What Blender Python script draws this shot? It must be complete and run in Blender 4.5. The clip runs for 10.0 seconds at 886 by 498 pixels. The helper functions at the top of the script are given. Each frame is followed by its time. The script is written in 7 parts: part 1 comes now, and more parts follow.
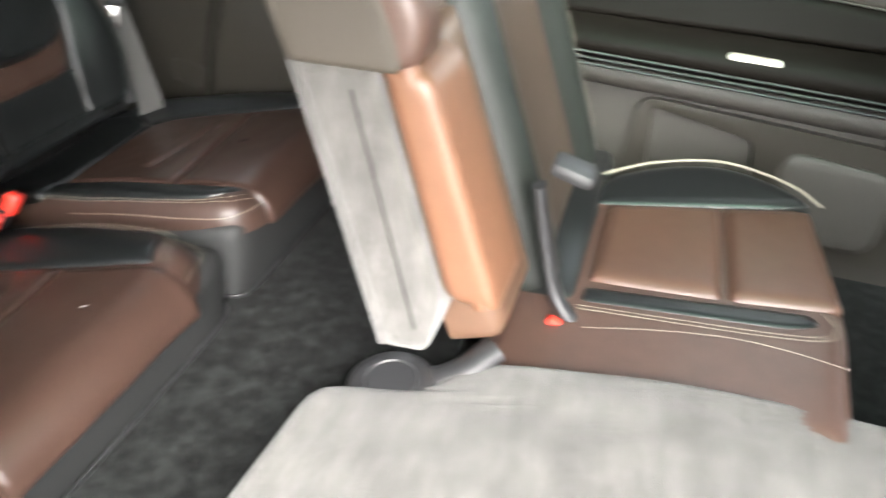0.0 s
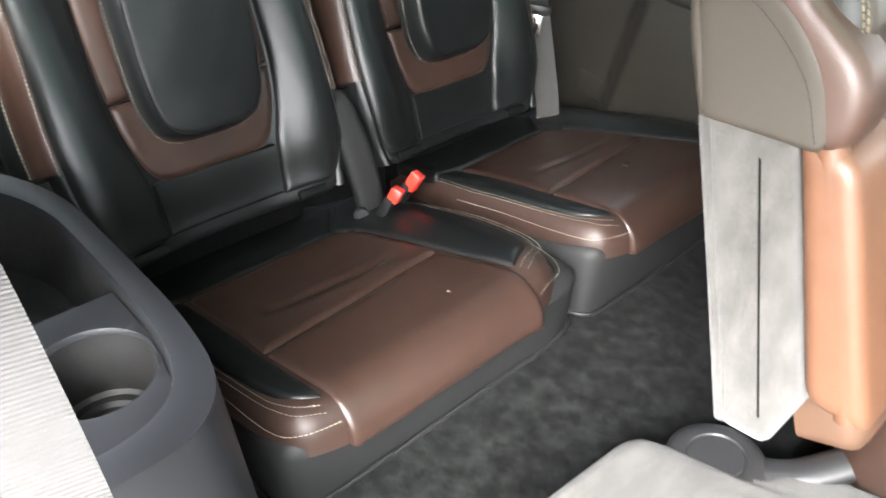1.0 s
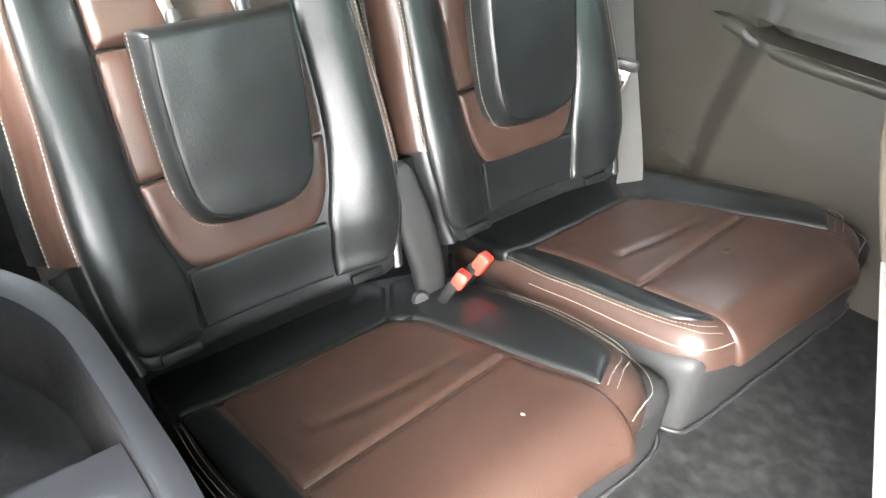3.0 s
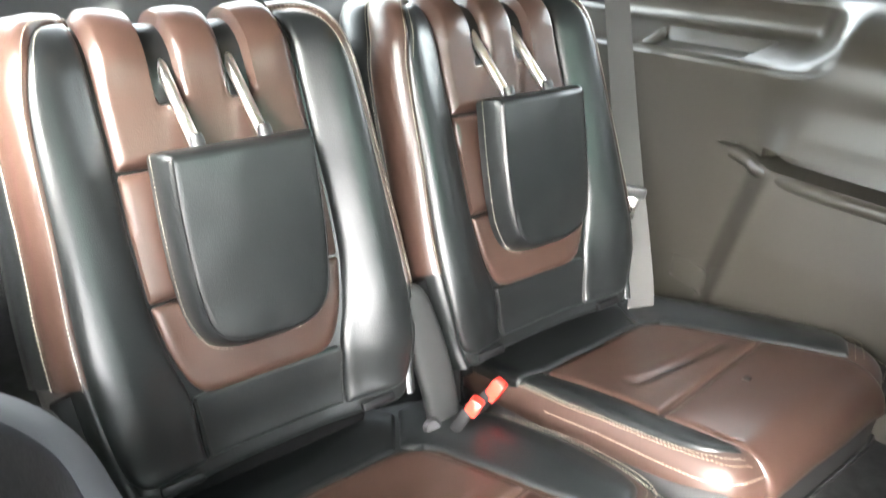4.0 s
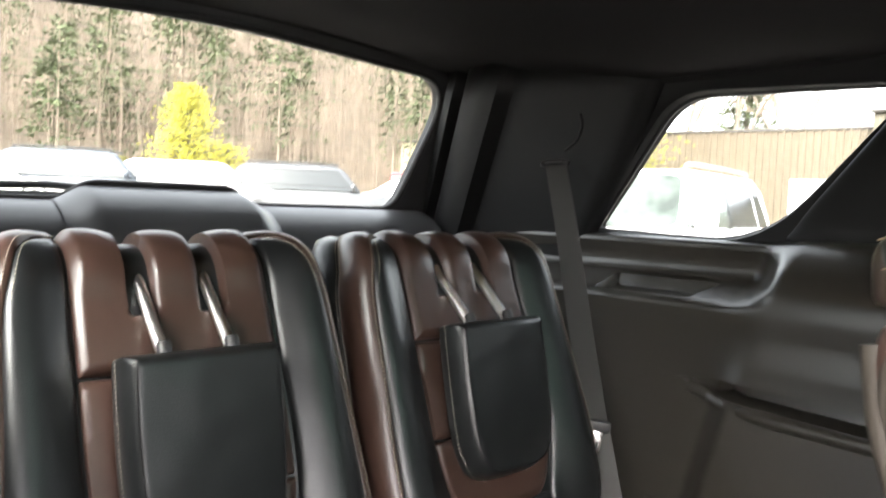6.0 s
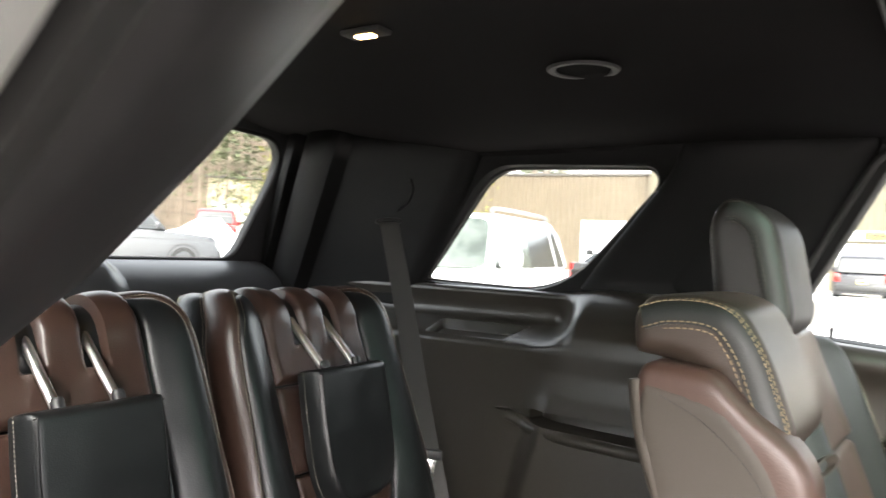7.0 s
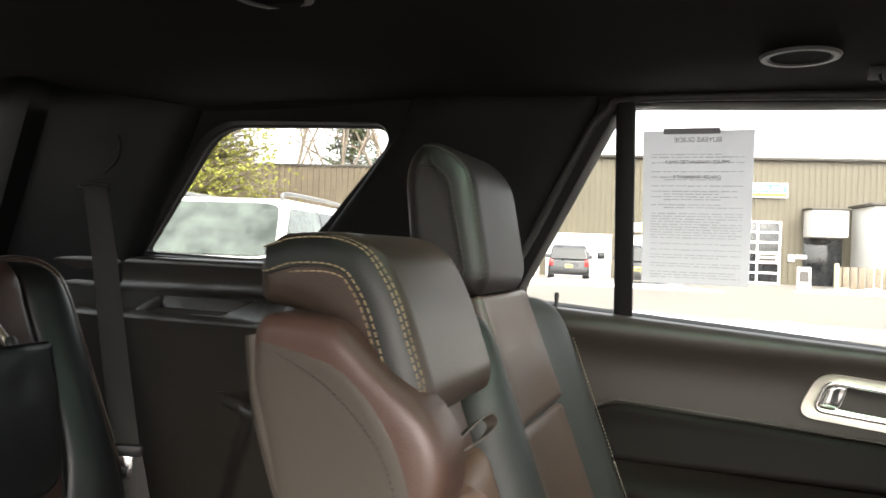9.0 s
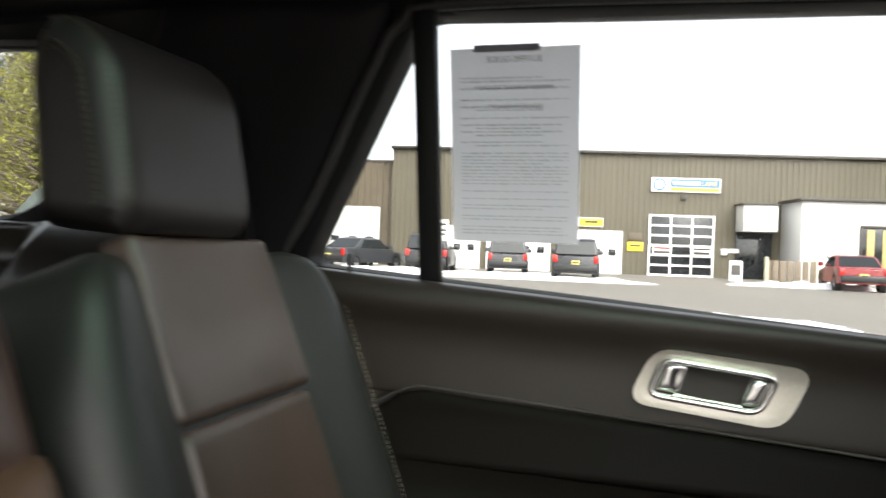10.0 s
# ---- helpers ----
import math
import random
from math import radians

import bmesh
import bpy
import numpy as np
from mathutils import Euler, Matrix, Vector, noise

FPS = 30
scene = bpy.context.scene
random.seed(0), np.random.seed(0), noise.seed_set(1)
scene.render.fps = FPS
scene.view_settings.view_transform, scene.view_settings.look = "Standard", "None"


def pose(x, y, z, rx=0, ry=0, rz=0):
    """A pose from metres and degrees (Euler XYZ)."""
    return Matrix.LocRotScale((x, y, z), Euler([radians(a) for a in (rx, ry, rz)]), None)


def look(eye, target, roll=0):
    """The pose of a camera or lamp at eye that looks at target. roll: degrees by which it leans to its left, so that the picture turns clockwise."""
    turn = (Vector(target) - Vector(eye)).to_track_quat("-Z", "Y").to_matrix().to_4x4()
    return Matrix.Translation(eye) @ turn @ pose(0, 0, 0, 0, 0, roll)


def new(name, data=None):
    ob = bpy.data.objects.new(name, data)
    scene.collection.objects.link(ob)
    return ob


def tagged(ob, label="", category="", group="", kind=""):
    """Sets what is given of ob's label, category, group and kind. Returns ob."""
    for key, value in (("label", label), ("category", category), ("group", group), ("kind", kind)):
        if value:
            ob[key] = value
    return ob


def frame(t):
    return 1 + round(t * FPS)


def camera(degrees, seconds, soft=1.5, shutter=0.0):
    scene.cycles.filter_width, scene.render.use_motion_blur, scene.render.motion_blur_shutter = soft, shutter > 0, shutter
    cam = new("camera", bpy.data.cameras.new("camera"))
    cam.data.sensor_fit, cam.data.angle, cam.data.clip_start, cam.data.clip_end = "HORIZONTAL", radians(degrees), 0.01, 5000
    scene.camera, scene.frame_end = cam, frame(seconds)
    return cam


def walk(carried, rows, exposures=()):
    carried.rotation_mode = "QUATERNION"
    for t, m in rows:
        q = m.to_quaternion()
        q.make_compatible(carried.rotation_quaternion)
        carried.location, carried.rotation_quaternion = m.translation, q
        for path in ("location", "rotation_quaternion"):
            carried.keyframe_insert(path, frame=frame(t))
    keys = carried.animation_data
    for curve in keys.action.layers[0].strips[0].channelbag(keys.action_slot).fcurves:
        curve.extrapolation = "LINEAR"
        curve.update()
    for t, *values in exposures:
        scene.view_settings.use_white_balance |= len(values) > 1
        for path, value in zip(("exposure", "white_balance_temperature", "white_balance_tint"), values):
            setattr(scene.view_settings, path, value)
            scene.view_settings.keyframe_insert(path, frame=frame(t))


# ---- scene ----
import functools

cam = camera(60.4, 10.0, shutter=0.4)
PATH = [
    (0, (0.176, -0.748, 1.278), (-0.269, 0.863, 0.18), 3.6),
    (0.5, (0.159, -0.763, 1.292), (-0.79, 0.596, 0.173), 2.5),
    (1, (0.143, -0.738, 1.312), (-1.042, 0.41, 0.182), 1.5),
    (1.5, (0.116, -0.7, 1.352), (-1.14, 0.366, 0.218), 1.3),
    (2, (0.053, -0.63, 1.378), (-1.209, 0.421, 0.236), 1.3),
    (3.3, (-0.03, -0.637, 1.305), (-1.331, 0.448, 0.241), 1.5),
    (3.5, (-0.037, -0.638, 1.309), (-1.352, 0.461, 0.279), 1.7),
    (4, (-0.047, -0.645, 1.307), (-1.45, 0.526, 0.494), 1.8),
    (4.5, (-0.017, -0.651, 1.291), (-1.494, 0.54, 0.659), 1.5),
    (5, (-0.013, -0.67, 1.276), (-1.491, 0.533, 0.666), 1.8),
    (5.5, (-0.022, -0.668, 1.247), (-1.529, 0.569, 0.802), 2.1),
    (6, (-0.006, -0.666, 1.24), (-1.502, 0.657, 1.124), 2.2),
    (6.2, (0.03, -0.667, 1.249), (-1.434, 0.695, 1.198), 2.2),
    (7.3, (0.073, -0.887, 1.279), (-0.928, 0.844, 1.28), 2.4),
    (7.5, (0.067, -0.888, 1.269), (-0.87, 0.879, 1.273), 2.3),
    (8, (0.07, -0.799, 1.237), (-0.76, 1.02, 1.239), 2.1),
    (8.5, (0.128, -0.705, 1.227), (-0.626, 1.148, 1.23), 2.0),
    (9, (0.156, -0.63, 1.231), (-0.538, 1.246, 1.231), 2.1),
    (9.5, (0.213, -0.497, 1.207), (-0.458, 1.387, 1.201), 2.1),
    (10, (0.316, -0.274, 1.173), (-0.24, 1.647, 1.166), 2.1),
]
EXPOSURES = [(t, stops, kelvin, tint) for t, stops, kelvin, tint in ((0, 4.15, 6500, 10), (0.5, 4.45, 6450, 10), (1.0, 4.25, 6350, 10), (1.5, 4.7, 6400, 10), (2.0, 4.9, 6450, 10), (3.5, 5.85, 6450, 10), (4.0, 5.8, 6500, 10), (4.5, 5.15, 6500, 10), (5.0, 5.0, 6500, 11), (5.5, 4.6, 6550, 12), (6.0, 3.75, 6600, 14), (6.2, 3.6, 6600, 14), (7.5, 3.5, 6700, 14), (8.0, 2.75, 6750, 14), (9.0, 2.75, 6850, 15), (9.5, 2.6, 6850, 15), (10, 1.95, 6600, 14))]
walk(cam, [(t, look(eye, target, roll)) for t, eye, target, roll in PATH], EXPOSURES)

# ---- world, sun, exposure ----
world = bpy.data.worlds.new("sky_world")
scene.world = world
world.use_nodes = True
wn = world.node_tree
wn.nodes.clear()
sky = wn.nodes.new("ShaderNodeTexSky")
sky.sky_type, sky.sun_disc = "NISHITA", False
sky.sun_elevation, sky.sun_rotation = radians(42), radians(150)
sky.air_density, sky.dust_density = 1.0, 4.0
pale = wn.nodes.new("ShaderNodeHueSaturation")
pale.inputs["Saturation"].default_value = 0.22
back = wn.nodes.new("ShaderNodeBackground")
back.inputs["Strength"].default_value = 0.15
wout = wn.nodes.new("ShaderNodeOutputWorld")
wn.links.new(sky.outputs[0], pale.inputs["Color"])
wn.links.new(pale.outputs[0], back.inputs["Color"])
wn.links.new(back.outputs[0], wout.inputs["Surface"])

sun_data = bpy.data.lights.new("sun", "SUN")
sun_data.energy, sun_data.angle, sun_data.color = 0.55, radians(50), (1.0, 0.95, 0.87)
sun = new("sun", sun_data)
sun.matrix_world = look((3.2, -5.6, 5.8), (0, 0, 0))

# ---- shop helpers ----
def material(name, colour, rough=0.5, metal=0.0, vary=0.15, grain=200.0, bump=0.1, blotch=6.0, spec=0.5, wear=0.0, coat=0.0):
    """A surface with grain and blotches at two scales, in metres."""
    m = bpy.data.materials.new(name)
    m.use_nodes = True
    t = m.node_tree
    b = t.nodes["Principled BSDF"]
    co = t.nodes.new("ShaderNodeTexCoord")
    big, fine = t.nodes.new("ShaderNodeTexNoise"), t.nodes.new("ShaderNodeTexNoise")
    for n, s, d in ((big, blotch, 4.0), (fine, grain, 3.0)):
        n.inputs["Scale"].default_value, n.inputs["Detail"].default_value = s, d
        t.links.new(co.outputs["Object"], n.inputs["Vector"])
    add = t.nodes.new("ShaderNodeMath")
    add.operation = "ADD"
    t.links.new(big.outputs[0], add.inputs[0])
    t.links.new(fine.outputs[0], add.inputs[1])
    ramp = t.nodes.new("ShaderNodeMapRange")
    ramp.inputs["From Min"].default_value, ramp.inputs["From Max"].default_value = 0.7, 1.3
    ramp.inputs["To Min"].default_value, ramp.inputs["To Max"].default_value = 1 - vary, 1 + vary
    t.links.new(add.outputs[0], ramp.inputs["Value"])
    mul = t.nodes.new("ShaderNodeVectorMath")
    mul.operation = "SCALE"
    mul.inputs[0].default_value = colour
    t.links.new(ramp.outputs[0], mul.inputs["Scale"])
    t.links.new(mul.outputs[0], b.inputs["Base Color"])
    rr = t.nodes.new("ShaderNodeMapRange")
    rr.inputs["From Min"].default_value, rr.inputs["From Max"].default_value = 0.3, 0.7
    rr.inputs["To Min"].default_value, rr.inputs["To Max"].default_value = max(0.02, rough - 0.05), min(1, rough + 0.05)
    t.links.new(big.outputs[0], rr.inputs["Value"])
    t.links.new(rr.outputs[0], b.inputs["Roughness"])
    b.inputs["Metallic"].default_value = metal
    b.inputs["Specular IOR Level"].default_value = spec
    b.inputs["Coat Weight"].default_value = coat
    if bump:
        bp = t.nodes.new("ShaderNodeBump")
        bp.inputs["Strength"].default_value, bp.inputs["Distance"].default_value = bump, 0.3 / grain
        t.links.new(fine.outputs[0], bp.inputs["Height"])
        t.links.new(bp.outputs[0], b.inputs["Normal"])
    return m


def leather(name, colour, rough=0.38, cell=520.0):
    """Grained leather: fine cells and soft creases over a slightly uneven colour."""
    m = material(name, colour, rough, vary=0.10, grain=40, bump=0, blotch=7, spec=0.47)
    t = m.node_tree
    b = t.nodes["Principled BSDF"]
    for n in t.nodes:
        if n.type == "MAP_RANGE" and n.inputs["From Max"].default_value < 1:
            n.inputs["To Min"].default_value, n.inputs["To Max"].default_value = rough - 0.025, rough + 0.035
    co = t.nodes.new("ShaderNodeTexCoord")
    vor = t.nodes.new("ShaderNodeTexVoronoi")
    vor.inputs["Scale"].default_value = cell
    soft = t.nodes.new("ShaderNodeTexNoise")
    soft.inputs["Scale"].default_value, soft.inputs["Detail"].default_value = 38.0, 2.0
    low, bp = t.nodes.new("ShaderNodeBump"), t.nodes.new("ShaderNodeBump")
    for n, q, tex, out in ((low, (0.04, 0.0020), soft, 0), (bp, (0.22, 0.0006), vor, "Distance")):
        t.links.new(co.outputs["Object"], tex.inputs["Vector"])
        n.inputs["Strength"].default_value, n.inputs["Distance"].default_value = q
        t.links.new(tex.outputs[out], n.inputs["Height"])
    t.links.new(low.outputs[0], bp.inputs["Normal"])
    t.links.new(bp.outputs[0], b.inputs["Normal"])
    return m


def carpet(name, colour, vary=0.35, tuft=70):
    m = material(name, colour, 0.95, vary=vary, grain=800, bump=1.0, blotch=tuft, spec=0.15)
    m.node_tree.nodes["Bump"].inputs["Distance"].default_value = 0.0012
    b = m.node_tree.nodes["Principled BSDF"]
    b.inputs["Sheen Weight"].default_value = 0.25 if max(colour) > 0.05 else 0.03
    b.inputs["Sheen Roughness"].default_value = 0.5
    return m


def glass(name, tint=(1, 1, 1), clear=0.92):
    """Thin pane: mostly clear, with a faint gloss."""
    m = bpy.data.materials.new(name)
    m.use_nodes = True
    t = m.node_tree
    t.nodes.clear()
    tr, gl, mix = (t.nodes.new("ShaderNodeBsdf" + k) for k in ("Transparent", "Glossy", "Diffuse"))
    t.nodes.remove(mix)
    mix, out, fr = t.nodes.new("ShaderNodeMixShader"), t.nodes.new("ShaderNodeOutputMaterial"), t.nodes.new("ShaderNodeLayerWeight")
    steep, gain = t.nodes.new("ShaderNodeMath"), t.nodes.new("ShaderNodeMath")
    steep.operation, gain.operation = "POWER", "MULTIPLY_ADD"
    steep.inputs[1].default_value, gain.inputs[1].default_value, gain.inputs[2].default_value = 5.0, 0.5, 0.025
    t.links.new(fr.outputs["Facing"], steep.inputs[0])
    t.links.new(steep.outputs[0], gain.inputs[0])
    tr.inputs["Color"].default_value = (tint[0] * clear, tint[1] * clear, tint[2] * clear, 1)
    gl.inputs["Roughness"].default_value = 0.02
    t.links.new(gain.outputs[0], mix.inputs[0])
    t.links.new(tr.outputs[0], mix.inputs[1])
    t.links.new(gl.outputs[0], mix.inputs[2])
    t.links.new(mix.outputs[0], out.inputs[0])
    return m


def glow(name, colour, strength):
    m = bpy.data.materials.new(name)
    m.use_nodes = True
    b = m.node_tree.nodes["Principled BSDF"]
    b.inputs["Base Color"].default_value = (*colour, 1)
    b.inputs["Emission Color"].default_value = (*colour, 1)
    b.inputs["Emission Strength"].default_value = strength
    return m


def mesh(name, verts, faces, smooth=35):
    me = bpy.data.meshes.new(name)
    me.from_pydata([tuple(v) for v in verts], [], faces)
    me.validate()
    bm = bmesh.new()
    bm.from_mesh(me)
    bmesh.ops.recalc_face_normals(bm, faces=bm.faces)
    bm.to_mesh(me)
    bm.free()
    if smooth:
        me.polygons.foreach_set("use_smooth", [True] * len(me.polygons))
        me.set_sharp_from_angle(angle=radians(smooth))
    return me


def thing(name, label, category, group="", kind="", at=(0, 0, 0)):
    ob = new(name)
    ob.empty_display_size = 0.1
    ob.location = at
    return tagged(ob, label, category, group, kind)


def part(name, me, mat, parent=None, label=""):
    """One mesh object under a thing or a part, its coordinates as the parent's."""
    if isinstance(me, bmesh.types.BMesh):
        bm, me = me, bpy.data.meshes.new(name)
        bm.to_mesh(me)
        bm.free()
        me.polygons.foreach_set("use_smooth", [True] * len(me.polygons))
        me.set_sharp_from_angle(angle=radians(35))
    ob = new(name, me)
    if not me.materials:
        me.materials.append(mat)
    ob.parent = parent
    if label:
        ob["label"] = label
    return ob


def solo(name, me, mat, label, category, group="", kind=""):
    return tagged(part(name, me, mat), label, category, group, kind)


def join(name, metas):
    """One mesh out of several."""
    bm = bmesh.new()
    for me in metas:
        bm.from_mesh(me)
    out = bpy.data.meshes.new(name)
    bm.to_mesh(out)
    bm.free()
    return out


def block(c, s, bevel=0.004, rot=None, seg=2):
    """A box of size s round c with rounded edges."""
    bm = bmesh.new()
    bmesh.ops.create_cube(bm, size=1)
    bmesh.ops.scale(bm, vec=s, verts=bm.verts)
    if bevel:
        bmesh.ops.bevel(bm, geom=list(bm.edges), offset=min(bevel, min(s) * 0.45), segments=seg, profile=0.5, affect="EDGES")
    if rot:
        bmesh.ops.rotate(bm, cent=(0, 0, 0), matrix=Euler([radians(a) for a in rot]).to_matrix(), verts=bm.verts)
    bmesh.ops.translate(bm, vec=c, verts=bm.verts)
    me = bpy.data.meshes.new("block")
    bm.to_mesh(me)
    bm.free()
    me.polygons.foreach_set("use_smooth", [True] * len(me.polygons))
    me.set_sharp_from_angle(angle=radians(40))
    return me


def smooth_line(points, n=40):
    """A Catmull-Rom line through the points."""
    p = [Vector(q) for q in points]
    if len(p) < 3:
        return [p[0].lerp(p[-1], i / n) for i in range(n + 1)]
    p = [2 * p[0] - p[1], *p, 2 * p[-1] - p[-2]]
    out = []
    k = len(p) - 3
    for i in range(n + 1):
        u = i / n * k
        j = min(int(u), k - 1)
        f = u - j
        a, b, c, d = p[j:j + 4]
        out.append(0.5 * (2 * b + (c - a) * f + (2 * a - 5 * b + 4 * c - d) * f * f + (3 * b - a - 3 * c + d) * f ** 3))
    return out


def tube(points, r, sides=8, closed=False, flat=1.0, up=None):
    """A round (or flattened) bar along a line."""
    p = [Vector(q) for q in points]
    vs, fs = [], []
    n = len(p)
    last = None
    for i in range(n):
        d = (p[(i + 1) % n if closed else min(i + 1, n - 1)] - p[(i - 1) % n if closed else max(i - 1, 0)]).normalized()
        ref = Vector(up) if up else (last or (Vector((0, 0, 1)) if abs(d.z) < 0.9 else Vector((1, 0, 0))))
        a = d.cross(ref).normalized()
        b = a.cross(d).normalized()
        if not up:
            last = b
        for k in range(sides):
            t = 2 * math.pi * k / sides
            vs.append(p[i] + a * (r * math.cos(t)) + b * (r * flat * math.sin(t)))
    for i in range(n if closed else n - 1):
        for k in range(sides):
            j = (i + 1) % n
            fs.append((i * sides + k, i * sides + (k + 1) % sides, j * sides + (k + 1) % sides, j * sides + k))
    if not closed:
        fs += [tuple(range(sides)), tuple(range((n - 1) * sides, n * sides))]
    return mesh("tube", vs, fs, 60)


def strap(points, width, side, thick=0.0016):
    """A flat webbing along a line; side: the way of its width at each point (one or many)."""
    p = [Vector(q) for q in points]
    vs, fs = [], []
    for i, q in enumerate(p):
        s = Vector(side[i] if isinstance(side, list) else side).normalized()
        d = (p[min(i + 1, len(p) - 1)] - p[max(i - 1, 0)]).normalized()
        nrm = d.cross(s).normalized() * thick
        for a, b in ((-1, -1), (1, -1), (1, 1), (-1, 1)):
            vs.append(q + s * (a * width / 2) + nrm * b * 0.5)
    for i in range(len(p) - 1):
        for k in range(4):
            fs.append((i * 4 + k, i * 4 + (k + 1) % 4, i * 4 + 4 + (k + 1) % 4, i * 4 + 4 + k))
    fs += [(0, 1, 2, 3), tuple(len(vs) - 4 + k for k in range(4))]
    return mesh("strap", vs, fs, 40)


def stitches(line, step=0.0062, r=0.00055, length=0.0040):
    """Short thread stitches along a line, proud of the seam."""
    p = [Vector(q) for q in line]
    out, run, vs, fs = [], 0.0, [], []
    for a, b in zip(p, p[1:]):
        seg = (b - a).length
        if seg < 1e-6:
            continue
        d = (b - a) / seg
        s = d.cross(Vector((0.3, 0.4, 0.87))).normalized()
        u = s.cross(d)
        while run < seg:
            c = a + d * run
            k = len(vs)
            for e in (-0.5, 0.5):
                for q in (s, u, -s, -u):
                    vs.append(c + d * (e * length) + q * r)
            fs += [(k, k + 1, k + 5, k + 4), (k + 1, k + 2, k + 6, k + 5), (k + 2, k + 3, k + 7, k + 6), (k + 3, k, k + 4, k + 7), (k, k + 1, k + 2, k + 3), (k + 4, k + 5, k + 6, k + 7)]
            run += step
        run -= seg
    return mesh("stitches", vs, fs, 0)


def rounded(points, radii, n=6):
    """A polygon with its corners rounded."""
    out = []
    k = len(points)
    for i, q in enumerate(points):
        r = radii[i] if isinstance(radii, (list, tuple)) else radii
        q = Vector(q)
        a, b = Vector(points[i - 1]) - q, Vector(points[(i + 1) % k]) - q
        if r <= 0:
            out.append(tuple(q))
            continue
        ra, rb = min(r, a.length * 0.48), min(r, b.length * 0.48)
        p0, p1 = q + a.normalized() * ra, q + b.normalized() * rb
        for j in range(n + 1):
            t = j / n
            out.append(tuple(p0 * (1 - t) ** 2 + q * 2 * t * (1 - t) + p1 * t * t))
    return out


def patch(outline, place, depth, r, bulge=None, rows=26, cols=18, base=0.01):
    """An upholstered or moulded pad: the outline (a, b) filled, its edge rounded off over r, and laid by place(a, b, height)."""
    o = np.array(outline, float)
    o2 = np.roll(o, -1, 0)
    b0, b1 = o[:, 1].min(), o[:, 1].max()
    pts = []
    for i in range(rows + 1):
        b = b0 + (b1 - b0) * (0.5 - 0.5 * math.cos(math.pi * i / rows))
        bb = min(max(b, b0 + 1e-5), b1 - 1e-5)
        xs = []
        for (ax, ay), (cx, cy) in zip(o, o2):
            if (ay - bb) * (cy - bb) <= 0 and ay != cy:
                xs.append(ax + (cx - ax) * (bb - ay) / (cy - ay))
        lo, hi = min(xs), max(xs)
        for j in range(cols + 1):
            pts.append((lo + (hi - lo) * (0.5 - 0.5 * math.cos(math.pi * j / cols)), b))
    P = np.array(pts)
    seg = o2 - o
    ln = (seg ** 2).sum(1) + 1e-12
    rel = P[:, None, :] - o[None]
    tt = np.clip((rel * seg[None]).sum(2) / ln[None], 0, 1)
    dist = np.sqrt(((rel - tt[..., None] * seg[None]) ** 2).sum(2)).min(1)
    e = np.clip(dist / r, 0, 1)
    h = depth * np.sqrt(1 - (1 - e) ** 2)
    if bulge:
        h = h + np.array([bulge(a, b) for a, b in pts]) * e * e * (3 - 2 * e)
    n = len(pts)
    vs = [place(a, b, hh) for (a, b), hh in zip(pts, h)] + [place(a, b, -base) for a, b in pts]
    w = cols + 1
    fs = []
    for i in range(rows):
        for j in range(cols):
            k = i * w + j
            fs.append((k, k + 1, k + w + 1, k + w))
            fs.append((n + k, n + k + w, n + k + w + 1, n + k + 1))
    rim = list(range(w)) + [i * w + cols for i in range(1, rows + 1)] + [rows * w + j for j in range(cols - 1, -1, -1)] + [i * w for i in range(rows - 1, 0, -1)]
    for a, b in zip(rim, rim[1:] + rim[:1]):
        fs.append((a, n + a, n + b, b))
    return mesh("patch", vs, fs, 50)


def ring(outer, inner, place, depth, lip=0.01, n=120, flare=0.0, centre=None):
    """A panel with one opening: outer and inner outlines, front face at height 0, the reveal going depth deep."""
    c = np.array(centre if centre else np.mean(np.array(inner), 0), float)

    def hit(poly, ang):
        d = np.array((math.cos(ang), math.sin(ang)))
        best = None
        for p, q in zip(poly, poly[1:] + poly[:1]):
            p, q = np.array(p) - c, np.array(q) - c
            s = q - p
            den = d[0] * s[1] - d[1] * s[0]
            if abs(den) < 1e-12:
                continue
            t = (p[0] * s[1] - p[1] * s[0]) / den
            u = (p[0] * d[1] - p[1] * d[0]) / den
            if t > 0 and -1e-9 <= u <= 1 + 1e-9 and (best is None or t > best):
                best = t
        return c + d * best
    angs = sorted(set([round(2 * math.pi * i / n - math.pi, 6) for i in range(n)] + [round(math.atan2(q[1] - c[1], q[0] - c[0]), 6) for q in list(outer) + list(inner)]))
    angs = [a for i, a in enumerate(angs) if i == 0 or a - angs[i - 1] > 1e-4]
    vs, fs = [], []
    m = len(angs)
    for a in angs:
        po, pi = hit(list(outer), a), hit(list(inner), a)
        u = (pi - c) / np.linalg.norm(pi - c)
        vs += [place(po[0], po[1], -depth), place(po[0], po[1], 0)]
        for f in (0.15, 0.4, 0.7):
            g = pi + u * (lip * 2) + (po - pi - u * (lip * 2)) * (1 - f) if np.linalg.norm(po - pi) > lip * 2.5 else pi + (po - pi) * (1 - f)
            vs.append(place(g[0], g[1], 0))
        vs += [place(*(pi + u * lip), -0.001), place(*(pi + u * lip * 0.3), -lip * 0.3), place(pi[0], pi[1], -lip), place(*(pi - u * flare), -depth)]
    k = 9
    for i in range(m):
        j = (i + 1) % m
        for q in range(k):
            fs.append((i * k + q, i * k + (q + 1) % k, j * k + (q + 1) % k, j * k + q))
    return mesh("ring", vs, fs, 40)


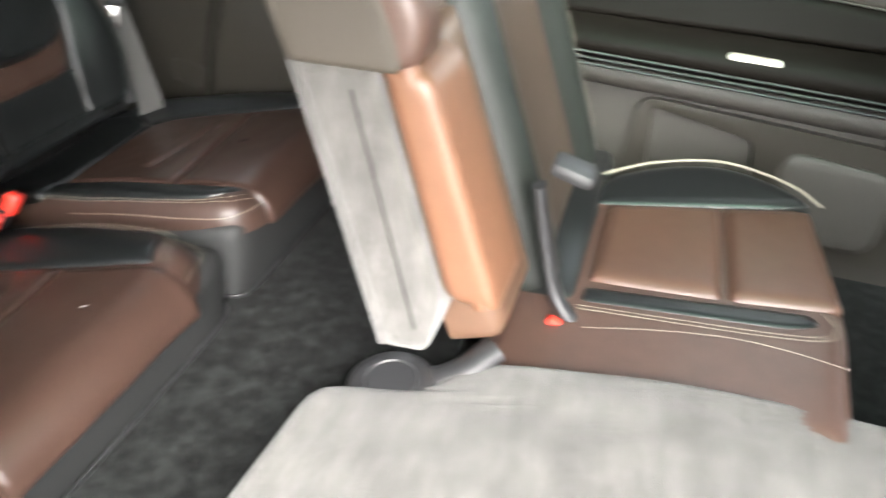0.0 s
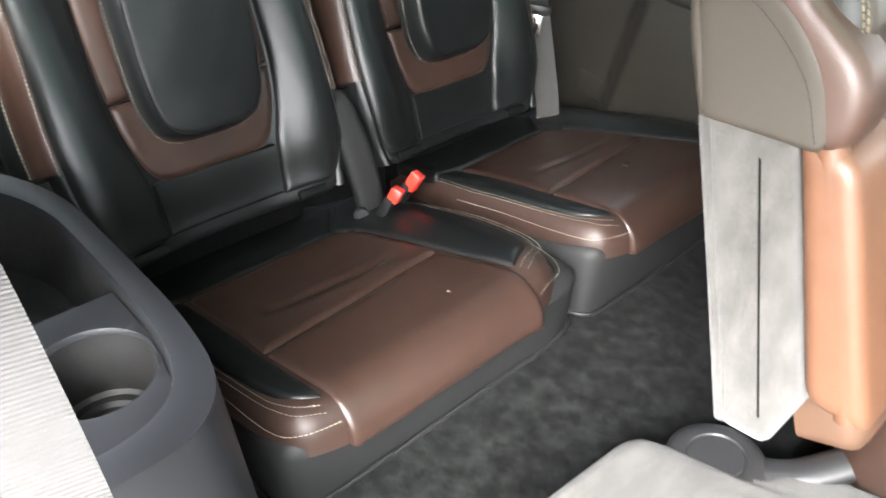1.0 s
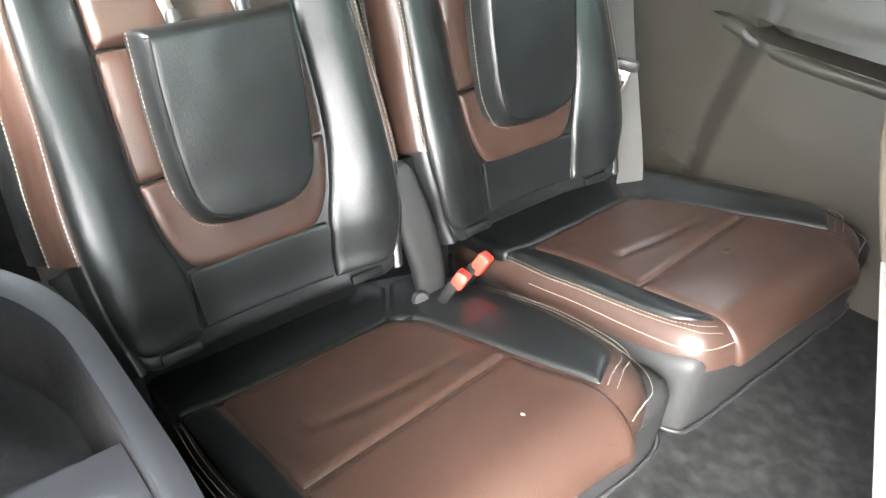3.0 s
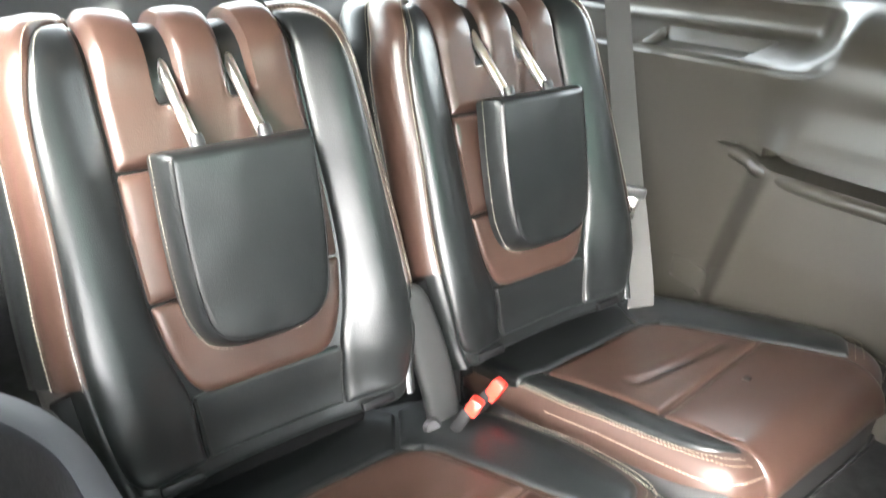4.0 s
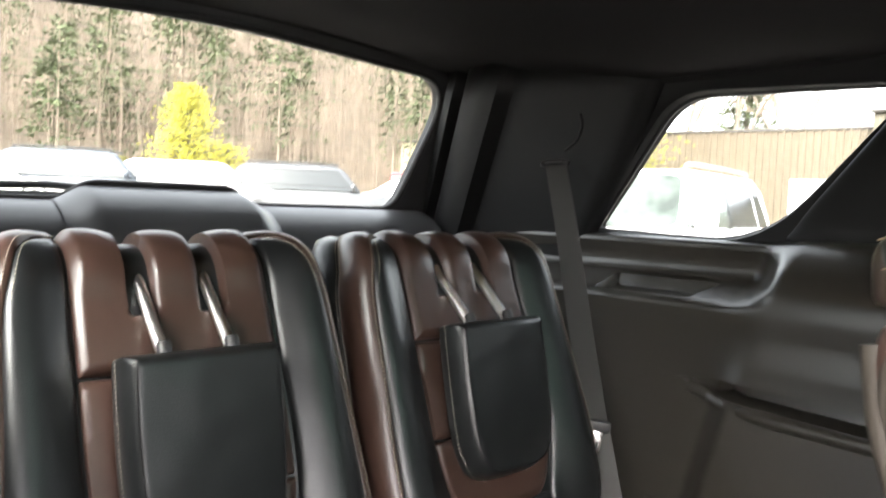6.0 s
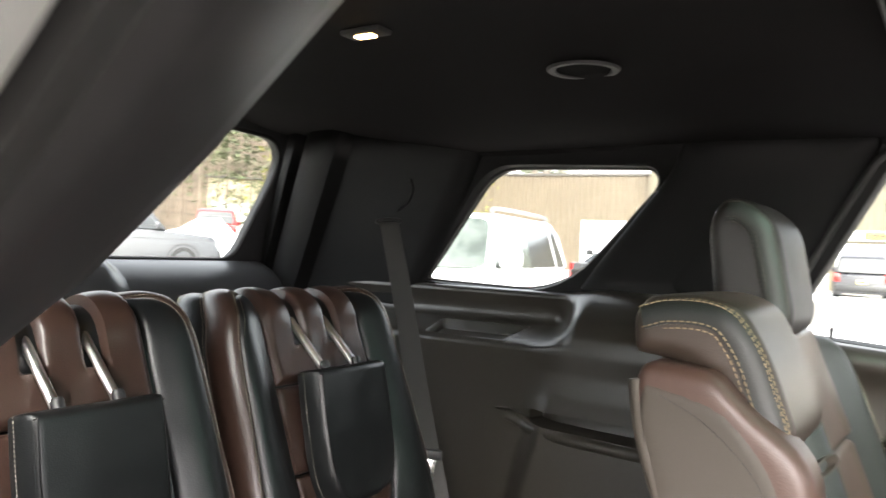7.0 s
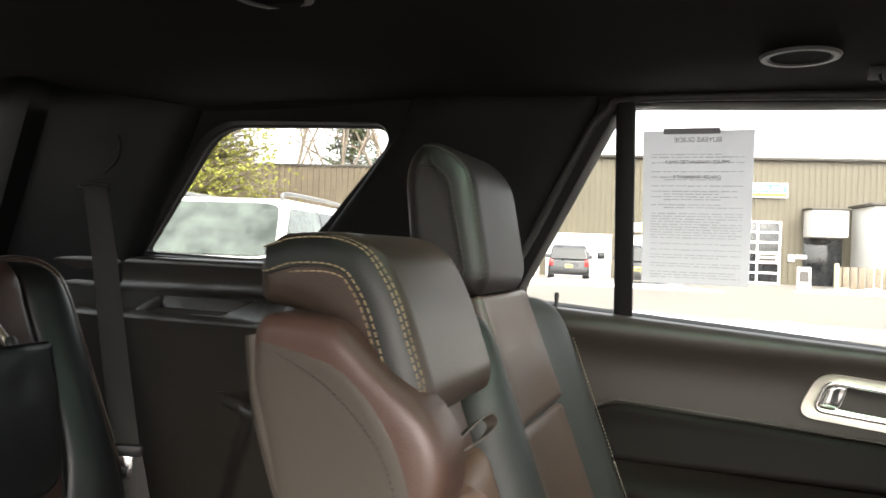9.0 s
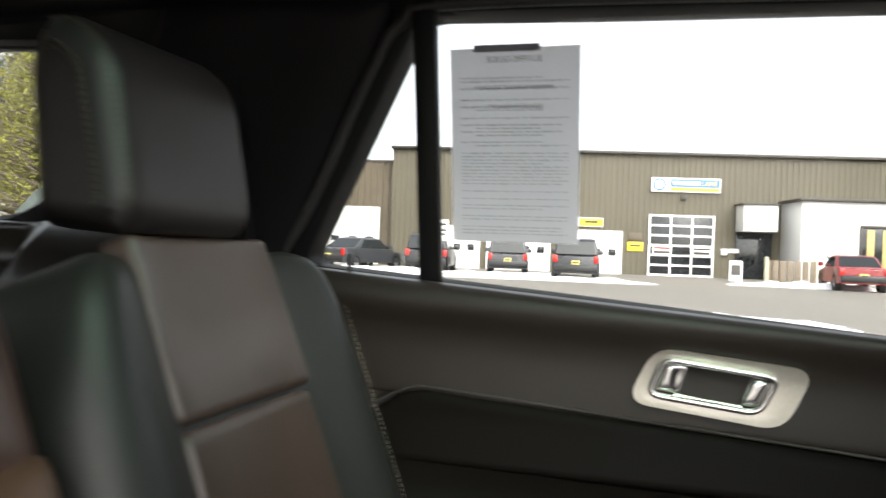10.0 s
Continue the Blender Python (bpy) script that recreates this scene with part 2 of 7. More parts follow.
def plate(outline, place, depth, n=0):
    """A flat sheet of the outline, depth thick."""
    k = len(outline)
    vs = [place(a, b, 0) for a, b in outline] + [place(a, b, -depth) for a, b in outline]
    fs = [tuple(range(k)), tuple(range(2 * k - 1, k - 1, -1))] + [(i, i + k, (i + 1) % k + k, (i + 1) % k) for i in range(k)]
    return mesh("plate", vs, fs, 30)


def lathe(profile, sides=32, c=(0, 0, 0)):
    """A turned body: profile of (radius, z)."""
    vs, fs = [], []
    m = len(profile)
    for i in range(sides):
        t = 2 * math.pi * i / sides
        for r, z in profile:
            vs.append((c[0] + r * math.cos(t), c[1] + r * math.sin(t), c[2] + z))
    for i in range(sides):
        j = (i + 1) % sides
        for q in range(m - 1):
            fs.append((i * m + q, j * m + q, j * m + q + 1, i * m + q + 1))
    return mesh("lathe", vs, fs, 40)


def moved(me, m):
    me.transform(m)
    return me


# ---- materials ----
BLACK = leather("black_leather", (0.0068, 0.0078, 0.0080), 0.345)
BLACKBROWN = leather("black_brown_leather", (0.0085, 0.0076, 0.0068), 0.42)
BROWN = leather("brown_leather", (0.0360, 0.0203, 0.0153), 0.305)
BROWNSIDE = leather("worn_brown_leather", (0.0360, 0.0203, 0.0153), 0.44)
# brown leather lightened for the door light that falls on the bench
LITBROWN = leather("lit_brown_leather", (0.058, 0.033, 0.025), 0.38)
PADBROWN = leather("grey_brown_leather", (0.038, 0.0280, 0.0215), 0.36)
BANDBLACK = leather("green_black_leather", (0.0082, 0.0104, 0.0084), 0.48)
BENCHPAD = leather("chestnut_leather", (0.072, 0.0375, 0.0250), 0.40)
# the russet leather again, darkened for the backrest's less lit face
TANSHADE = leather("shaded_russet_leather", (0.082, 0.046, 0.029), 0.42)
DOORBLACK = material("black_door_padding", (0.0062, 0.0053, 0.0044), 0.5, vary=0.15, grain=700, bump=0.15, spec=0.06)
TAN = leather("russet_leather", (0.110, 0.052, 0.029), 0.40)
THREAD = material("cream_thread", (0.30, 0.272, 0.220), 0.8, vary=0.2, grain=900, bump=0.2)
TANTHREAD = material("tan_thread", (0.24, 0.185, 0.11), 0.8, vary=0.2, grain=900, bump=0.2)
PLASTIC = material("black_moulded_plastic", (0.016, 0.016, 0.017), 0.46, vary=0.1, grain=900, bump=0.12)
TRIM = material("charcoal_grained_trim", (0.0255, 0.0231, 0.0187), 0.34, vary=0.12, grain=900, bump=0.15, blotch=3)
DOORTRIM = material("charcoal_door_trim", (0.0205, 0.0175, 0.0135), 0.48, vary=0.12, grain=900, bump=0.15, blotch=3)
DOORPALE = material("grey_door_insert", (0.034, 0.031, 0.026), 0.6, vary=0.12, grain=900, bump=0.15)
LINING = material("dark_headliner_cloth", (0.0135, 0.0128, 0.0134), 0.95, vary=0.2, grain=700, bump=0.3, spec=0.1)
FLOORCARPET = carpet("black_carpet", (0.0062, 0.0068, 0.0066), 1.0, 42)
for n in FLOORCARPET.node_tree.nodes:
    if n.type == "MAP_RANGE" and n.inputs["From Max"].default_value > 1:
        n.inputs["From Min"].default_value, n.inputs["From Max"].default_value = 0.82, 1.18
GREYCARPET = carpet("grey_carpet", (0.072, 0.069, 0.064), 0.30, 16)
def streaks(m, stretch, low, high):
    """Brushed streaks laid over a pile: long, uneven, lighter and darker."""
    t = m.node_tree
    b = t.nodes["Principled BSDF"]
    co, mp = t.nodes.new("ShaderNodeTexCoord"), t.nodes.new("ShaderNodeMapping")
    mp.inputs["Scale"].default_value = stretch
    nz, mr, mix = t.nodes.new("ShaderNodeTexNoise"), t.nodes.new("ShaderNodeMapRange"), t.nodes.new("ShaderNodeMix")
    nz.inputs["Scale"].default_value, nz.inputs["Detail"].default_value, nz.inputs["Roughness"].default_value = 1.0, 6.0, 0.65
    mr.inputs["From Min"].default_value, mr.inputs["From Max"].default_value = 0.33, 0.67
    mr.inputs["To Min"].default_value, mr.inputs["To Max"].default_value = low, high
    mix.data_type, mix.blend_type = "RGBA", "MULTIPLY"
    mix.inputs["Factor"].default_value = 1.0
    old = b.inputs["Base Color"].links[0].from_socket
    t.links.new(co.outputs["Object"], mp.inputs["Vector"])
    t.links.new(mp.outputs[0], nz.inputs["Vector"])
    t.links.new(nz.outputs[0], mr.inputs["Value"])
    t.links.new(old, mix.inputs[6])
    t.links.new(mr.outputs[0], mix.inputs[7])
    t.links.new(mix.outputs[2], b.inputs["Base Color"])


streaks(GREYCARPET, (42, 10, 14), 0.70, 1.12)
streaks(FLOORCARPET, (30, 30, 30), 0.6, 1.5)
GREYVINYL = material("grey_vinyl_panel", (0.040, 0.0335, 0.0255), 0.62, vary=0.1, grain=700, bump=0.15)
SEATBASE = material("black_seat_valance", (0.0185, 0.0190, 0.0190), 0.55, vary=0.15, grain=700, bump=0.15, spec=0.25)
POSTS = material("polished_steel_posts", (0.95, 0.95, 0.93), 0.30, 1.0, vary=0.04, bump=0)
CHROME = material("chrome", (0.86, 0.86, 0.84), 0.22, 1.0, vary=0.05, bump=0)
SATIN = material("satin_metal_bezel", (0.62, 0.60, 0.52), 0.38, 0.6, vary=0.06, bump=0)
RED = material("red_plastic", (0.75, 0.035, 0.02), 0.35, vary=0.08, bump=0.03)
def ribbed_weave(m, scale=900.0):
    t = m.node_tree
    w = t.nodes.new("ShaderNodeTexWave")
    w.bands_direction = "Z"
    w.inputs["Scale"].default_value, w.inputs["Distortion"].default_value = scale / 6.28, 0.3
    co = t.nodes.new("ShaderNodeTexCoord")
    t.links.new(co.outputs["Object"], w.inputs["Vector"])
    b = t.nodes.new("ShaderNodeBump")
    b.inputs["Strength"].default_value, b.inputs["Distance"].default_value = 0.6, 0.001
    t.links.new(w.outputs[0], b.inputs["Height"])
    t.links.new(b.outputs[0], t.nodes["Principled BSDF"].inputs["Normal"])


WEB = material("black_webbing", (0.036, 0.0345, 0.032), 0.7, vary=0.15, grain=1500, bump=0.4)
GREYWEB = material("pale_grey_webbing", (0.042, 0.041, 0.040), 0.7, vary=0.12, grain=1200, bump=0.5)
DARKHOLE = material("matt_black_recess", (0.004, 0.004, 0.004), 0.95, vary=0.1, bump=0, spec=0.1)
ribbed_weave(GREYWEB)
RUBBER = material("black_rubber_seal", (0.02, 0.02, 0.02), 0.6, vary=0.1, bump=0.05)
PANE = glass("window_pane", (0.97, 1.0, 0.98), 0.93)
PAPER = material("white_paper", (0.78, 0.78, 0.80), 0.8, vary=0.04, grain=600, bump=0.05)
INK = material("grey_ink", (0.50, 0.50, 0.53), 0.9, vary=0.05, bump=0)

PILLAR = material("black_pillar_trim", (0.0050, 0.0050, 0.0054), 0.55, vary=0.12, grain=900, bump=0.12, spec=0.20)

# ---- the car's shell: x ahead, y to the driver's side, z up ----
def roof_z(y, x=0.0):
    k = min(1, max(0, (-0.95 - x) / 0.35))
    return max(1.60 - 0.36 * y * y, 1.512) * (1 - k) + (1.615 - 0.10 * y * y) * k


def headliner():
    """Curved cloth ceiling with the sunroof's opening."""
    xs = [-1.56, -1.3, -0.9, -0.5, -0.2, 0.0, 0.2, 0.4, 0.6, 0.8, 1.05, 1.4]
    ys = [-0.78, -0.70, -0.62, -0.53, -0.43, -0.33, -0.3, -0.2, -0.1, 0.0, 0.1, 0.2, 0.3, 0.33, 0.43, 0.53, 0.62, 0.70, 0.78]
    vs, fs = [], []
    for lift in (0.0, 0.05):
        for x in xs:
            for y in ys:
                vs.append((x, y, roof_z(y, x) + lift))
    w, n = len(ys), len(xs) * len(ys)
    for i in range(len(xs) - 1):
        for j in range(w - 1):
            k = i * w + j
            hole = xs[i] >= 0.0 and xs[i + 1] <= 0.8 and ys[j] >= -0.33 and ys[j + 1] <= 0.33
            if not hole:
                fs += [(k, k + 1, k + w + 1, k + w), (n + k, n + k + w, n + k + w + 1, n + k + 1)]
    return solo("ceiling", mesh("ceiling", vs, fs, 30), LINING, "dark cloth headliner over the whole cabin", "ceiling", kind="structure")


headliner()
roof_light = thing("sunroof_1", "closed tinted glass sunroof in a black frame", "sunroof", kind="structure")
part("frame", ring([(-0.014, -0.330), (0.82, -0.330), (0.82, 0.330), (-0.014, 0.330)], rounded([(0.010, -0.32), (0.785, -0.32), (0.785, 0.32), (0.010, 0.32)], 0.03), lambda a, b, h: Vector((a, b, 1.556 - h)), 0.034, 0.006, flare=0.006), DARKHOLE, roof_light, "dark padded edge round the sunroof")
part("edge_bead", tube([Vector((a, b, 1.5545)) for a, b in rounded([(-0.011, -0.328), (0.818, -0.328), (0.818, 0.328), (-0.011, 0.328)], 0.03)], 0.0028, 8, closed=True), material("grey_bead", (0.05, 0.05, 0.05), 0.5, vary=0.08, bump=0), roof_light, "grey bead round the opening")
part("inner_frame", ring([(-0.01, -0.345), (0.81, -0.345), (0.81, 0.345), (-0.01, 0.345)], rounded([(0.015, -0.27), (0.79, -0.27), (0.79, 0.27), (0.015, 0.27)], 0.05), lambda a, b, h: Vector((a, b, 1.592 - h)), 0.012, 0.004), DARKHOLE, roof_light)
part("pane", plate([(0.0, -0.34), (0.8, -0.34), (0.8, 0.34), (0.0, 0.34)], lambda a, b, h: Vector((a, b, 1.610 + h)), 0.005), glass("tinted_roof_pane", (0.62, 0.85, 0.74), 0.75), roof_light).visible_shadow = False
solo("roof_panel", join("roof", [block((-0.87, 0, 1.69), (1.52, 1.56, 0.02), 0.004), block((1.18, 0, 1.69), (0.54, 1.56, 0.02), 0.004), block((0.40, 0.765, 1.69), (1.02, 0.03, 0.02), 0.004), block((0.40, -0.765, 1.69), (1.02, 0.03, 0.02), 0.004)]), PLASTIC, "painted steel roof above the headliner", "roof", kind="structure")

# floor: raised behind, a lower footwell before the middle row
solo("floor", join("floor", [block((-0.96, 0, 0.515), (1.88, 1.5, 0.05), 0.004), block((1.0, 0, 0.375), (2.06, 1.5, 0.05), 0.004), block((-0.035, 0, 0.46), (0.03, 1.5, 0.13), 0.002)]), FLOORCARPET, "worn black cut-pile floor carpet", "floor", kind="structure")


# ---- far quarter trim ----
def far_low(a, b, h):
    # the side swells in over the wheel arch and falls back above the handle
    y = 0.615 - 0.035 * math.exp(-((a + 0.45) / 0.35) ** 2) * max(0, min(1, (0.98 - b) / 0.2))
    return Vector((a, y - h, b))


def far_up(a, b, h):
    return Vector((a, 0.745 - 0.16 * (b - 1.2) - h * 0.98, b))


def smooth01(v):
    v = min(1, max(0, v))
    return v * v * (3 - 2 * v)


def recess_low(a):
    return 0.918 - 0.028 * (a + 0.685) if a > -0.685 else 0.918 - 0.15 * (a + 0.685)


def recess_top(a):
    return 0.9485 if a > -0.665 else 0.9485 + 0.118 * (a + 0.665)


def rib(a, b):
    # the panel steps inward along a slanting crease; a pull recess is let into it, with an overhanging roll above
    lean = a + 0.678 - 0.225 * (b - 0.887)
    up = smooth01((b - 0.90) / 0.15)
    step = (0.034 - 0.018 * up) * smooth01((lean + 0.034 + 0.05 * up) / (0.066 + 0.06 * up)) - 0.014
    low, top = recess_low(a), recess_top(a)
    k = smooth01(min(b - low, top - b) / 0.0025) * (0.016 * smooth01((a + 0.785) / 0.03) + 0.046 * smooth01((a + 0.694) / 0.008))
    over = 0.005 * math.exp(-(max(0, b - top) / 0.06) ** 2) * smooth01((b - top + 0.003) / 0.003) * smooth01((a + 0.80) / 0.12)
    return step + over - k


def recess_row(a, b):
    # rows of the panel run along the recess's edges
    a = min(-0.29, max(-0.76, a))
    lo, hi = recess_low(a), recess_top(a)
    if b < 0.86 or b > 1.0:
        return b
    if b < 0.918:
        return 0.86 + (b - 0.86) * (lo - 0.86) / 0.058
    if b < 0.948:
        return lo + (b - 0.918) * (hi - lo) / 0.030
    return hi + (b - 0.948) * (1.0 - hi) / 0.052


def sheet(us, ws, place, back):
    """A moulded sheet with thickness: place(u, w) over a grid, its back set off by the vector back."""
    n, m = len(us), len(ws)
    front = [place(u, w) for w in ws for u in us]
    vs = front + [p + Vector(back) for p in front]
    fs = []
    for i in range(m - 1):
        for j in range(n - 1):
            k = i * n + j
            fs.append((k, k + 1, k + n + 1, k + n))
            fs.append((n * m + k, n * m + k + n, n * m + k + n + 1, n * m + k + 1))
    rim = list(range(n)) + [i * n + n - 1 for i in range(1, m)] + [(m - 1) * n + j for j in range(n - 2, -1, -1)] + [i * n for i in range(m - 2, 0, -1)]
    fs += [(a, n * m + a, n * m + b, b) for a, b in zip(rim, rim[1:] + rim[:1])]
    return mesh("sheet", vs, fs, 42)


def section(start, upper):
    return smooth_line([(0, y, z) for y, z in start + upper], 84)


# the shelf's section, and the sweep that replaces it ahead of the shelf's end
SHELF = [(0.638, 1.0845), (0.670, 1.095), (0.710, 1.108), (0.730, 1.116), (0.739, 1.130), (0.739, 1.150), (0.734, 1.166), (0.731, 1.177), (0.736, 1.187), (0.752, 1.190)]
SWEEP = [(0.004, 1.094), (0.007, 1.106), (0.012, 1.118), (0.019, 1.131), (0.028, 1.145), (0.040, 1.158), (0.054, 1.171), (0.070, 1.183), (0.090, 1.194), (0.116, 1.202)]


@functools.lru_cache(maxsize=None)
def sections(a):
    y0 = far_low(a, 1.03, 0.010 + rib(a, 1.03)).y
    front = [(y0, 1.030), (y0, 1.044), (y0 - 0.001, 1.058), (y0 - 0.001, 1.068), (y0 + 0.005, 1.0765)]
    plain = [(y0, 1.030), (y0, 1.044), (y0, 1.058), (y0 + 0.0005, 1.070), (y0 + 0.002, 1.082)]
    return section(front, SHELF), section(plain, [(y0 + dy, z) for dy, z in SWEEP])


def far_trim(a, w):
    if w <= 1.03:
        b = recess_row(a, w)
        return far_low(a, b, 0.010 + rib(a, b))
    i = round((w - 1.03) * 1000)
    p, q = (v[i] for v in sections(a))
    k = smooth01((a + 0.715 - 0.0003 * i) / 0.115)
    r = p.lerp(q, k)
    y, z = r.y, r.z
    # the shelf's corner turns back round its end, and a shallow cubby is let into it
    inside = min(a + 0.985, -0.778 + 0.34 * (y - 0.618) - a, y - 0.632, 0.706 - y)
    if 18 < i < 62:
        z += -0.020 * smooth01(inside / 0.004) + 0.0012 * math.exp(-((inside + 0.004) / 0.003) ** 2)
    return Vector((a, y, z))


wall_far = thing("wall_left", "charcoal grained plastic quarter trim beside the third row", "trim panel", kind="structure")
cols = [-1.45 + 0.02 * i for i in range(23)] + [-1.0 + 0.004 * i for i in range(178)]
rows = [0.54 + 0.01 * i for i in range(33)] + [0.86 + 0.004 * i for i in range(15)] + [0.918 + 0.0012 * i for i in range(26)] + [0.954 + 0.007 * i for i in range(11)] + [1.03 + 0.001 * i for i in range(1, 85)]
part("side_panel", sheet(cols, rows, far_trim, (0, 0.02, -0.004)), TRIM, wall_far)
QW = rounded([(-1.10, 1.196), (-0.695, 1.186), (-0.460, 1.432), (-0.474, 1.468), (-0.868, 1.480)], [0.025, 0.13, 0.03, 0.02, 0.07])
part("window_surround", ring([(-1.40, 1.09), (-0.29, 1.09), (-0.29, 1.52), (-1.40, 1.52)], QW, far_up, 0.05, 0.014, flare=0.004, centre=(-0.77, 1.33)), PILLAR, wall_far)
def pillar_far(a, b, d):
    # broad pillar between the quarter window and the door, easing from one plane to the other
    lo, hi = -0.62 + 0.80 * max(0, b - 1.215), -0.255 + 0.52 * max(0, b - 1.14)
    t = min(1, max(0, (a - lo) / (hi - lo)))
    t = t * t * (3 - 2 * t)
    y = (0.745 - 0.16 * (b - 1.2)) * (1 - t) + (0.814 - 0.21 * (b - 1.13)) * t
    return Vector((a, y - d - 0.10 * (1 - t) * max(0, 1.22 - b) / 0.12, b))


part("pillar_cover", patch(rounded([(-0.640, 1.196), (-0.262, 1.135), (-0.262, 1.145), (-0.058, 1.505), (-0.07, 1.525), (-0.405, 1.525), (-0.425, 1.462), (-0.615, 1.240)], [0.01, 0.01, 0.03, 0.02, 0.01, 0.01, 0.05, 0.06]), pillar_far, 0.022, 0.06, None, 44, 30, 0.02), PILLAR, wall_far, "smooth black pillar cover")
part("lip", tube(smooth_line([far_low(a, b, 0.002 + rib(a, b)) for a, b in ((-0.748, 0.921), (-0.730, 0.917), (-0.706, 0.909), (-0.680, 0.9035), (-0.60, 0.9015), (-0.45, 0.897), (-0.29, 0.892))], 60), 0.0140, 14), TRIM, wall_far, "rolled lip of the pull recess")
# clip cover beside the seat's foot
part("clip_cover", patch(rounded([(-0.83, 0.640), (-0.735, 0.635), (-0.74, 0.688), (-0.825, 0.694)], 0.01), lambda a, b, d: far_low(a, b, d + 0.010 + rib(a, b)), 0.0016, 0.004, None, 8, 8, 0.01), TRIM, wall_far)
win = thing("window_1", "fixed rear quarter window with clear glass", "window", kind="structure")
part("pane", plate([(-1.15, 1.14), (-0.40, 1.14), (-0.40, 1.49), (-1.15, 1.49)], lambda a, b, h: far_up(a, b, h - 0.045), 0.004), PANE, win).visible_shadow = False
part("seal", tube([far_up(a, b, -0.03) for a, b in QW], 0.006, closed=True), RUBBER, win)


# ---- rear door on the far side ----
def door_up(a, b, h):
    return Vector((a, 0.822 - 0.21 * (b - 1.13) - h, b))


def door_low(a, b, h):
    y = 0.785 - 0.03 * math.exp(-((b - (1.095 - 0.04 * a)) / 0.035) ** 2)
    return Vector((a, y - h, b))


DW = rounded([(-0.228, 1.138), (0.67, 1.068), (0.67, 1.482), (-0.026, 1.500)], [0.03, 0.05, 0.06, 0.03])
door = thing("door_1", "closed rear car door with charcoal trim and a divider bar in its window", "car door", kind="structure")
part("window_frame", ring([(-0.30, 1.06), (0.95, 1.03), (0.95, 1.52), (-0.30, 1.52)], DW, door_up, 0.05, 0.010, flare=0.003, centre=(0.25, 1.3)), PILLAR, door)
part("upper_panel", patch([(-0.29, 0.965), (0.95, 0.915), (0.95, 1.055), (-0.29, 1.14)], door_low, 0.008, 0.012, None, 30, 30, 0.04), DOORTRIM, door, "charcoal padded upper door panel")
part("shadow_gap", plate([(-0.29, 0.94), (0.95, 0.89), (0.95, 0.93), (-0.29, 0.98)], lambda a, b, h: door_low(a, b, h - 0.006), 0.02), RUBBER, door)
# padded middle panel, its upper edge kinked at the back
MID = rounded([(-0.10, 0.925), (-0.02, 0.968), (0.95, 0.905), (0.95, 0.855), (-0.10, 0.855)], [0.01, 0.02, 0.01, 0.01, 0.01])
part("middle_panel", patch(MID, lambda a, b, d: door_low(a, b, d), 0.014, 0.016, lambda a, b: 0.02 * max(0, 0.93 - b) / 0.08, 20, 30, 0.03), DOORBLACK, door, "black padded panel above the armrest")
part("rear_panel", patch([(-0.29, 0.855), (-0.105, 0.855), (-0.105, 0.93), (-0.03, 0.972), (-0.29, 0.985)], lambda a, b, d: door_low(a, b, d - 0.004), 0.006, 0.01, None, 12, 12, 0.03), DOORTRIM, door)
arm = part("armrest", patch(rounded([(-0.12, 0.785), (0.95, 0.745), (0.95, 0.855), (-0.12, 0.87)], 0.03), lambda a, b, d: door_low(a, b, d), 0.085, 0.05, None, 22, 24, 0.03), DOORBLACK, door, "black padded armrest")
# the panel edge's highlight is put in as a paler bead
part("edge_highlight", tube(smooth_line([door_low(a, b, 0.010) for a, b in ((-0.11, 0.922), (-0.075, 0.945), (-0.03, 0.966), (0.02, 0.968), (0.3, 0.950), (0.6, 0.930), (0.94, 0.908))], 60), 0.0022, 6), DOORPALE, door, "fine rolled edge of the padded panel, coloured pale as a highlight")
for k in range(3):
    part("rib", tube([Vector((-0.10, 0.694 - 0.004 * k, 0.815 - 0.010 * k)), Vector((0.4, 0.694 - 0.004 * k, 0.800 - 0.010 * k)), Vector((0.94, 0.694 - 0.004 * k, 0.782 - 0.010 * k))], 0.003, 6), PLASTIC, arm)
part("switch_plate", patch(rounded([(0.27, 0.72), (0.58, 0.72), (0.58, 0.765), (0.27, 0.765)], 0.012), lambda a, b, d: Vector((a, b, 0.838 - 0.025 * a + d)), 0.006, 0.006, None, 10, 14, 0.02), PLASTIC, arm)
part("window_switch", patch(rounded([(0.29, 0.705), (0.385, 0.705), (0.385, 0.73), (0.29, 0.73)], 0.006), lambda a, b, d: Vector((a, b, 0.842 - 0.025 * a + d)), 0.008, 0.006, None, 8, 10, 0.004), SATIN, arm, "satin metal window switch")
part("lower_panel", patch([(-0.29, 0.36), (0.95, 0.36), (0.95, 0.80), (-0.29, 0.86)], lambda a, b, h: Vector((a, 0.772 - h, b)), 0.004, 0.01, None, 20, 30, 0.04), DOORPALE, door, "grey lower door panel")
part("ledge", patch([(-0.12, 0.735), (0.95, 0.69), (0.95, 0.75), (-0.12, 0.79)], lambda a, b, h: Vector((a, 0.77 - h, b)), 0.03, 0.025, None, 12, 20, 0.01), DOORPALE, door)
part("pocket", ring(rounded([(0.13, 0.45), (0.75, 0.43), (0.75, 0.68), (0.15, 0.72)], 0.04), rounded([(0.19, 0.53), (0.40, 0.52), (0.38, 0.66), (0.18, 0.70)], 0.02), lambda a, b, h: Vector((a, 0.75 - h, b)), 0.03, 0.01, centre=(0.29, 0.6)), TRIM, door)
part("speaker_panel", patch(rounded([(0.44, 0.47), (0.66, 0.46), (0.66, 0.64), (0.44, 0.66)], 0.05), lambda a, b, h: Vector((a, 0.745 - h, b)), 0.008, 0.02, None, 12, 14, 0.01), DOORPALE, door)
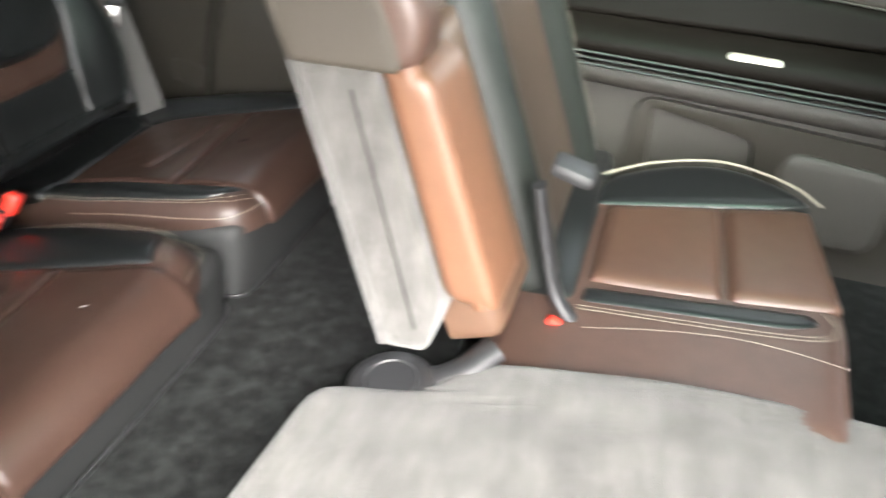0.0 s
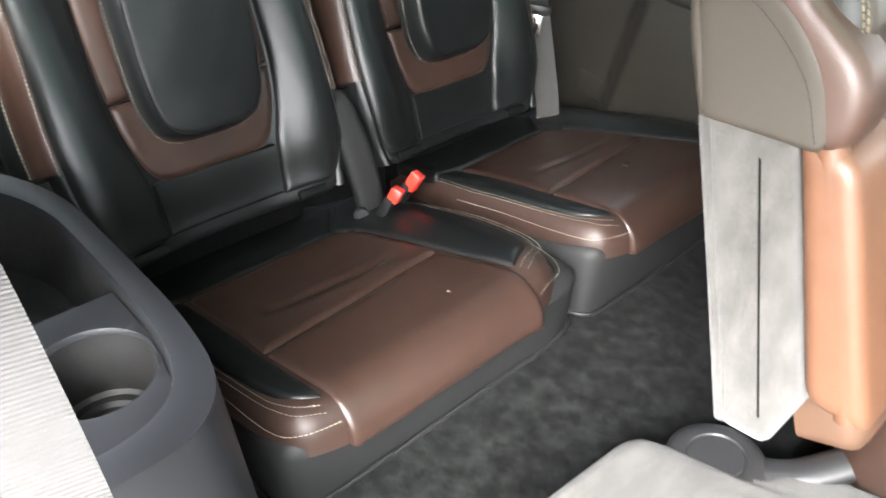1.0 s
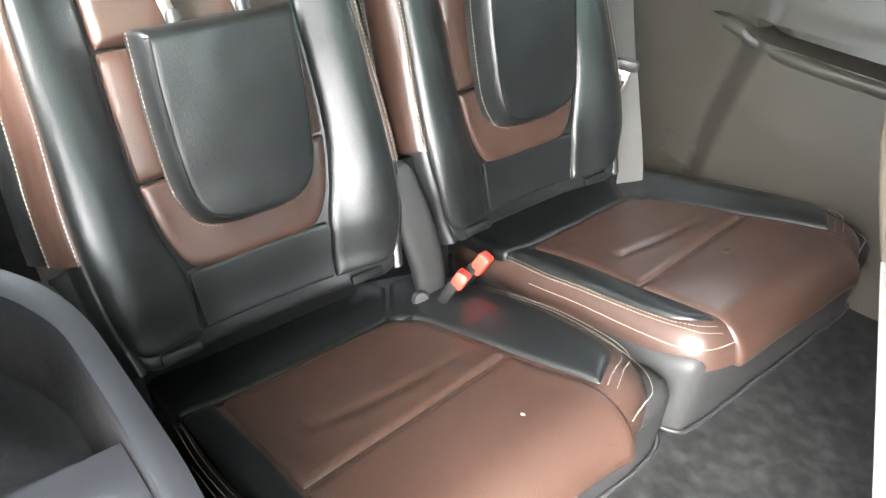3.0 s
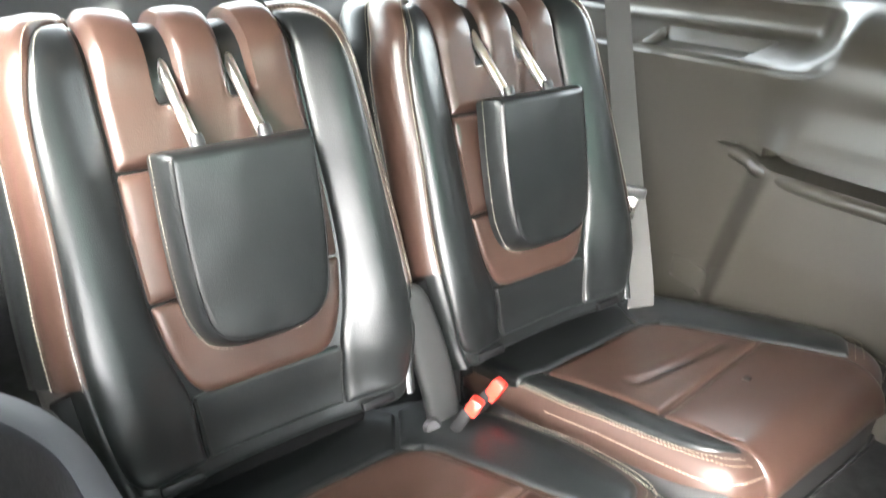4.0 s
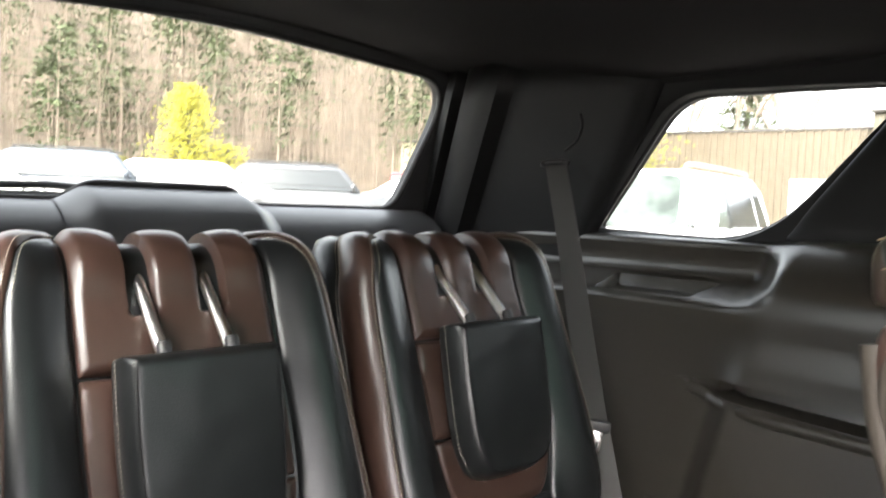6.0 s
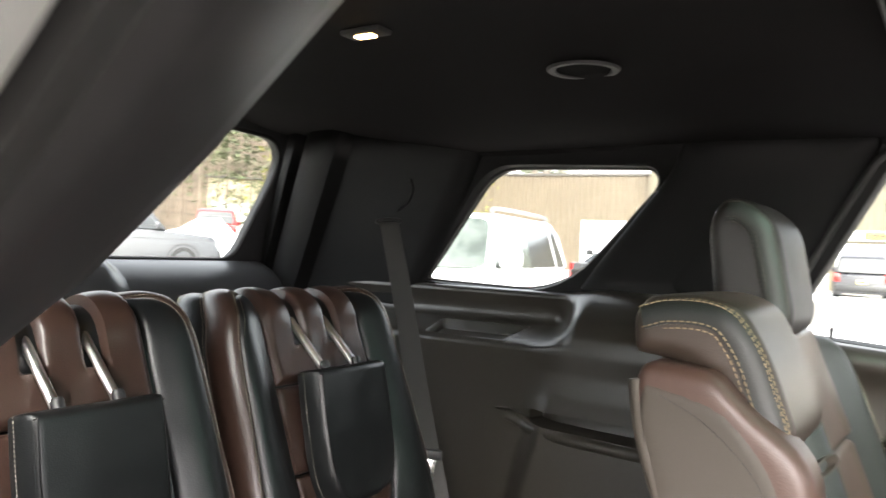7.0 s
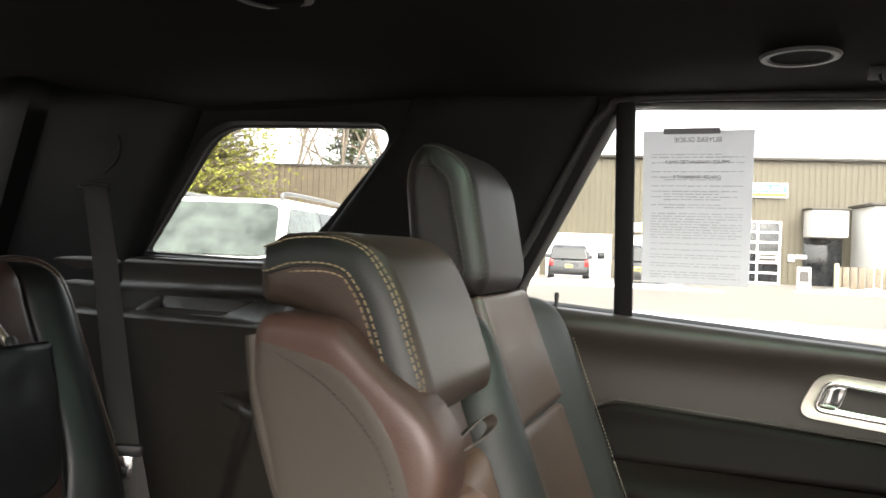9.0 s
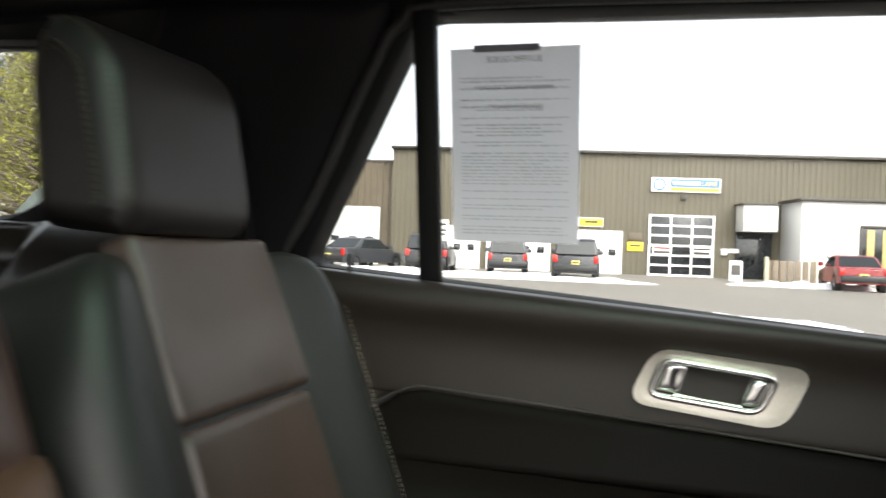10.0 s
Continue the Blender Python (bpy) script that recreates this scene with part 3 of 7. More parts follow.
part("pane", plate([(-0.26, 1.10), (0.90, 1.07), (0.90, 1.49), (-0.26, 1.50)], lambda a, b, h: door_up(a, b, h - 0.030), 0.004), PANE, door).visible_shadow = False
part("divider_bar", block((-0.017, 0.782, 1.31), (0.033, 0.024, 0.42), 0.004, rot=(11.9, 0, 1)), PILLAR, door)
part("frame_edge", tube(smooth_line([door_up(-0.265, 1.15, 0.006), door_up(-0.20, 1.24, 0.008), door_up(-0.10, 1.42, 0.008), door_up(-0.05, 1.485, 0.008), door_up(0.05, 1.507, 0.008), door_up(0.7, 1.49, 0.008)], 40), 0.008, 8), RUBBER, door)
knob = part("lock_knob", lathe([(0.0, 0.042), (0.0035, 0.041), (0.0045, 0.036), (0.0032, 0.02), (0.004, 0.012), (0.009, 0.006), (0.011, 0.0), (0.0, 0.0)], 16, (-0.138, 0.792, 1.116)), PLASTIC, door, "black lock knob")
# inner handle: satin surround, chrome cup ring and lever
HO = rounded([(0.275, 0.975), (0.47, 0.955), (0.505, 1.035), (0.31, 1.052)], 0.03)
HI = rounded([(0.303, 0.988), (0.440, 0.975), (0.462, 1.022), (0.322, 1.037)], 0.016)
handle = part("door_handle", ring(HO, HI, lambda a, b, h: door_low(a, b, h + 0.016), 0.012, 0.005, centre=(0.385, 1.005)), SATIN, door, "satin bezel of the inner handle")
part("cup", plate(HI, lambda a, b, h: door_low(a, b, h - 0.004), 0.004), DOORTRIM, handle)
part("cup_rim", tube([door_low(a, b, 0.018) for a, b in HI], 0.0045, 10, closed=True), CHROME, handle, "chrome rim")
part("lever", patch(rounded([(0.308, 0.992), (0.343, 0.989), (0.356, 1.030), (0.324, 1.032)], 0.010), lambda a, b, d: door_low(a, b, d + 0.006), 0.011, 0.014, lambda a, b: -0.006 * math.exp(-((a - 0.345) / 0.012) ** 2), 16, 16, 0.004), CHROME, handle, "chrome lever end")
part("lever", patch(rounded([(0.412, 0.982), (0.440, 0.979), (0.458, 1.018), (0.430, 1.024)], 0.012), lambda a, b, d: door_low(a, b, d + 0.006), 0.012, 0.012, None, 16, 16, 0.004), CHROME, handle, "chrome lever end")
part("lever_bar", tube(smooth_line([door_low(0.335, 0.990, 0.014), door_low(0.375, 0.985, 0.013), door_low(0.42, 0.981, 0.014)], 12), 0.0035, 8), CHROME, handle)


# ---- rear wall with the liftgate's window ----
def gate(a, b, h):
    return Vector((-1.62 + 0.35 * (b - 1.22) + h, a, b))


RW = rounded([(-0.58, 1.22), (-0.245, 1.222), (-0.19, 1.256), (0.115, 1.257), (0.16, 1.22), (0.585, 1.22), (0.665, 1.50), (0.62, 1.565), (0, 1.60), (-0.62, 1.565), (-0.665, 1.50)], [0.05, 0.01, 0.02, 0.02, 0.01, 0.05, 0.08, 0.05, 0.2, 0.05, 0.08])
SILL = material("grey_satin_trim", (0.052, 0.052, 0.055), 0.36, vary=0.08, grain=900, bump=0.1)
liftgate = thing("wall_rear", "closed liftgate with dark trim round its rear window", "liftgate", kind="structure")
part("trim", ring([(-0.84, 0.50), (0.84, 0.50), (0.84, 1.72), (-0.84, 1.72)], RW, gate, 0.04, 0.012, flare=0.003, centre=(0.0, 1.4)), material("grey_gate_trim", (0.028, 0.028, 0.030), 0.45, vary=0.1, grain=900, bump=0.12), liftgate)
# rolled sill and the cover over the wiper's motor


def hump(y):
    # the middle of the sill swells over the wiper's motor
    k = min(1, max(0, (y + 0.265) / 0.07)) * min(1, max(0, (0.185 - y) / 0.07))
    return k * k * (3 - 2 * k)


def shelf(name, y0, y1, rise, label=""):
    prof = ((-0.005, 1.222), (0.03, 1.216), (0.07, 1.200), (0.105, 1.175), (0.130, 1.140), (0.138, 1.10), (0.138, 1.06))
    ys = np.linspace(y0, y1, 60)
    vs = [Vector((-1.622 + dx * (1 + 0.15 * hump(y) * rise) + 0.01 * rise, y, z + rise * 0.030 * hump(y) * min(1, (z - 1.06) / 0.10))) for y in ys for dx, z in prof]
    vs += [v - Vector((0.012, 0, 0.012)) for v in vs]
    m, n = len(prof), len(prof) * 60
    fs = [(i * m + k, i * m + k + 1, i * m + m + k + 1, i * m + m + k) for i in range(59) for k in range(m - 1)]
    fs += [tuple(n + q for q in f) for f in fs]
    part(name, mesh(name, vs, fs, 50), SILL, liftgate, label)


shelf("sill", -0.66, 0.66, 0.0)
shelf("motor_cover", -0.26, 0.18, 1.0, "raised cover over the wiper motor")
part("pane", plate([(-0.72, 1.18), (0.72, 1.18), (0.72, 1.62), (-0.72, 1.62)], lambda a, b, h: gate(a, b, h - 0.035), 0.004), PANE, liftgate).visible_shadow = False
for k in range(9):
    z = 1.275 + 0.034 * k
    part("heater_line", tube([gate(-0.60 - 0.05 * k / 9, z, -0.0325), gate(0.60 + 0.05 * k / 9, z, -0.0325)], 0.0004, 4), BLACKBROWN, liftgate)
part("window_seal", tube([gate(a, b, -0.012) for a, b in RW], 0.009, 8, closed=True), RUBBER, liftgate, "black seal round the rear glass")
part("wiper", join("wiper", [tube([gate(-0.02, 1.235, -0.075), gate(-0.25, 1.250, -0.08), gate(-0.52, 1.240, -0.075)], 0.008, 8), tube([gate(-0.12, 1.232, -0.06), gate(-0.62, 1.232, -0.06)], 0.006, 6)]), RUBBER, liftgate, "black rear wiper lying across the glass")

# rounded join of ceiling and side, and the rear corners
for side in (1, -1):
    if side > 0:
        line = smooth_line([(-1.30, 0.705, 1.545), (-0.95, 0.712, 1.525), (-0.55, 0.716, 1.522), (-0.3, 0.735, 1.524), (0.0, 0.757, 1.525), (0.5, 0.757, 1.522), (0.95, 0.757, 1.515)], 40)
        solo("trim", tube(line, 0.027, 12), LINING, "dark cloth edge where headliner meets the side", "trim", kind="structure")
# D pillars
for side in (1, -1):
    lines = [(-1.70, 0.760), (-1.655, 0.706), (-1.640, 0.702), (-1.630, 0.735), (-1.604, 0.738), (-1.592, 0.706), (-1.575, 0.698), (-1.530, 0.694), (-1.500, 0.699), (-1.482, 0.735), (-1.38, 0.748), (-1.26, 0.754), (-1.16, 0.753), (-1.135, 0.749), (-1.11, 0.765)]
    vs, fs = [], []
    zs = [0.54, 0.8, 1.0, 1.10, 1.15, 1.2, 1.3, 1.4, 1.5, 1.6]
    for z in zs:
        for i, (x, y) in enumerate(lines):
            k = max(0, z - 1.15)
            f = i / (len(lines) - 1)
            vs.append((x + (0.45 + 0.17 * f * f) * k, side * (y - 0.15 * k), z))
    m = len(lines)
    for i in range(len(zs) - 1):
        for j in range(m - 1):
            fs.append((i * m + j, i * m + j + 1, i * m + m + j + 1, i * m + m + j))
    pil = solo("rear_pillar", mesh("pillar", vs, fs, 45), PILLAR, "black plastic trim of the rear corner pillar", "pillar", kind="structure")
    so = pil.modifiers.new("thick", "SOLIDIFY")
    so.thickness, so.offset = 0.03, 0

# ---- near side: the open rear doorway ----
JAMB = material("white_body_paint", (0.75, 0.75, 0.73), 0.25, vary=0.03, grain=40, bump=0.0, coat=0.5)
near = thing("wall_right", "open rear doorway with black pillar trim and white painted jamb", "door frame", kind="structure")


def loft(lines, s0, s1, n=10, d=Vector((0.80, 0, 0.60))):
    vs, fs = [], []
    for i in range(n + 1):
        s = s0 + (s1 - s0) * i / n
        for x, y, z in lines:
            vs.append(Vector((x, y - 0.24 * max(0, -s - 0.06), z)) + d * s)
    m = len(lines)
    for i in range(n):
        for j in range(m):
            fs.append((i * m + j, i * m + (j + 1) % m, (i + 1) * m + (j + 1) % m, (i + 1) * m + j))
    fs += [tuple(range(m)), tuple(range(n * m, n * m + m))]
    return mesh("loft", vs, fs, 50)


part("pillar_trim", loft([(-0.275, -0.628, 1.379), (-0.208, -0.632, 1.327), (-0.187, -0.640, 1.314), (-0.161, -0.671, 1.305), (-0.128, -0.722, 1.297), (-0.117, -0.734, 1.302), (-0.115, -0.747, 1.310), (-0.20, -0.76, 1.38), (-0.30, -0.75, 1.45)], -0.75, 0.19), PLASTIC, near)
part("door_seal", loft([(-0.110, -0.749, 1.300), (-0.097, -0.759, 1.292), (-0.086, -0.770, 1.295), (-0.098, -0.776, 1.31), (-0.124, -0.764, 1.32)], -0.75, 0.19), RUBBER, near, "black rubber door seal")
part("jamb", loft([(-0.080, -0.776, 1.302), (-0.048, -0.801, 1.297), (-0.045, -0.806, 1.306), (-0.041, -0.808, 1.306), (-0.018, -0.824, 1.302), (-0.018, -0.839, 1.318), (-0.18, -0.84, 1.44), (-0.16, -0.785, 1.38)], -0.75, 0.19), JAMB, near, "white painted door jamb")
part("quarter_panel", ring([(-1.45, 0.52), (-0.40, 0.52), (-0.40, 1.53), (-1.45, 1.53)], [(a, b) for a, b in QW], lambda a, b, h: Vector((a, -0.745 + 0.16 * (b - 1.2) + h, b)), 0.05, 0.014, centre=(-0.77, 1.33)), PLASTIC, near)
part("quarter_pane", plate([(-1.15, 1.14), (-0.42, 1.14), (-0.42, 1.49), (-1.15, 1.49)], lambda a, b, h: Vector((a, -0.745 + 0.16 * (b - 1.2) - 0.045 + h, b)), 0.004), PANE, near).visible_shadow = False
part("roof_rail", block((0.35, -0.73, 1.515), (1.4, 0.12, 0.05), 0.015), PLASTIC, near)
part("door_sill", block((0.25, -0.76, 0.42), (1.4, 0.16, 0.12), 0.02), PLASTIC, near)
part("middle_pillar", block((0.93, -0.745, 0.95), (0.14, 0.12, 1.15), 0.03), PLASTIC, near)

# ---- front cabin, plain, with its windows ----
FW = rounded([(1.04, 1.10), (2.02, 1.05), (1.66, 1.46), (1.04, 1.48)], 0.05)
for side, nm in ((1, "wall_front_left"), (-1, "wall_front_right")):
    solo(nm, ring([(0.95, 0.35), (2.10, 0.35), (2.10, 1.53), (0.95, 1.53)], FW, lambda a, b, h: Vector((a, side * (0.80 - 0.15 * max(0, b - 1.1) - h), b)), 0.05, 0.01, centre=(1.4, 1.25)), PLASTIC, "plain dark front door with a window", "door panel", kind="structure")
solo("wall_front", join("wall_front", [block((2.12, 0, 0.72), (0.05, 1.7, 0.75), 0.005)]), PLASTIC, "dark dashboard bulkhead closing the cabin", "partition", kind="structure")
# unseen block added where the front seats stand, to cut light from ahead
solo("wall_light_block", block((1.02, -0.06, 0.78), (0.10, 1.10, 0.88), 0.04), PLASTIC, "unseen plain dark block, seat-high, added to cut light from ahead", "partition", kind="structure")
shield = solo("window_2", plate([(1.38, -0.8), (2.14, -0.8), (2.14, 0.8), (1.38, 0.8)], lambda a, b, h: Vector((a, b, 1.60 - 0.66 * (a - 1.38) + h)), 0.005), PANE, "clear windscreen above the bulkhead", "window", kind="structure")
shield.visible_shadow = False

# ---- third row seats ----
def rear_seat(yc, shift=0.0, lift=0.0, wide=1.0):
    """One of the two rear seats: reclined two-tone backrest, rising cushion, head restraint folded forward on chrome posts."""
    root = thing("third_row_seat", "black and brown leather third-row seat with its head restraint folded forward", "car seat", "third row seats", at=(-0.76, yc, 0.54))
    U, N = Vector((-0.3714, 0, 0.9285)), Vector((0.9285, 0, 0.3714))
    base = Vector((-0.011, 0, 0.195))
    top, rad = 0.432, 0.055

    def ease(v):
        v = min(1, max(0, v))
        return v * v * (3 - 2 * v)

    def swell(a, h):
        # padded side bolsters either side of a shallow hollow, with settled leather
        s = min(1, max(0, (abs(a) - 0.112) / 0.106))
        roll = ease(s / 0.62) * (1 - 0.45 * ease((s - 0.66) / 0.34)) * (0.55 + 0.45 * ease((h + 0.02) / 0.13))
        soft = 0.0016 * noise.noise((a * 9, h * 7, 7 * yc)) + 0.0004 * noise.noise((a * 34, h * 26, 5 * yc))
        deep = 0.014 * ease((0.32 - h) / 0.26) * (1 - ease((abs(a) - 0.060) / 0.09))
        return 0.023 * roll - deep - 0.004 * (1 - min(1, abs(a) / 0.12)) - 0.012 * ease((0.05 - h) / 0.07) + soft

    def lay(a, h, d):
        d = d + swell(a, h) * (1 if h < top else max(0, 1 - 0.6 * (h - top) / 0.07))
        if h <= top:
            return base + Vector((0, a, 0)) + U * h + N * d
        th = (h - top) / rad
        return base + Vector((0, a, 0)) + U * (top + (rad + d) * math.sin(th)) + N * (-rad + (rad + d) * math.cos(th))
    back = part("backrest", patch(rounded([(-0.186, -0.05), (0.186, -0.05), (0.203, 0.13), (0.190, 0.41), (0.155, 0.50), (0.118, 0.55), (-0.118, 0.55), (-0.155, 0.50), (-0.190, 0.41), (-0.203, 0.13)], [0.03, 0.03, 0.1, 0.08, 0.05, 0.03, 0.03, 0.05, 0.08, 0.1]), lay, 0.006, 0.012, None, 44, 34, 0.105), BLACK, root, "black leather backrest with side bolsters")
    # near-black block colours the gap under the backrest as if in shade
    part("gap_shade", block((-0.135, 0.0, 0.14), (0.05, 0.36, 0.20), 0.02, rot=(0, -22, 0)), DARKHOLE, back)

    def panel(name, pts, rr, mat, depth=0.008, soft=0.010, bulge=None, rows=20, cols=14, label=""):
        return part(name, patch(rounded(pts, rr), lambda a, h, d: lay(a, h, d + 0.006), depth, soft, bulge, rows, cols, 0.012), mat, back, label)

    def slots(a, h):
        # two channels for the head restraint's posts, the leather bulging into lobes between
        q = abs(abs(a) - 0.043) / 0.0165
        k = max(0, 1 - q ** 4) if q < 1 else 0
        lobe = 0.006 * math.cos(min(1.2, min(abs(a), abs(abs(a) - 0.092)) / 0.03) * 1.3) * ease((h - 0.40) / 0.05)
        return lobe + 0.003 - 0.034 * k * ease((h - 0.382) / 0.014)
    plump = lambda a, h: 0.003 - 0.004 * math.exp(-((abs(a) - 0.10) / 0.02) ** 2)
    panel("centre_panel", [(-0.122, 0.319), (0.122, 0.319), (0.121, 0.44), (0.118, 0.570), (-0.118, 0.570), (-0.121, 0.44)], [0.005, 0.005, 0.1, 0.005, 0.005, 0.1], BROWN, 0.010, 0.014, slots, 56, 70, "brown leather panel rolled over the top")
    panel("centre_panel", [(-0.122, 0.316), (-0.124, 0.24), (-0.122, 0.169), (0.122, 0.169), (0.124, 0.24), (0.122, 0.316)], [0.005, 0.1, 0.005, 0.005, 0.1, 0.005], BROWN, 0.009, 0.013, plump)
    panel("centre_panel", [(-0.122, 0.166), (-0.112, 0.10), (-0.086, 0.046), (0.086, 0.046), (0.112, 0.10), (0.122, 0.166)], [0.005, 0.06, 0.03, 0.03, 0.06, 0.005], BROWN, 0.009, 0.013, plump, 26, 26)
    panel("lower_panel", [(-0.095, -0.028), (0.095, -0.028), (0.0985, 0.052), (-0.0985, 0.052)], 0.004, BLACK, 0.007, 0.004)
    seam_line = [(0.2095, 0.105), (0.2085, 0.17), (0.203, 0.25), (0.198, 0.36), (0.192, 0.415), (0.179, 0.452), (0.156, 0.478), (0.122, 0.497)]
    for sgn in (-1, 1):
        edge = [(0.125, 0.494), (0.125, 0.31), (0.127, 0.24), (0.1255, 0.166), (0.1155, 0.10), (0.101, 0.056), (0.097, -0.03), (0.184, -0.03), (0.203, 0.03), (0.208, 0.13), (0.202, 0.25), (0.197, 0.36), (0.191, 0.413), (0.178, 0.450), (0.155, 0.475)]
        panel("bolster", [(sgn * a, h) for a, h in edge][::sgn], [0.004, 0.05, 0.05, 0.05, 0.04, 0.02, 0.004, 0.025, 0.05, 0.05, 0.05, 0.05, 0.03, 0.03, 0.03][::sgn], BLACK, 0.007, 0.010, lambda a, h: 0.0004 * noise.noise((a * 60, h * 22, 3 * yc)), 48, 16, "black leather side bolster")
        path = smooth_line([(sgn * a, h, 0) for a, h in seam_line], 40)
        front, outs = [], []
        for i, p in enumerate(path):
            d = (path[min(i + 1, 40)] - path[max(i - 1, 0)]).normalized()
            n = Vector((sgn * d.y, -sgn * d.x))
            front.append(lay(p.x, p.y, 0.0115))
            outs.append(Vector((0, n.x, 0)) + U * n.y)

        def seam_point(i, depth, ext):
            return front[i] - N * depth + outs[i] * ext

        foot = smooth_line([(sgn * a, h, 0) for a, h in ((0.188, -0.045), (0.203, 0.03), (0.2085, 0.08), (0.2098, 0.112))], 40)

        def foot_point(i, depth, ext):
            return lay(foot[i].x, foot[i].y, 0.0105) - N * depth + Vector((0, sgn * ext, 0))

        def strip(name, prof, mat, label, seam_point=seam_point):
            m = len(prof)
            vs = [seam_point(i, depth, ext + 0.0005 * noise.noise((i * 0.25, depth * 60, yc * 3 + sgn))) for i in range(41) for depth, ext in prof]
            fs = [(i * m + k, i * m + k + 1, i * m + m + k + 1, i * m + m + k) for i in range(40) for k in range(m - 1)]
            part(name, mesh(name, vs, fs, 60), mat, back, label)
        # brown band running from the front seam round to the side, and the black side behind it
        strip("side_band", ((0.006, -0.006), (0.001, -0.0015), (0.002, 0.004), (0.009, 0.0115), (0.022, 0.0180), (0.040, 0.0225), (0.056, 0.0235), (0.062, 0.0215), (0.067, 0.014)), BROWN, "brown leather band between two stitched seams")
        strip("side_panel", ((0.061, 0.014), (0.0645, 0.0215), (0.072, 0.0270), (0.090, 0.0350), (0.112, 0.0380), (0.130, 0.030), (0.140, 0.0)), BLACK, "black leather side of the backrest")
        strip("lower_side", ((0.006, -0.008), (0.001, -0.003), (0.002, 0.002), (0.010, 0.0085), (0.030, 0.0150), (0.060, 0.0200), (0.090, 0.0300), (0.120, 0.030), (0.135, 0.0)), BLACK, "black leather foot of the side", foot_point)
        for depth, ext in ((-0.0026, -0.0080), (0.0002, 0.0030), (0.0565, 0.0240), (0.0655, 0.0235)):
            part("edge_stitching", stitches([seam_point(i, depth, ext) for i in range(41)], 0.0056, 0.00052, 0.0034), THREAD, back)
        part("seam", tube([lay(sgn * (0.0975 - 0.001 * k), 0.046 - 0.010 * k, 0.0140) for k in range(8)], 0.0009, 6), BLACKBROWN, back)

    # head restraint folded down over the front
    def flat(a, h, d):
        d = d + 0.17 * (h - 0.24)
        return base + Vector((0, a, 0)) + U * h + N * d
    HR = [(-0.094, 0.331), (-0.096, 0.25), (-0.093, 0.165), (-0.079, 0.112), (-0.045, 0.094), (0.045, 0.094), (0.079, 0.112), (0.093, 0.165), (0.096, 0.25), (0.094, 0.331)]
    HRR = [0.006, 0.1, 0.06, 0.04, 0.03, 0.03, 0.04, 0.06, 0.1, 0.006]
    rest = part("head_restraint", patch(rounded(HR, HRR), lambda a, h, d: flat(a, h, d + 0.028), 0.042, 0.014, lambda a, h: 0.003 * (1 - (a / 0.095) ** 2) + 0.0022 * noise.noise((a * 22, h * 22, 6 * yc)) - 0.004 * ease((h - 0.312) / 0.02), 40, 34, 0.006), BLACK, root, "black leather head restraint folded forward")
    for sgn in (-1, 1):
        part("seam", stitches(smooth_line([flat(sgn * a, h, 0.0375) for a, h in ((0.0955, 0.328), (0.0965, 0.25), (0.0935, 0.170), (0.086, 0.135), (0.070, 0.106), (0.045, 0.0945))], 70), 0.0056, 0.0005, 0.0034), THREAD, rest)
        part("seam", tube(smooth_line([flat(sgn * a, h, 0.0705) for a, h in ((0.083, 0.318), (0.0845, 0.25), (0.081, 0.172), (0.071, 0.126), (0.042, 0.1065), (0.0, 0.1060))], 40), 0.0010, 6), PILLAR, rest)
    part("seam", tube([flat(a, 0.3175, 0.0680) for a in np.linspace(-0.088, 0.088, 14)], 0.0010, 6), PILLAR, rest)
    for a in (-0.041, 0.041):
        part("post", tube([flat(a, 0.330 + 0.11 * i / 12, 0.034 - 0.074 * i / 12) for i in range(13)], 0.0070, 14), POSTS, rest, "chrome head restraint post")
        part("post_sleeve", moved(lathe([(0.0, 0.009), (0.0065, 0.009), (0.0085, 0.004), (0.0085, -0.006), (0.0, -0.006)], 16), Matrix.Translation(flat(a, 0.335, 0.0370)) @ Euler((0, radians(-21.8), 0)).to_matrix().to_4x4()), PLASTIC, rest)
        part("slot", patch(rounded([(a - 0.0155, 0.378), (a + 0.0155, 0.378), (a + 0.0155, 0.566), (a - 0.0155, 0.566)], 0.012), lambda p, h, d: lay(p, h, d - 0.006), 0.003, 0.006, None, 24, 8, 0.01), BLACK, back, "black lining of the post channel")


    # cushion, rising to the front and set a little inboard of the backrest
    phi = math.atan(0.19)
    T, V = Vector((math.cos(phi), 0, math.sin(phi))), Vector((-math.sin(phi), 0, math.cos(phi)))
    z0, xf, rr = 0.066 + lift, 0.350, 0.045

    def csh(a, b):
        return 0.011 * math.exp(-((a - 0.262) / 0.040) ** 2) + 0.005 * math.exp(-((a + 0.145) / 0.03) ** 2) + 0.006 * math.sin(min(1, max(0, b / 0.37)) * math.pi) + 0.0016 * noise.noise((a * 12, b * 12, 9 * yc)) + 0.0004 * noise.noise((a * 34, b * 34, 4 * yc))

    def cl(a, b, d):
        d = d + csh(a, b)
        y = Vector((0, a * wide + shift, 0))
        if b <= xf:
            return y + Vector((b, 0, z0 + 0.19 * b)) + V * d
        th = (b - xf) / rr
        return y + Vector((xf, 0, z0 + 0.19 * xf)) - V * rr + (T * math.sin(th) + V * math.cos(th)) * (rr + d)
    EDGE = [(-0.160, -0.12), (0.205, -0.12), (0.285, -0.07), (0.335, 0.08), (0.350, 0.22), (0.336, 0.33), (0.296, 0.384), (0.232, 0.403), (-0.10, 0.403), (-0.154, 0.393), (-0.177, 0.35), (-0.181, 0.15), (-0.172, 0.0)]
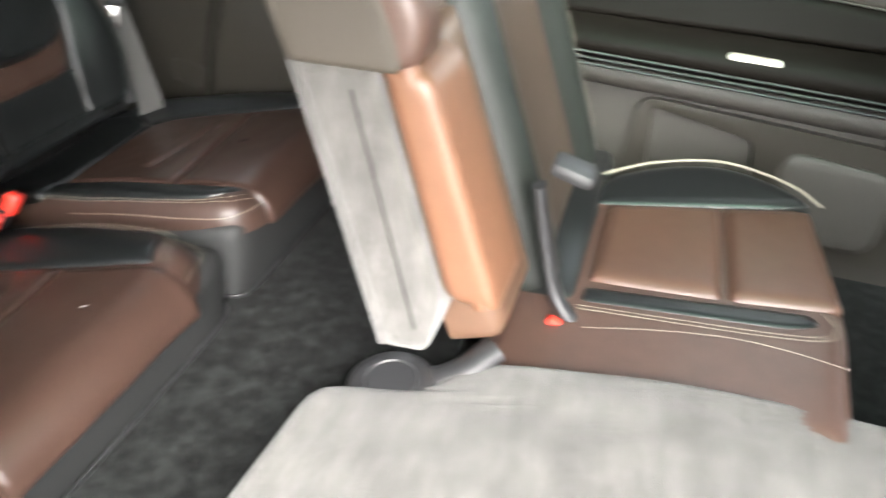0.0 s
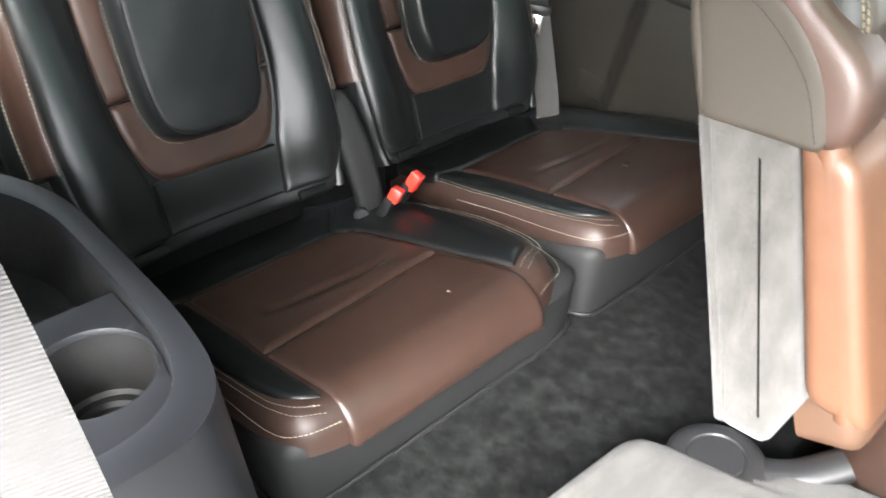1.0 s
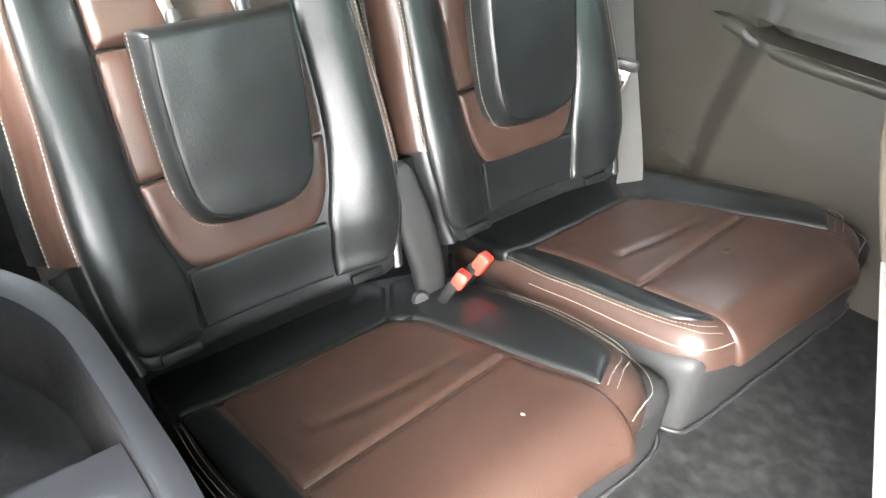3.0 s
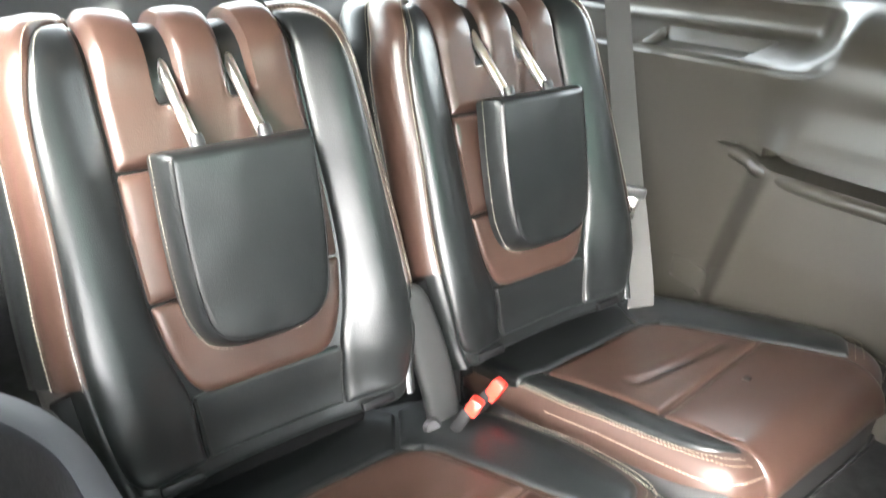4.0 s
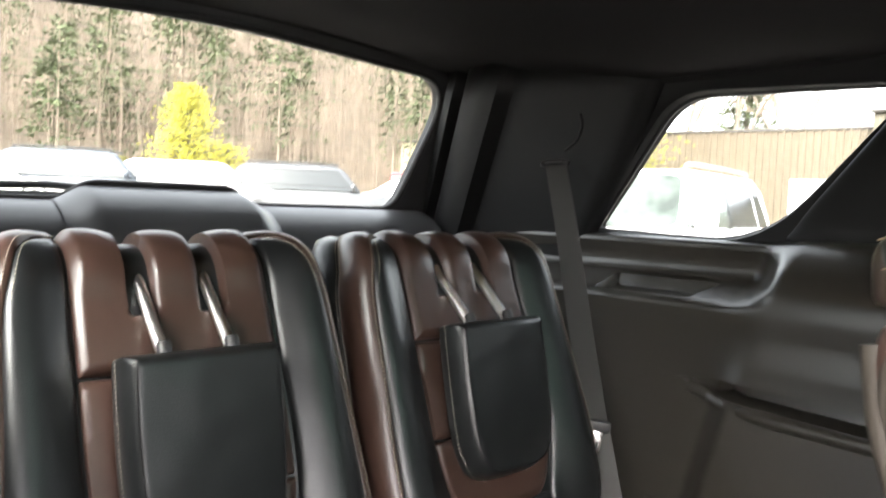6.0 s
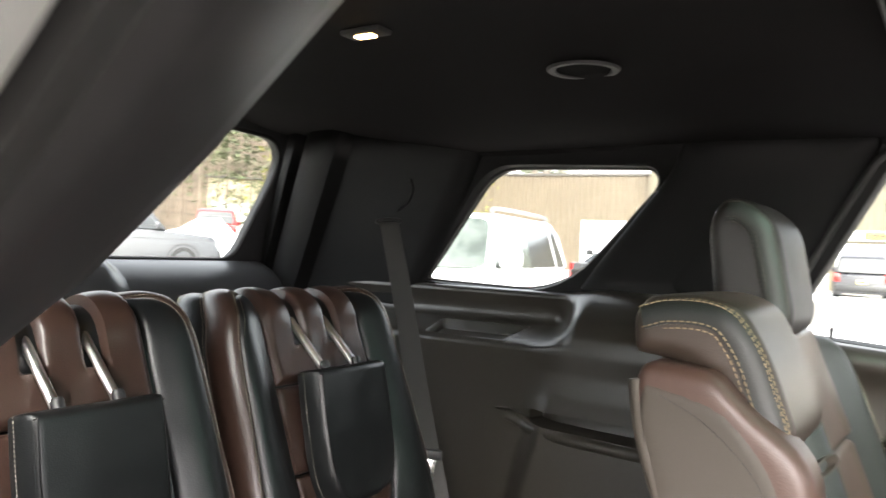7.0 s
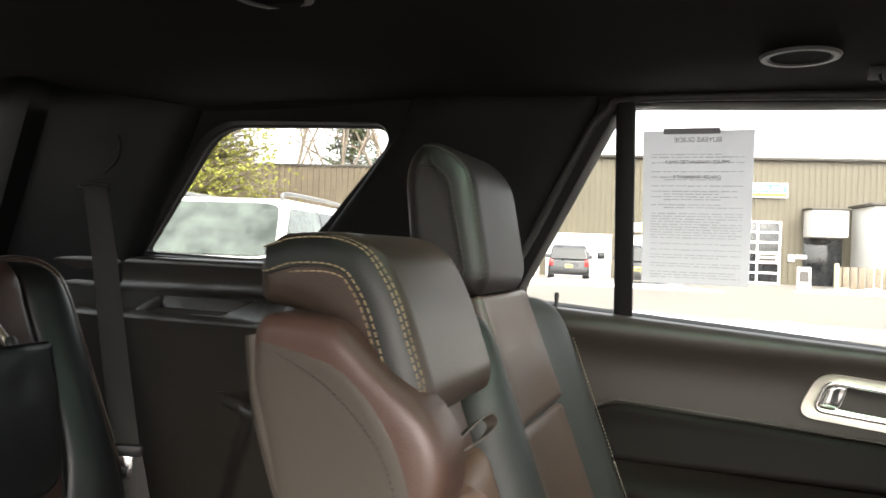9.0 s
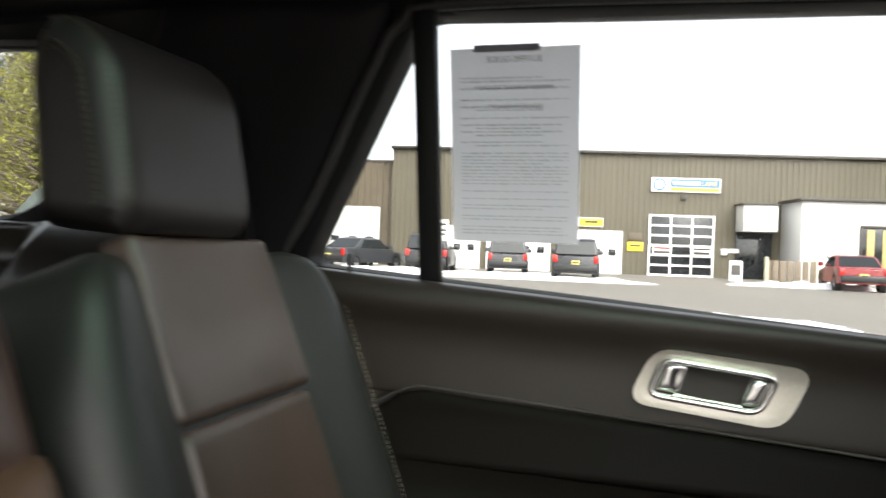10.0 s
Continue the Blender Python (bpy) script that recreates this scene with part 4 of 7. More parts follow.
    EDGER = [0.03, 0.04, 0.06, 0.08, 0.08, 0.06, 0.05, 0.06, 0.05, 0.05, 0.06, 0.1, 0.1]
    cushion = part("cushion", patch(rounded(EDGE, EDGER), lambda a, b, d: Vector((b, a * wide + shift, z0 + 0.19 * b - 0.034)) + V * (d + csh(a, b)), 0.040, 0.038, None, 48, 44, 0.02), BROWNSIDE, root, "brown leather seat cushion with black bolsters")

    def cpad(name, pts, radii, mat, depth=0.008, soft=0.011, bulge=None, rows=22, cols=18, label=""):
        return part(name, patch(rounded(pts, radii), lambda a, b, d: cl(a, b, d + 0.003), depth, soft, bulge, rows, cols, 0.012), mat, cushion, label)

    def crease(a, b):
        # a pressed line across the middle that curls back at its outer end
        fade = 1 / (1 + math.exp((abs(a - 0.045) - 0.092) / 0.008))
        curl = -0.0035 * math.exp(-((a + 0.052) / 0.007) ** 2 - ((b - 0.165) / 0.016) ** 2)
        c = 0.178 + 0.006 * math.sin(20 * a)
        return curl + fade * (-0.0045 * math.exp(-((b - c) / 0.0065) ** 2) + 0.0018 * math.exp(-((b - c - 0.017) / 0.012) ** 2) + 0.0010 * math.exp(-((b - c + 0.018) / 0.014) ** 2))
    cpad("centre_panel", [(-0.112, 0.036), (0.150, 0.030), (0.182, 0.060), (0.206, 0.222), (-0.112, 0.250)], [0.015, 0.02, 0.02, 0.004, 0.004], BROWN, 0.009, 0.013, crease, 60, 40)
    cpad("front_panel", [(-0.112, 0.254), (0.207, 0.226), (0.231, 0.345), (0.229, 0.436), (-0.100, 0.436), (-0.103, 0.37)], [0.004, 0.004, 0.04, 0.01, 0.01, 0.04], BROWN, 0.009, 0.013, lambda a, b: 0.0008 * noise.noise((a * 16, b * 22, 2 * yc)), 44, 30)
    cpad("under_panel", [(-0.160, -0.10), (0.21, -0.10), (0.265, -0.05), (0.295, 0.04), (0.300, 0.10), (0.200, 0.10), (0.175, 0.058), (0.148, 0.038), (-0.108, 0.043), (-0.16, 0.046)], 0.01, BLACK, 0.004, 0.004)
    cpad("rear_panel", [(-0.160, -0.11), (0.200, -0.11), (0.214, -0.06), (0.152, 0.026), (-0.116, 0.032), (-0.164, 0.03)], [0.01, 0.01, 0.01, 0.01, 0.004, 0.01], BLACK, 0.008, 0.010, None, 24)
    cpad("bolster", [(0.218, -0.062), (0.272, -0.05), (0.302, 0.04), (0.320, 0.18), (0.314, 0.29), (0.298, 0.322), (0.235, 0.351), (0.211, 0.222), (0.1865, 0.060), (0.156, 0.027)], [0.004, 0.02, 0.05, 0.08, 0.04, 0.02, 0.006, 0.02, 0.02, 0.004], BLACK, 0.009, 0.011, None, 40, 18, "black leather side bolster")
    cpad("bolster", [(-0.1165, 0.034), (-0.160, 0.034), (-0.166, 0.15), (-0.158, 0.30), (-0.146, 0.350), (-0.107, 0.370), (-0.116, 0.252)], [0.004, 0.01, 0.05, 0.05, 0.025, 0.006, 0.02], BLACK, 0.008, 0.010, None, 36, 12, "black leather side bolster")
    rows = {1: [(0.284, -0.02), (0.306, 0.06), (0.324, 0.18), (0.318, 0.29), (0.301, 0.326), (0.268, 0.343), (0.236, 0.355)], -1: [(-0.163, 0.04), (-0.170, 0.15), (-0.162, 0.30), (-0.149, 0.354), (-0.108, 0.374)]}
    for sgn in (-1, 1):
        for k in (0.0015, 0.0085):
            line = smooth_line([(a + sgn * k, b + (k if b > 0.31 else 0), 0) for a, b in rows[sgn]], 60)
            part("stitching", stitches([cl(p.x, p.y, 0.0068) for p in line], 0.0056, 0.00045, 0.0033), THREAD, cushion)
    lower = {1: [(0.331, 0.09), (0.346, 0.22), (0.333, 0.328), (0.294, 0.380), (0.233, 0.399)], -1: [(-0.177, 0.10), (-0.177, 0.20), (-0.173, 0.345), (-0.151, 0.389), (-0.102, 0.399)]}
    for sgn in (-1, 1):
        line = smooth_line([(a, b, 0) for a, b in lower[sgn]], 50)
        part("stitching", stitches([Vector((p.y, p.x * wide + shift, z0 + 0.19 * p.y - 0.0165 + csh(p.x, p.y))) + Vector((0.0015 if p.y > 0.33 else 0, sgn * 0.0015, 0)) for p in line], 0.0060, 0.0006, 0.0040), THREAD, cushion)
    SKIRT = [(-0.162, -0.12), (0.205, -0.12), (0.290, -0.07), (0.343, 0.08), (0.361, 0.22), (0.366, 0.335), (0.352, 0.386), (0.300, 0.401), (-0.140, 0.401), (-0.172, 0.393), (-0.184, 0.36), (-0.184, 0.15), (-0.174, 0.0)]
    SKIRTR = [0.03, 0.04, 0.06, 0.08, 0.08, 0.05, 0.03, 0.04, 0.03, 0.02, 0.03, 0.1, 0.1]
    part("base", patch(rounded(SKIRT, SKIRTR), lambda a, b, d: Vector((b * 0.985, a * wide + shift, z0 + 0.19 * b - 0.052 + d)) if d >= 0 else Vector((b * 0.970, a * 0.995 * wide + shift, 0.002)), 0.026, 0.022, lambda a, b: 0.0015 * noise.noise((a * 30, b * 30, yc)), 36, 34, 0.05), SEATBASE, root, "black soft skirt of the seat base")
    part("foot_trim", tube([Vector((p[1] * 0.975 + 0.004, p[0] * wide + shift, 0.005)) for p in rounded([(-0.183, 0.06), (-0.183, 0.36), (-0.170, 0.393), (-0.14, 0.399), (0.30, 0.399), (0.350, 0.384), (0.363, 0.335), (0.358, 0.12)], [0, 0.03, 0.02, 0.03, 0.04, 0.03, 0.05, 0])], 0.0035, 6), PLASTIC, root)
    for a in (-0.135, 0.135):
        part("anchor_slot", block((0.006, a, 0.160), (0.010, 0.052, 0.014), 0.004, rot=(0, -22, 0)), PILLAR, root, "child seat anchor slot")
    return root, cl


seat_near, near_top = rear_seat(-0.295)
seat_far, far_top = rear_seat(0.180, 0.063, 0.020, 0.95)
part("worn_spot", patch(rounded([(-0.008, -0.005), (0.008, -0.006), (0.010, 0.004), (-0.006, 0.006)], 0.003), lambda a, b, d: far_top(0.066 + a, 0.279 + b, 0.0125 + d), 0.0006, 0.003, None, 6, 6, 0.001), BLACKBROWN, seat_far, "small dark worn spot on the cushion")


# ---- second row: upright wide section ----
def side_face(y0):
    return lambda a, b, d: Vector((a, y0 - d, b - 0.40))


def front_x(z):
    return -0.013 - 0.38 * (z - 0.845)


def front_face(lift=0.0, hump=None):
    n = Vector((0.935, 0, 0.355))

    def put(a, b, d):
        k = d + lift + (hump(a, b) if hump else 0)
        return Vector((front_x(b), a, b - 0.40)) + n * k
    return put


def middle_seat():
    root = thing("second_row_seat", "upright brown leather second-row bench section with a grey carpeted side", "car seat", at=(0, 0, 0.40))
    # the side stands a hand's width proud of the bench's inner end
    def proud(k):
        c = Matrix.Translation((0.15, -0.74, 0.90))
        return c @ Matrix.Scale(k, 4) @ c.inverted()
    shell = part("carpeted_shell", patch(rounded([(-0.093, 0.605), (-0.035, 0.612), (-0.020, 0.70), (-0.110, 0.985), (-0.205, 0.985)], [0.015, 0.01, 0.005, 0.005, 0.005]), side_face(-0.012), 0.012, 0.008, None, 24, 12, 0.11), GREYCARPET, root, "grey carpet on the seat shell's side")
    part("carpeted_back", patch(rounded([(-0.070, 0.710), (-0.035, 0.710), (-0.095, 0.985), (-0.155, 0.985)], 0.008), side_face(-0.020), 0.006, 0.006, None, 24, 12, 0.66), GREYCARPET, root, "grey carpet on the back of the shell")
    part("carpet_slit", tube([Vector((-0.052, -0.025, 0.25)), Vector((-0.135, -0.025, 0.56))], 0.0012, 6), DARKHOLE, shell)
    part("carpet_edge", tube(smooth_line([(-0.094, -0.012, 0.21), (-0.150, -0.012, 0.40), (-0.205, -0.012, 0.582)], 30), 0.012, 8), GREYCARPET, shell)
    edge = part("vinyl_edge", tube(smooth_line([(-0.205, -0.012, 0.582), (-0.226, -0.013, 0.64), (-0.238, -0.012, 0.68), (-0.247, -0.010, 0.735)], 30), 0.011, 10), GREYVINYL, root, "rolled vinyl edge of the side")
    part("seam", stitches([Vector((x + 0.013, -0.0235, z)) for x, z in zip(np.linspace(-0.207, -0.237, 30), np.linspace(0.59, 0.70, 30))], 0.006, 0.0006, 0.003), RUBBER, edge)
    border = part("border", patch(rounded([(-0.215, 0.98), (-0.062, 0.985), (-0.050, 1.03), (-0.068, 1.080), (-0.122, 1.115), (-0.16, 1.155), (-0.243, 1.158), (-0.250, 1.12), (-0.236, 1.06)], [0.005, 0.02, 0.03, 0.03, 0.03, 0.02, 0.02, 0.02, 0.03]), side_face(-0.005), 0.02, 0.018, None, 20, 14, 0.04), LITBROWN, root, "brown leather shoulder of the centre backrest")
    VIN = rounded([(-0.208, 0.980), (-0.080, 0.983), (-0.074, 1.008), (-0.098, 1.068), (-0.150, 1.120), (-0.236, 1.136), (-0.242, 1.10), (-0.226, 1.05)], [0.004, 0.01, 0.03, 0.03, 0.03, 0.01, 0.02, 0.02])
    vinyl = part("vinyl_panel", patch(VIN, side_face(-0.018), 0.008, 0.006, None, 18, 12, 0.01), GREYVINYL, root, "grey vinyl panel sewn into the side")
    part("seam", stitches([Vector((p.x, -0.027, p.y - 0.40)) for p in smooth_line([(-0.088, 0.995, 0), (-0.115, 1.052, 0), (-0.165, 1.098, 0), (-0.214, 1.122, 0)], 30)], 0.006, 0.0006, 0.003), RUBBER, vinyl)
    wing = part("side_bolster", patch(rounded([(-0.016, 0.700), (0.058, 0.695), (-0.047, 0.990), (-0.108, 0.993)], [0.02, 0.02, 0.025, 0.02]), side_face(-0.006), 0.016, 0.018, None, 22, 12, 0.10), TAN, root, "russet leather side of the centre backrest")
    part("centre_backrest", patch(rounded([(-0.017, 0.66), (0.155, 0.66), (0.155, 1.03), (-0.017, 1.0)], 0.02), front_face(-0.016), 0.025, 0.025, None, 24, 14, 0.05), TANSHADE, root, "tan leather face of the centre backrest")
    part("shoulder", patch(rounded([(-0.015, 1.0), (0.16, 1.0), (0.16, 1.14), (-0.015, 1.12)], 0.03), front_face(-0.03), 0.03, 0.04, None, 14, 12, 0.05), LITBROWN, root)
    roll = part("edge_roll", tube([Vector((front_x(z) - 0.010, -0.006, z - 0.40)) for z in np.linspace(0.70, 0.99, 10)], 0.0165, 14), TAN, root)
    for ob in (shell, border, vinyl, edge, wing, roll):
        ob.matrix_basis = proud(0.866)
    part("pull_loop", strap(smooth_line([(-0.062, -0.020, 0.656), (-0.053, -0.008, 0.668), (-0.043, 0.006, 0.680), (-0.036, 0.018, 0.684), (-0.033, 0.024, 0.676), (-0.037, 0.018, 0.667), (-0.048, 0.000, 0.658), (-0.060, -0.016, 0.650)], 30), 0.013, (0.80, -0.15, 0.58), 0.0018), GREYVINYL, root, "small worn webbing release loop")
    # outer place: bolstered face with a brown middle
    hump = lambda a, b: 0.035 * math.exp(-((abs(a - 0.410) - 0.200) / 0.06) ** 2)
    ob = part("outer_backrest", patch(rounded([(0.165, 0.60), (0.655, 0.60), (0.665, 0.95), (0.635, 1.165), (0.22, 1.165), (0.165, 1.05)], [0.03, 0.03, 0.15, 0.09, 0.06, 0.08]), front_face(-0.04, hump), 0.035, 0.035, None, 34, 30, 0.10), BANDBLACK, root, "green-black leather outer backrest with side bolsters")
    for lo, hi in ((0.62, 1.006), (1.0075, 1.175)):
        part("face_panel", patch(rounded([(0.285, lo), (0.535, lo), (0.535 if hi < 1 else 0.525, hi), (0.285, hi)], 0.012), front_face(-0.012, hump), 0.014, 0.007, None, 24, 20, 0.02), PADBROWN, ob, "brown leather face panel")
    for a in (0.635,):
        part("stitching", stitches([front_face(0.0, hump)(a + 0.0, z, 0.0) for z in np.linspace(0.68, 1.08, 30)]), THREAD, ob)
    # centre head restraint: a low wide pad rolled forward
    def banded_pad(name, outline, radii, y, base, rim, mat, label, thread):
        """A pad lying across the car with a rounded end and a stitched band along that end's upper and front edge."""
        r = 0.024
        pad = part(name, patch(rounded(outline, radii), side_face(y), r, r, lambda a, b: 0.006 * math.sin(9 * (a + b)), 36, 30, base), mat, root, label)
        line = smooth_line([(a, b, 0) for a, b in rim], 60)
        inward = []
        for i, p in enumerate(line):
            d = (line[min(i + 1, 60)] - line[max(i - 1, 0)]).normalized()
            inward.append(Vector((d.y, -d.x, 0)))

        def over(i, s, lift):
            # s: way over the rounded edge, from the end face (below 0) round to the front (above 1)
            p, n = line[i], inward[i]
            th = min(max(s, 0), 1) * math.pi / 2
            depth = r * (1 - math.sin(th)) - lift * math.sin(th) + (-min(s, 0)) * 0.04
            out = r * math.cos(th) + lift * math.cos(th)
            return Vector((p.x + n.x * depth, y - out + max(0, s - 1) * 0.04, p.y + n.y * depth - 0.40))
        steps = [-0.14, -0.13, 0.0, 0.1, 0.2, 0.3, 0.4, 0.52, 0.53]
        vs = [over(i, s, 0.0045 if 0 < k < 8 else 0.0) for i in range(61) for k, s in enumerate(steps)]
        fs = [(i * 9 + k, i * 9 + k + 1, i * 9 + k + 10, i * 9 + k + 9) for i in range(60) for k in range(8)]
        part("band", mesh("band", vs, fs, 60), BANDBLACK, pad, "green-black band between two stitched seams")
        for s in (-0.24, -0.06, 0.46, 0.60):
            part("stitching", stitches([over(i, s, 0.0052 if -0.14 < s < 0.52 else 0.0012) for i in range(61)], 0.0068, 0.0008, 0.0046), thread, pad)
        return pad
    low_pad = banded_pad("centre_head_restraint", [(-0.226, 1.172), (-0.229, 1.215), (-0.212, 1.237), (-0.150, 1.240), (-0.114, 1.228), (-0.088, 1.185), (-0.060, 1.108), (-0.066, 1.086), (-0.088, 1.083), (-0.122, 1.130), (-0.148, 1.158), (-0.175, 1.170)], [0.012, 0.012, 0.012, 0.02, 0.02, 0.03, 0.012, 0.01, 0.012, 0.03, 0.02, 0.012], -0.038, 0.155, [(-0.218, 1.229), (-0.190, 1.2375), (-0.150, 1.2385), (-0.122, 1.2300), (-0.104, 1.2120), (-0.088, 1.185), (-0.074, 1.1470), (-0.064, 1.1190), (-0.0625, 1.098)], PADBROWN, "low grey-brown leather head restraint with a stitched band", TANTHREAD)
    low_pad.matrix_basis = proud(0.955)
    hd = banded_pad("outer_head_restraint", [(-0.222, 1.178), (-0.240, 1.33), (-0.222, 1.366), (-0.192, 1.370), (-0.145, 1.335), (-0.118, 1.20), (-0.132, 1.172)], [0.015, 0.03, 0.02, 0.02, 0.03, 0.02, 0.012], 0.294, 0.170, [(-0.208, 1.3665), (-0.190, 1.3660), (-0.165, 1.351), (-0.147, 1.330), (-0.139, 1.30), (-0.129, 1.255), (-0.120, 1.21), (-0.122, 1.193)], BLACKBROWN, "dark leather head restraint with a stitched band", GREYVINYL)
    for y in (0.345, 0.42):
        part("post", tube([Vector((-0.185, y, 0.79)), Vector((-0.175, y, 0.74))], 0.007, 10), CHROME, hd)
    # cushion, rising to the front
    def cz(a, b, d):
        return Vector((a, b, 0.590 - 0.40 + 0.10 * (a - 0.13) + d))
    cu = part("cushion", patch(rounded([(0.02, -0.05), (0.478, -0.05), (0.487, 0.10), (0.499, 0.205), (0.478, 0.50), (0.446, 0.575), (0.375, 0.628), (0.300, 0.646), (0.195, 0.620), (0.11, 0.565), (0.02, 0.55)], [0.03, 0.03, 0.1, 0.1, 0.08, 0.05, 0.06, 0.08, 0.08, 0.04, 0.03]), cz, 0.03, 0.032, None, 40, 30, 0.16), LITBROWN, root, "brown leather bench cushion")
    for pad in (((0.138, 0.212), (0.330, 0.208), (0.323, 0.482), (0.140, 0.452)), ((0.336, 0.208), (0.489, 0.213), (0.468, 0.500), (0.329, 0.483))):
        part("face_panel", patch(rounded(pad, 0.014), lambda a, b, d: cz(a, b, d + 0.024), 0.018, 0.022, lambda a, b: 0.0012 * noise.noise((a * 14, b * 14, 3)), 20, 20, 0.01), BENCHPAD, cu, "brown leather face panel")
    crescent = rounded([(0.118, 0.458), (0.474, 0.512), (0.437, 0.560), (0.370, 0.607), (0.300, 0.624), (0.198, 0.597), (0.120, 0.546)], [0.01, 0.015, 0.03, 0.05, 0.06, 0.06, 0.03])
    part("outer_bolster", patch(crescent, lambda a, b, d: cz(a, b, d + 0.026 + 0.10 * max(0, b - 0.47)), 0.012, 0.02, None, 20, 20, 0.01), BLACK, cu, "black leather side bolster")
    part("piping", tube(smooth_line([cz(a, b, 0.036 + 0.10 * max(0, b - 0.47)) for a, b in ((0.484, 0.512), (0.446, 0.566), (0.374, 0.616), (0.300, 0.634), (0.195, 0.607), (0.115, 0.553))], 40), 0.0024, 6), THREAD, cu)
    part("rear_bolster", patch(rounded([(0.045, 0.16), (0.128, 0.16), (0.130, 0.45), (0.112, 0.545), (0.045, 0.54)], 0.015), lambda a, b, d: cz(a, b, d + 0.022), 0.014, 0.02, None, 14, 10, 0.01), BLACK, cu, "black leather rear of the cushion")
    strip = rounded([(0.135, 0.160), (0.416, 0.160), (0.458, 0.176), (0.447, 0.203), (0.135, 0.198)], [0.01, 0.02, 0.015, 0.015, 0.01])
    part("inner_bolster", patch(strip, lambda a, b, d: cz(a, b, d + 0.026), 0.008, 0.010, None, 10, 18, 0.01), BLACK, cu)
    for k in (0.006, 0.014):
        part("stitching", stitches([cz(p.x, p.y, 0.032) for p in smooth_line([(0.135, 0.154 - k, 0), (0.416, 0.153 - k, 0), (0.464 + k, 0.172 - k / 2, 0), (0.455 + k, 0.206, 0)], 40)]), THREAD, cu)
    part("stitching", stitches([cz(p.x, p.y, 0.0305) for p in smooth_line([(0.150, 0.100, 0), (0.250, 0.118, 0), (0.344, 0.124, 0), (0.420, 0.112, 0), (0.478, 0.094, 0)], 50)]), THREAD, cu)
    part("rear_filler", block((0.075, 0.43, 0.20), (0.10, 0.50, 0.06), 0.02), BLACK, root)
    part("pedestal", block((0.30, 0.32, 0.02), (0.50, 0.68, 0.04), 0.01), PLASTIC, root)
    return root


middle_seat()

# ---- second row: narrow section folded flat ----
folded = thing("folded_seat", "narrow second-row seat folded flat with worn grey carpet on its back", "car seat", at=(0.2, -0.36, 0.40))
part("carpeted_back", patch(rounded([(-0.385, -0.30), (0.60, -0.30), (0.60, 0.415), (0.08, 0.37), (-0.15, 0.335), (-0.20, 0.300), (-0.215, 0.262), (-0.350, 0.236)], [0.08, 0.05, 0.03, 0.05, 0.03, 0.015, 0.01, 0.04]), lambda a, b, d: Vector((a, b, 0.216 + d + 0.012 * math.sin(6 * min(a, 0.35) + 1))), 0.025, 0.022, lambda a, b: 0.004 * noise.noise((a * 9, b * 22, 1)) + 0.0022 * noise.noise((a * 45, b * 45, 2)), 70, 80, 0.10), GREYCARPET, folded, "grey carpet back panel")
part("cushion", block((0.05, -0.03, 0.055), (0.60, 0.5, 0.10), 0.03), LITBROWN, folded)
hinge = part("hinge_cover", lathe([(0.0, 0.010), (0.030, 0.0095), (0.032, 0.0075), (0.034, 0.0095), (0.050, 0.008), (0.056, 0.002), (0.057, -0.008), (0.053, -0.011), (0.057, -0.014), (0.057, -0.026), (0.053, -0.029), (0.057, -0.032), (0.057, -0.05), (0.0, -0.05)], 40, (0, 0, 0)), PLASTIC, folded, "round black hinge cover")
hinge.matrix_basis = pose(-0.258, 0.262, 0.222, 4, -4, 0)
part("hinge_arm", tube(smooth_line([(-0.255, 0.27, 0.21), (-0.19, 0.30, 0.225), (-0.15, 0.345, 0.245)], 14), 0.022, 10, flat=0.7), PLASTIC, folded, "black hinge arm")

# ---- near quarter trim with bin and cup holder ----
bin_trim = thing("cup_holder_console", "dark grey moulded side bin with a cup holder", "console", at=(-0.52, -0.62, 0.54))
BINP = material("slate_moulded_plastic", (0.0145, 0.0156, 0.0182), 0.42, vary=0.12, grain=900, bump=0.15)


def bin_place(a, b, h):
    return Vector((a + 0.52, b + 0.62, 0.325 + h - 0.05 * (a + 0.5)))


OUT = rounded([(-0.80, -0.76), (-0.28, -0.76), (-0.27, -0.60), (-0.315, -0.545), (-0.42, -0.532), (-0.66, -0.535), (-0.74, -0.56), (-0.80, -0.60)], [0.02, 0.03, 0.05, 0.05, 0.05, 0.05, 0.04, 0.03])
INN = rounded([(-0.775, -0.735), (-0.315, -0.735), (-0.31, -0.62), (-0.345, -0.572), (-0.43, -0.558), (-0.65, -0.560), (-0.72, -0.585), (-0.775, -0.62)], [0.02, 0.03, 0.04, 0.04, 0.04, 0.04, 0.03, 0.03])
part("rim", ring(OUT, INN, bin_place, 0.022, 0.008, centre=(-0.52, -0.65)), BINP, bin_trim, "slate plastic rim")
k = len(OUT)
low = [(a + 0.06 * (a + 0.52) + (0.05 if a > -0.35 else 0), b + 0.012 if b > -0.7 else b) for a, b in OUT]
vs = [bin_place(a, b, -0.004) for a, b in OUT] + [Vector((a + 0.52, b + 0.62, 0.0)) for a, b in low]
part("side", mesh("side", vs, [(i, (i + 1) % k, (i + 1) % k + k, i + k) for i in range(k)], 30), BINP, bin_trim)
k = len(INN)
vs = [bin_place(a, b, -0.012) for a, b in INN] + [bin_place(a * 0.96 - 0.02, -0.65 + (b + 0.65) * 0.85, -0.10) for a, b in INN]
part("well", mesh("well", vs, [(i, (i + 1) % k, (i + 1) % k + k, i + k) for i in range(k)] + [tuple(range(k, 2 * k))], 30), material("scuffed_black_well", (0.012, 0.012, 0.012), 0.42, vary=0.6, grain=120, bump=0.2, blotch=14), bin_trim, "dark scuffed bin well")
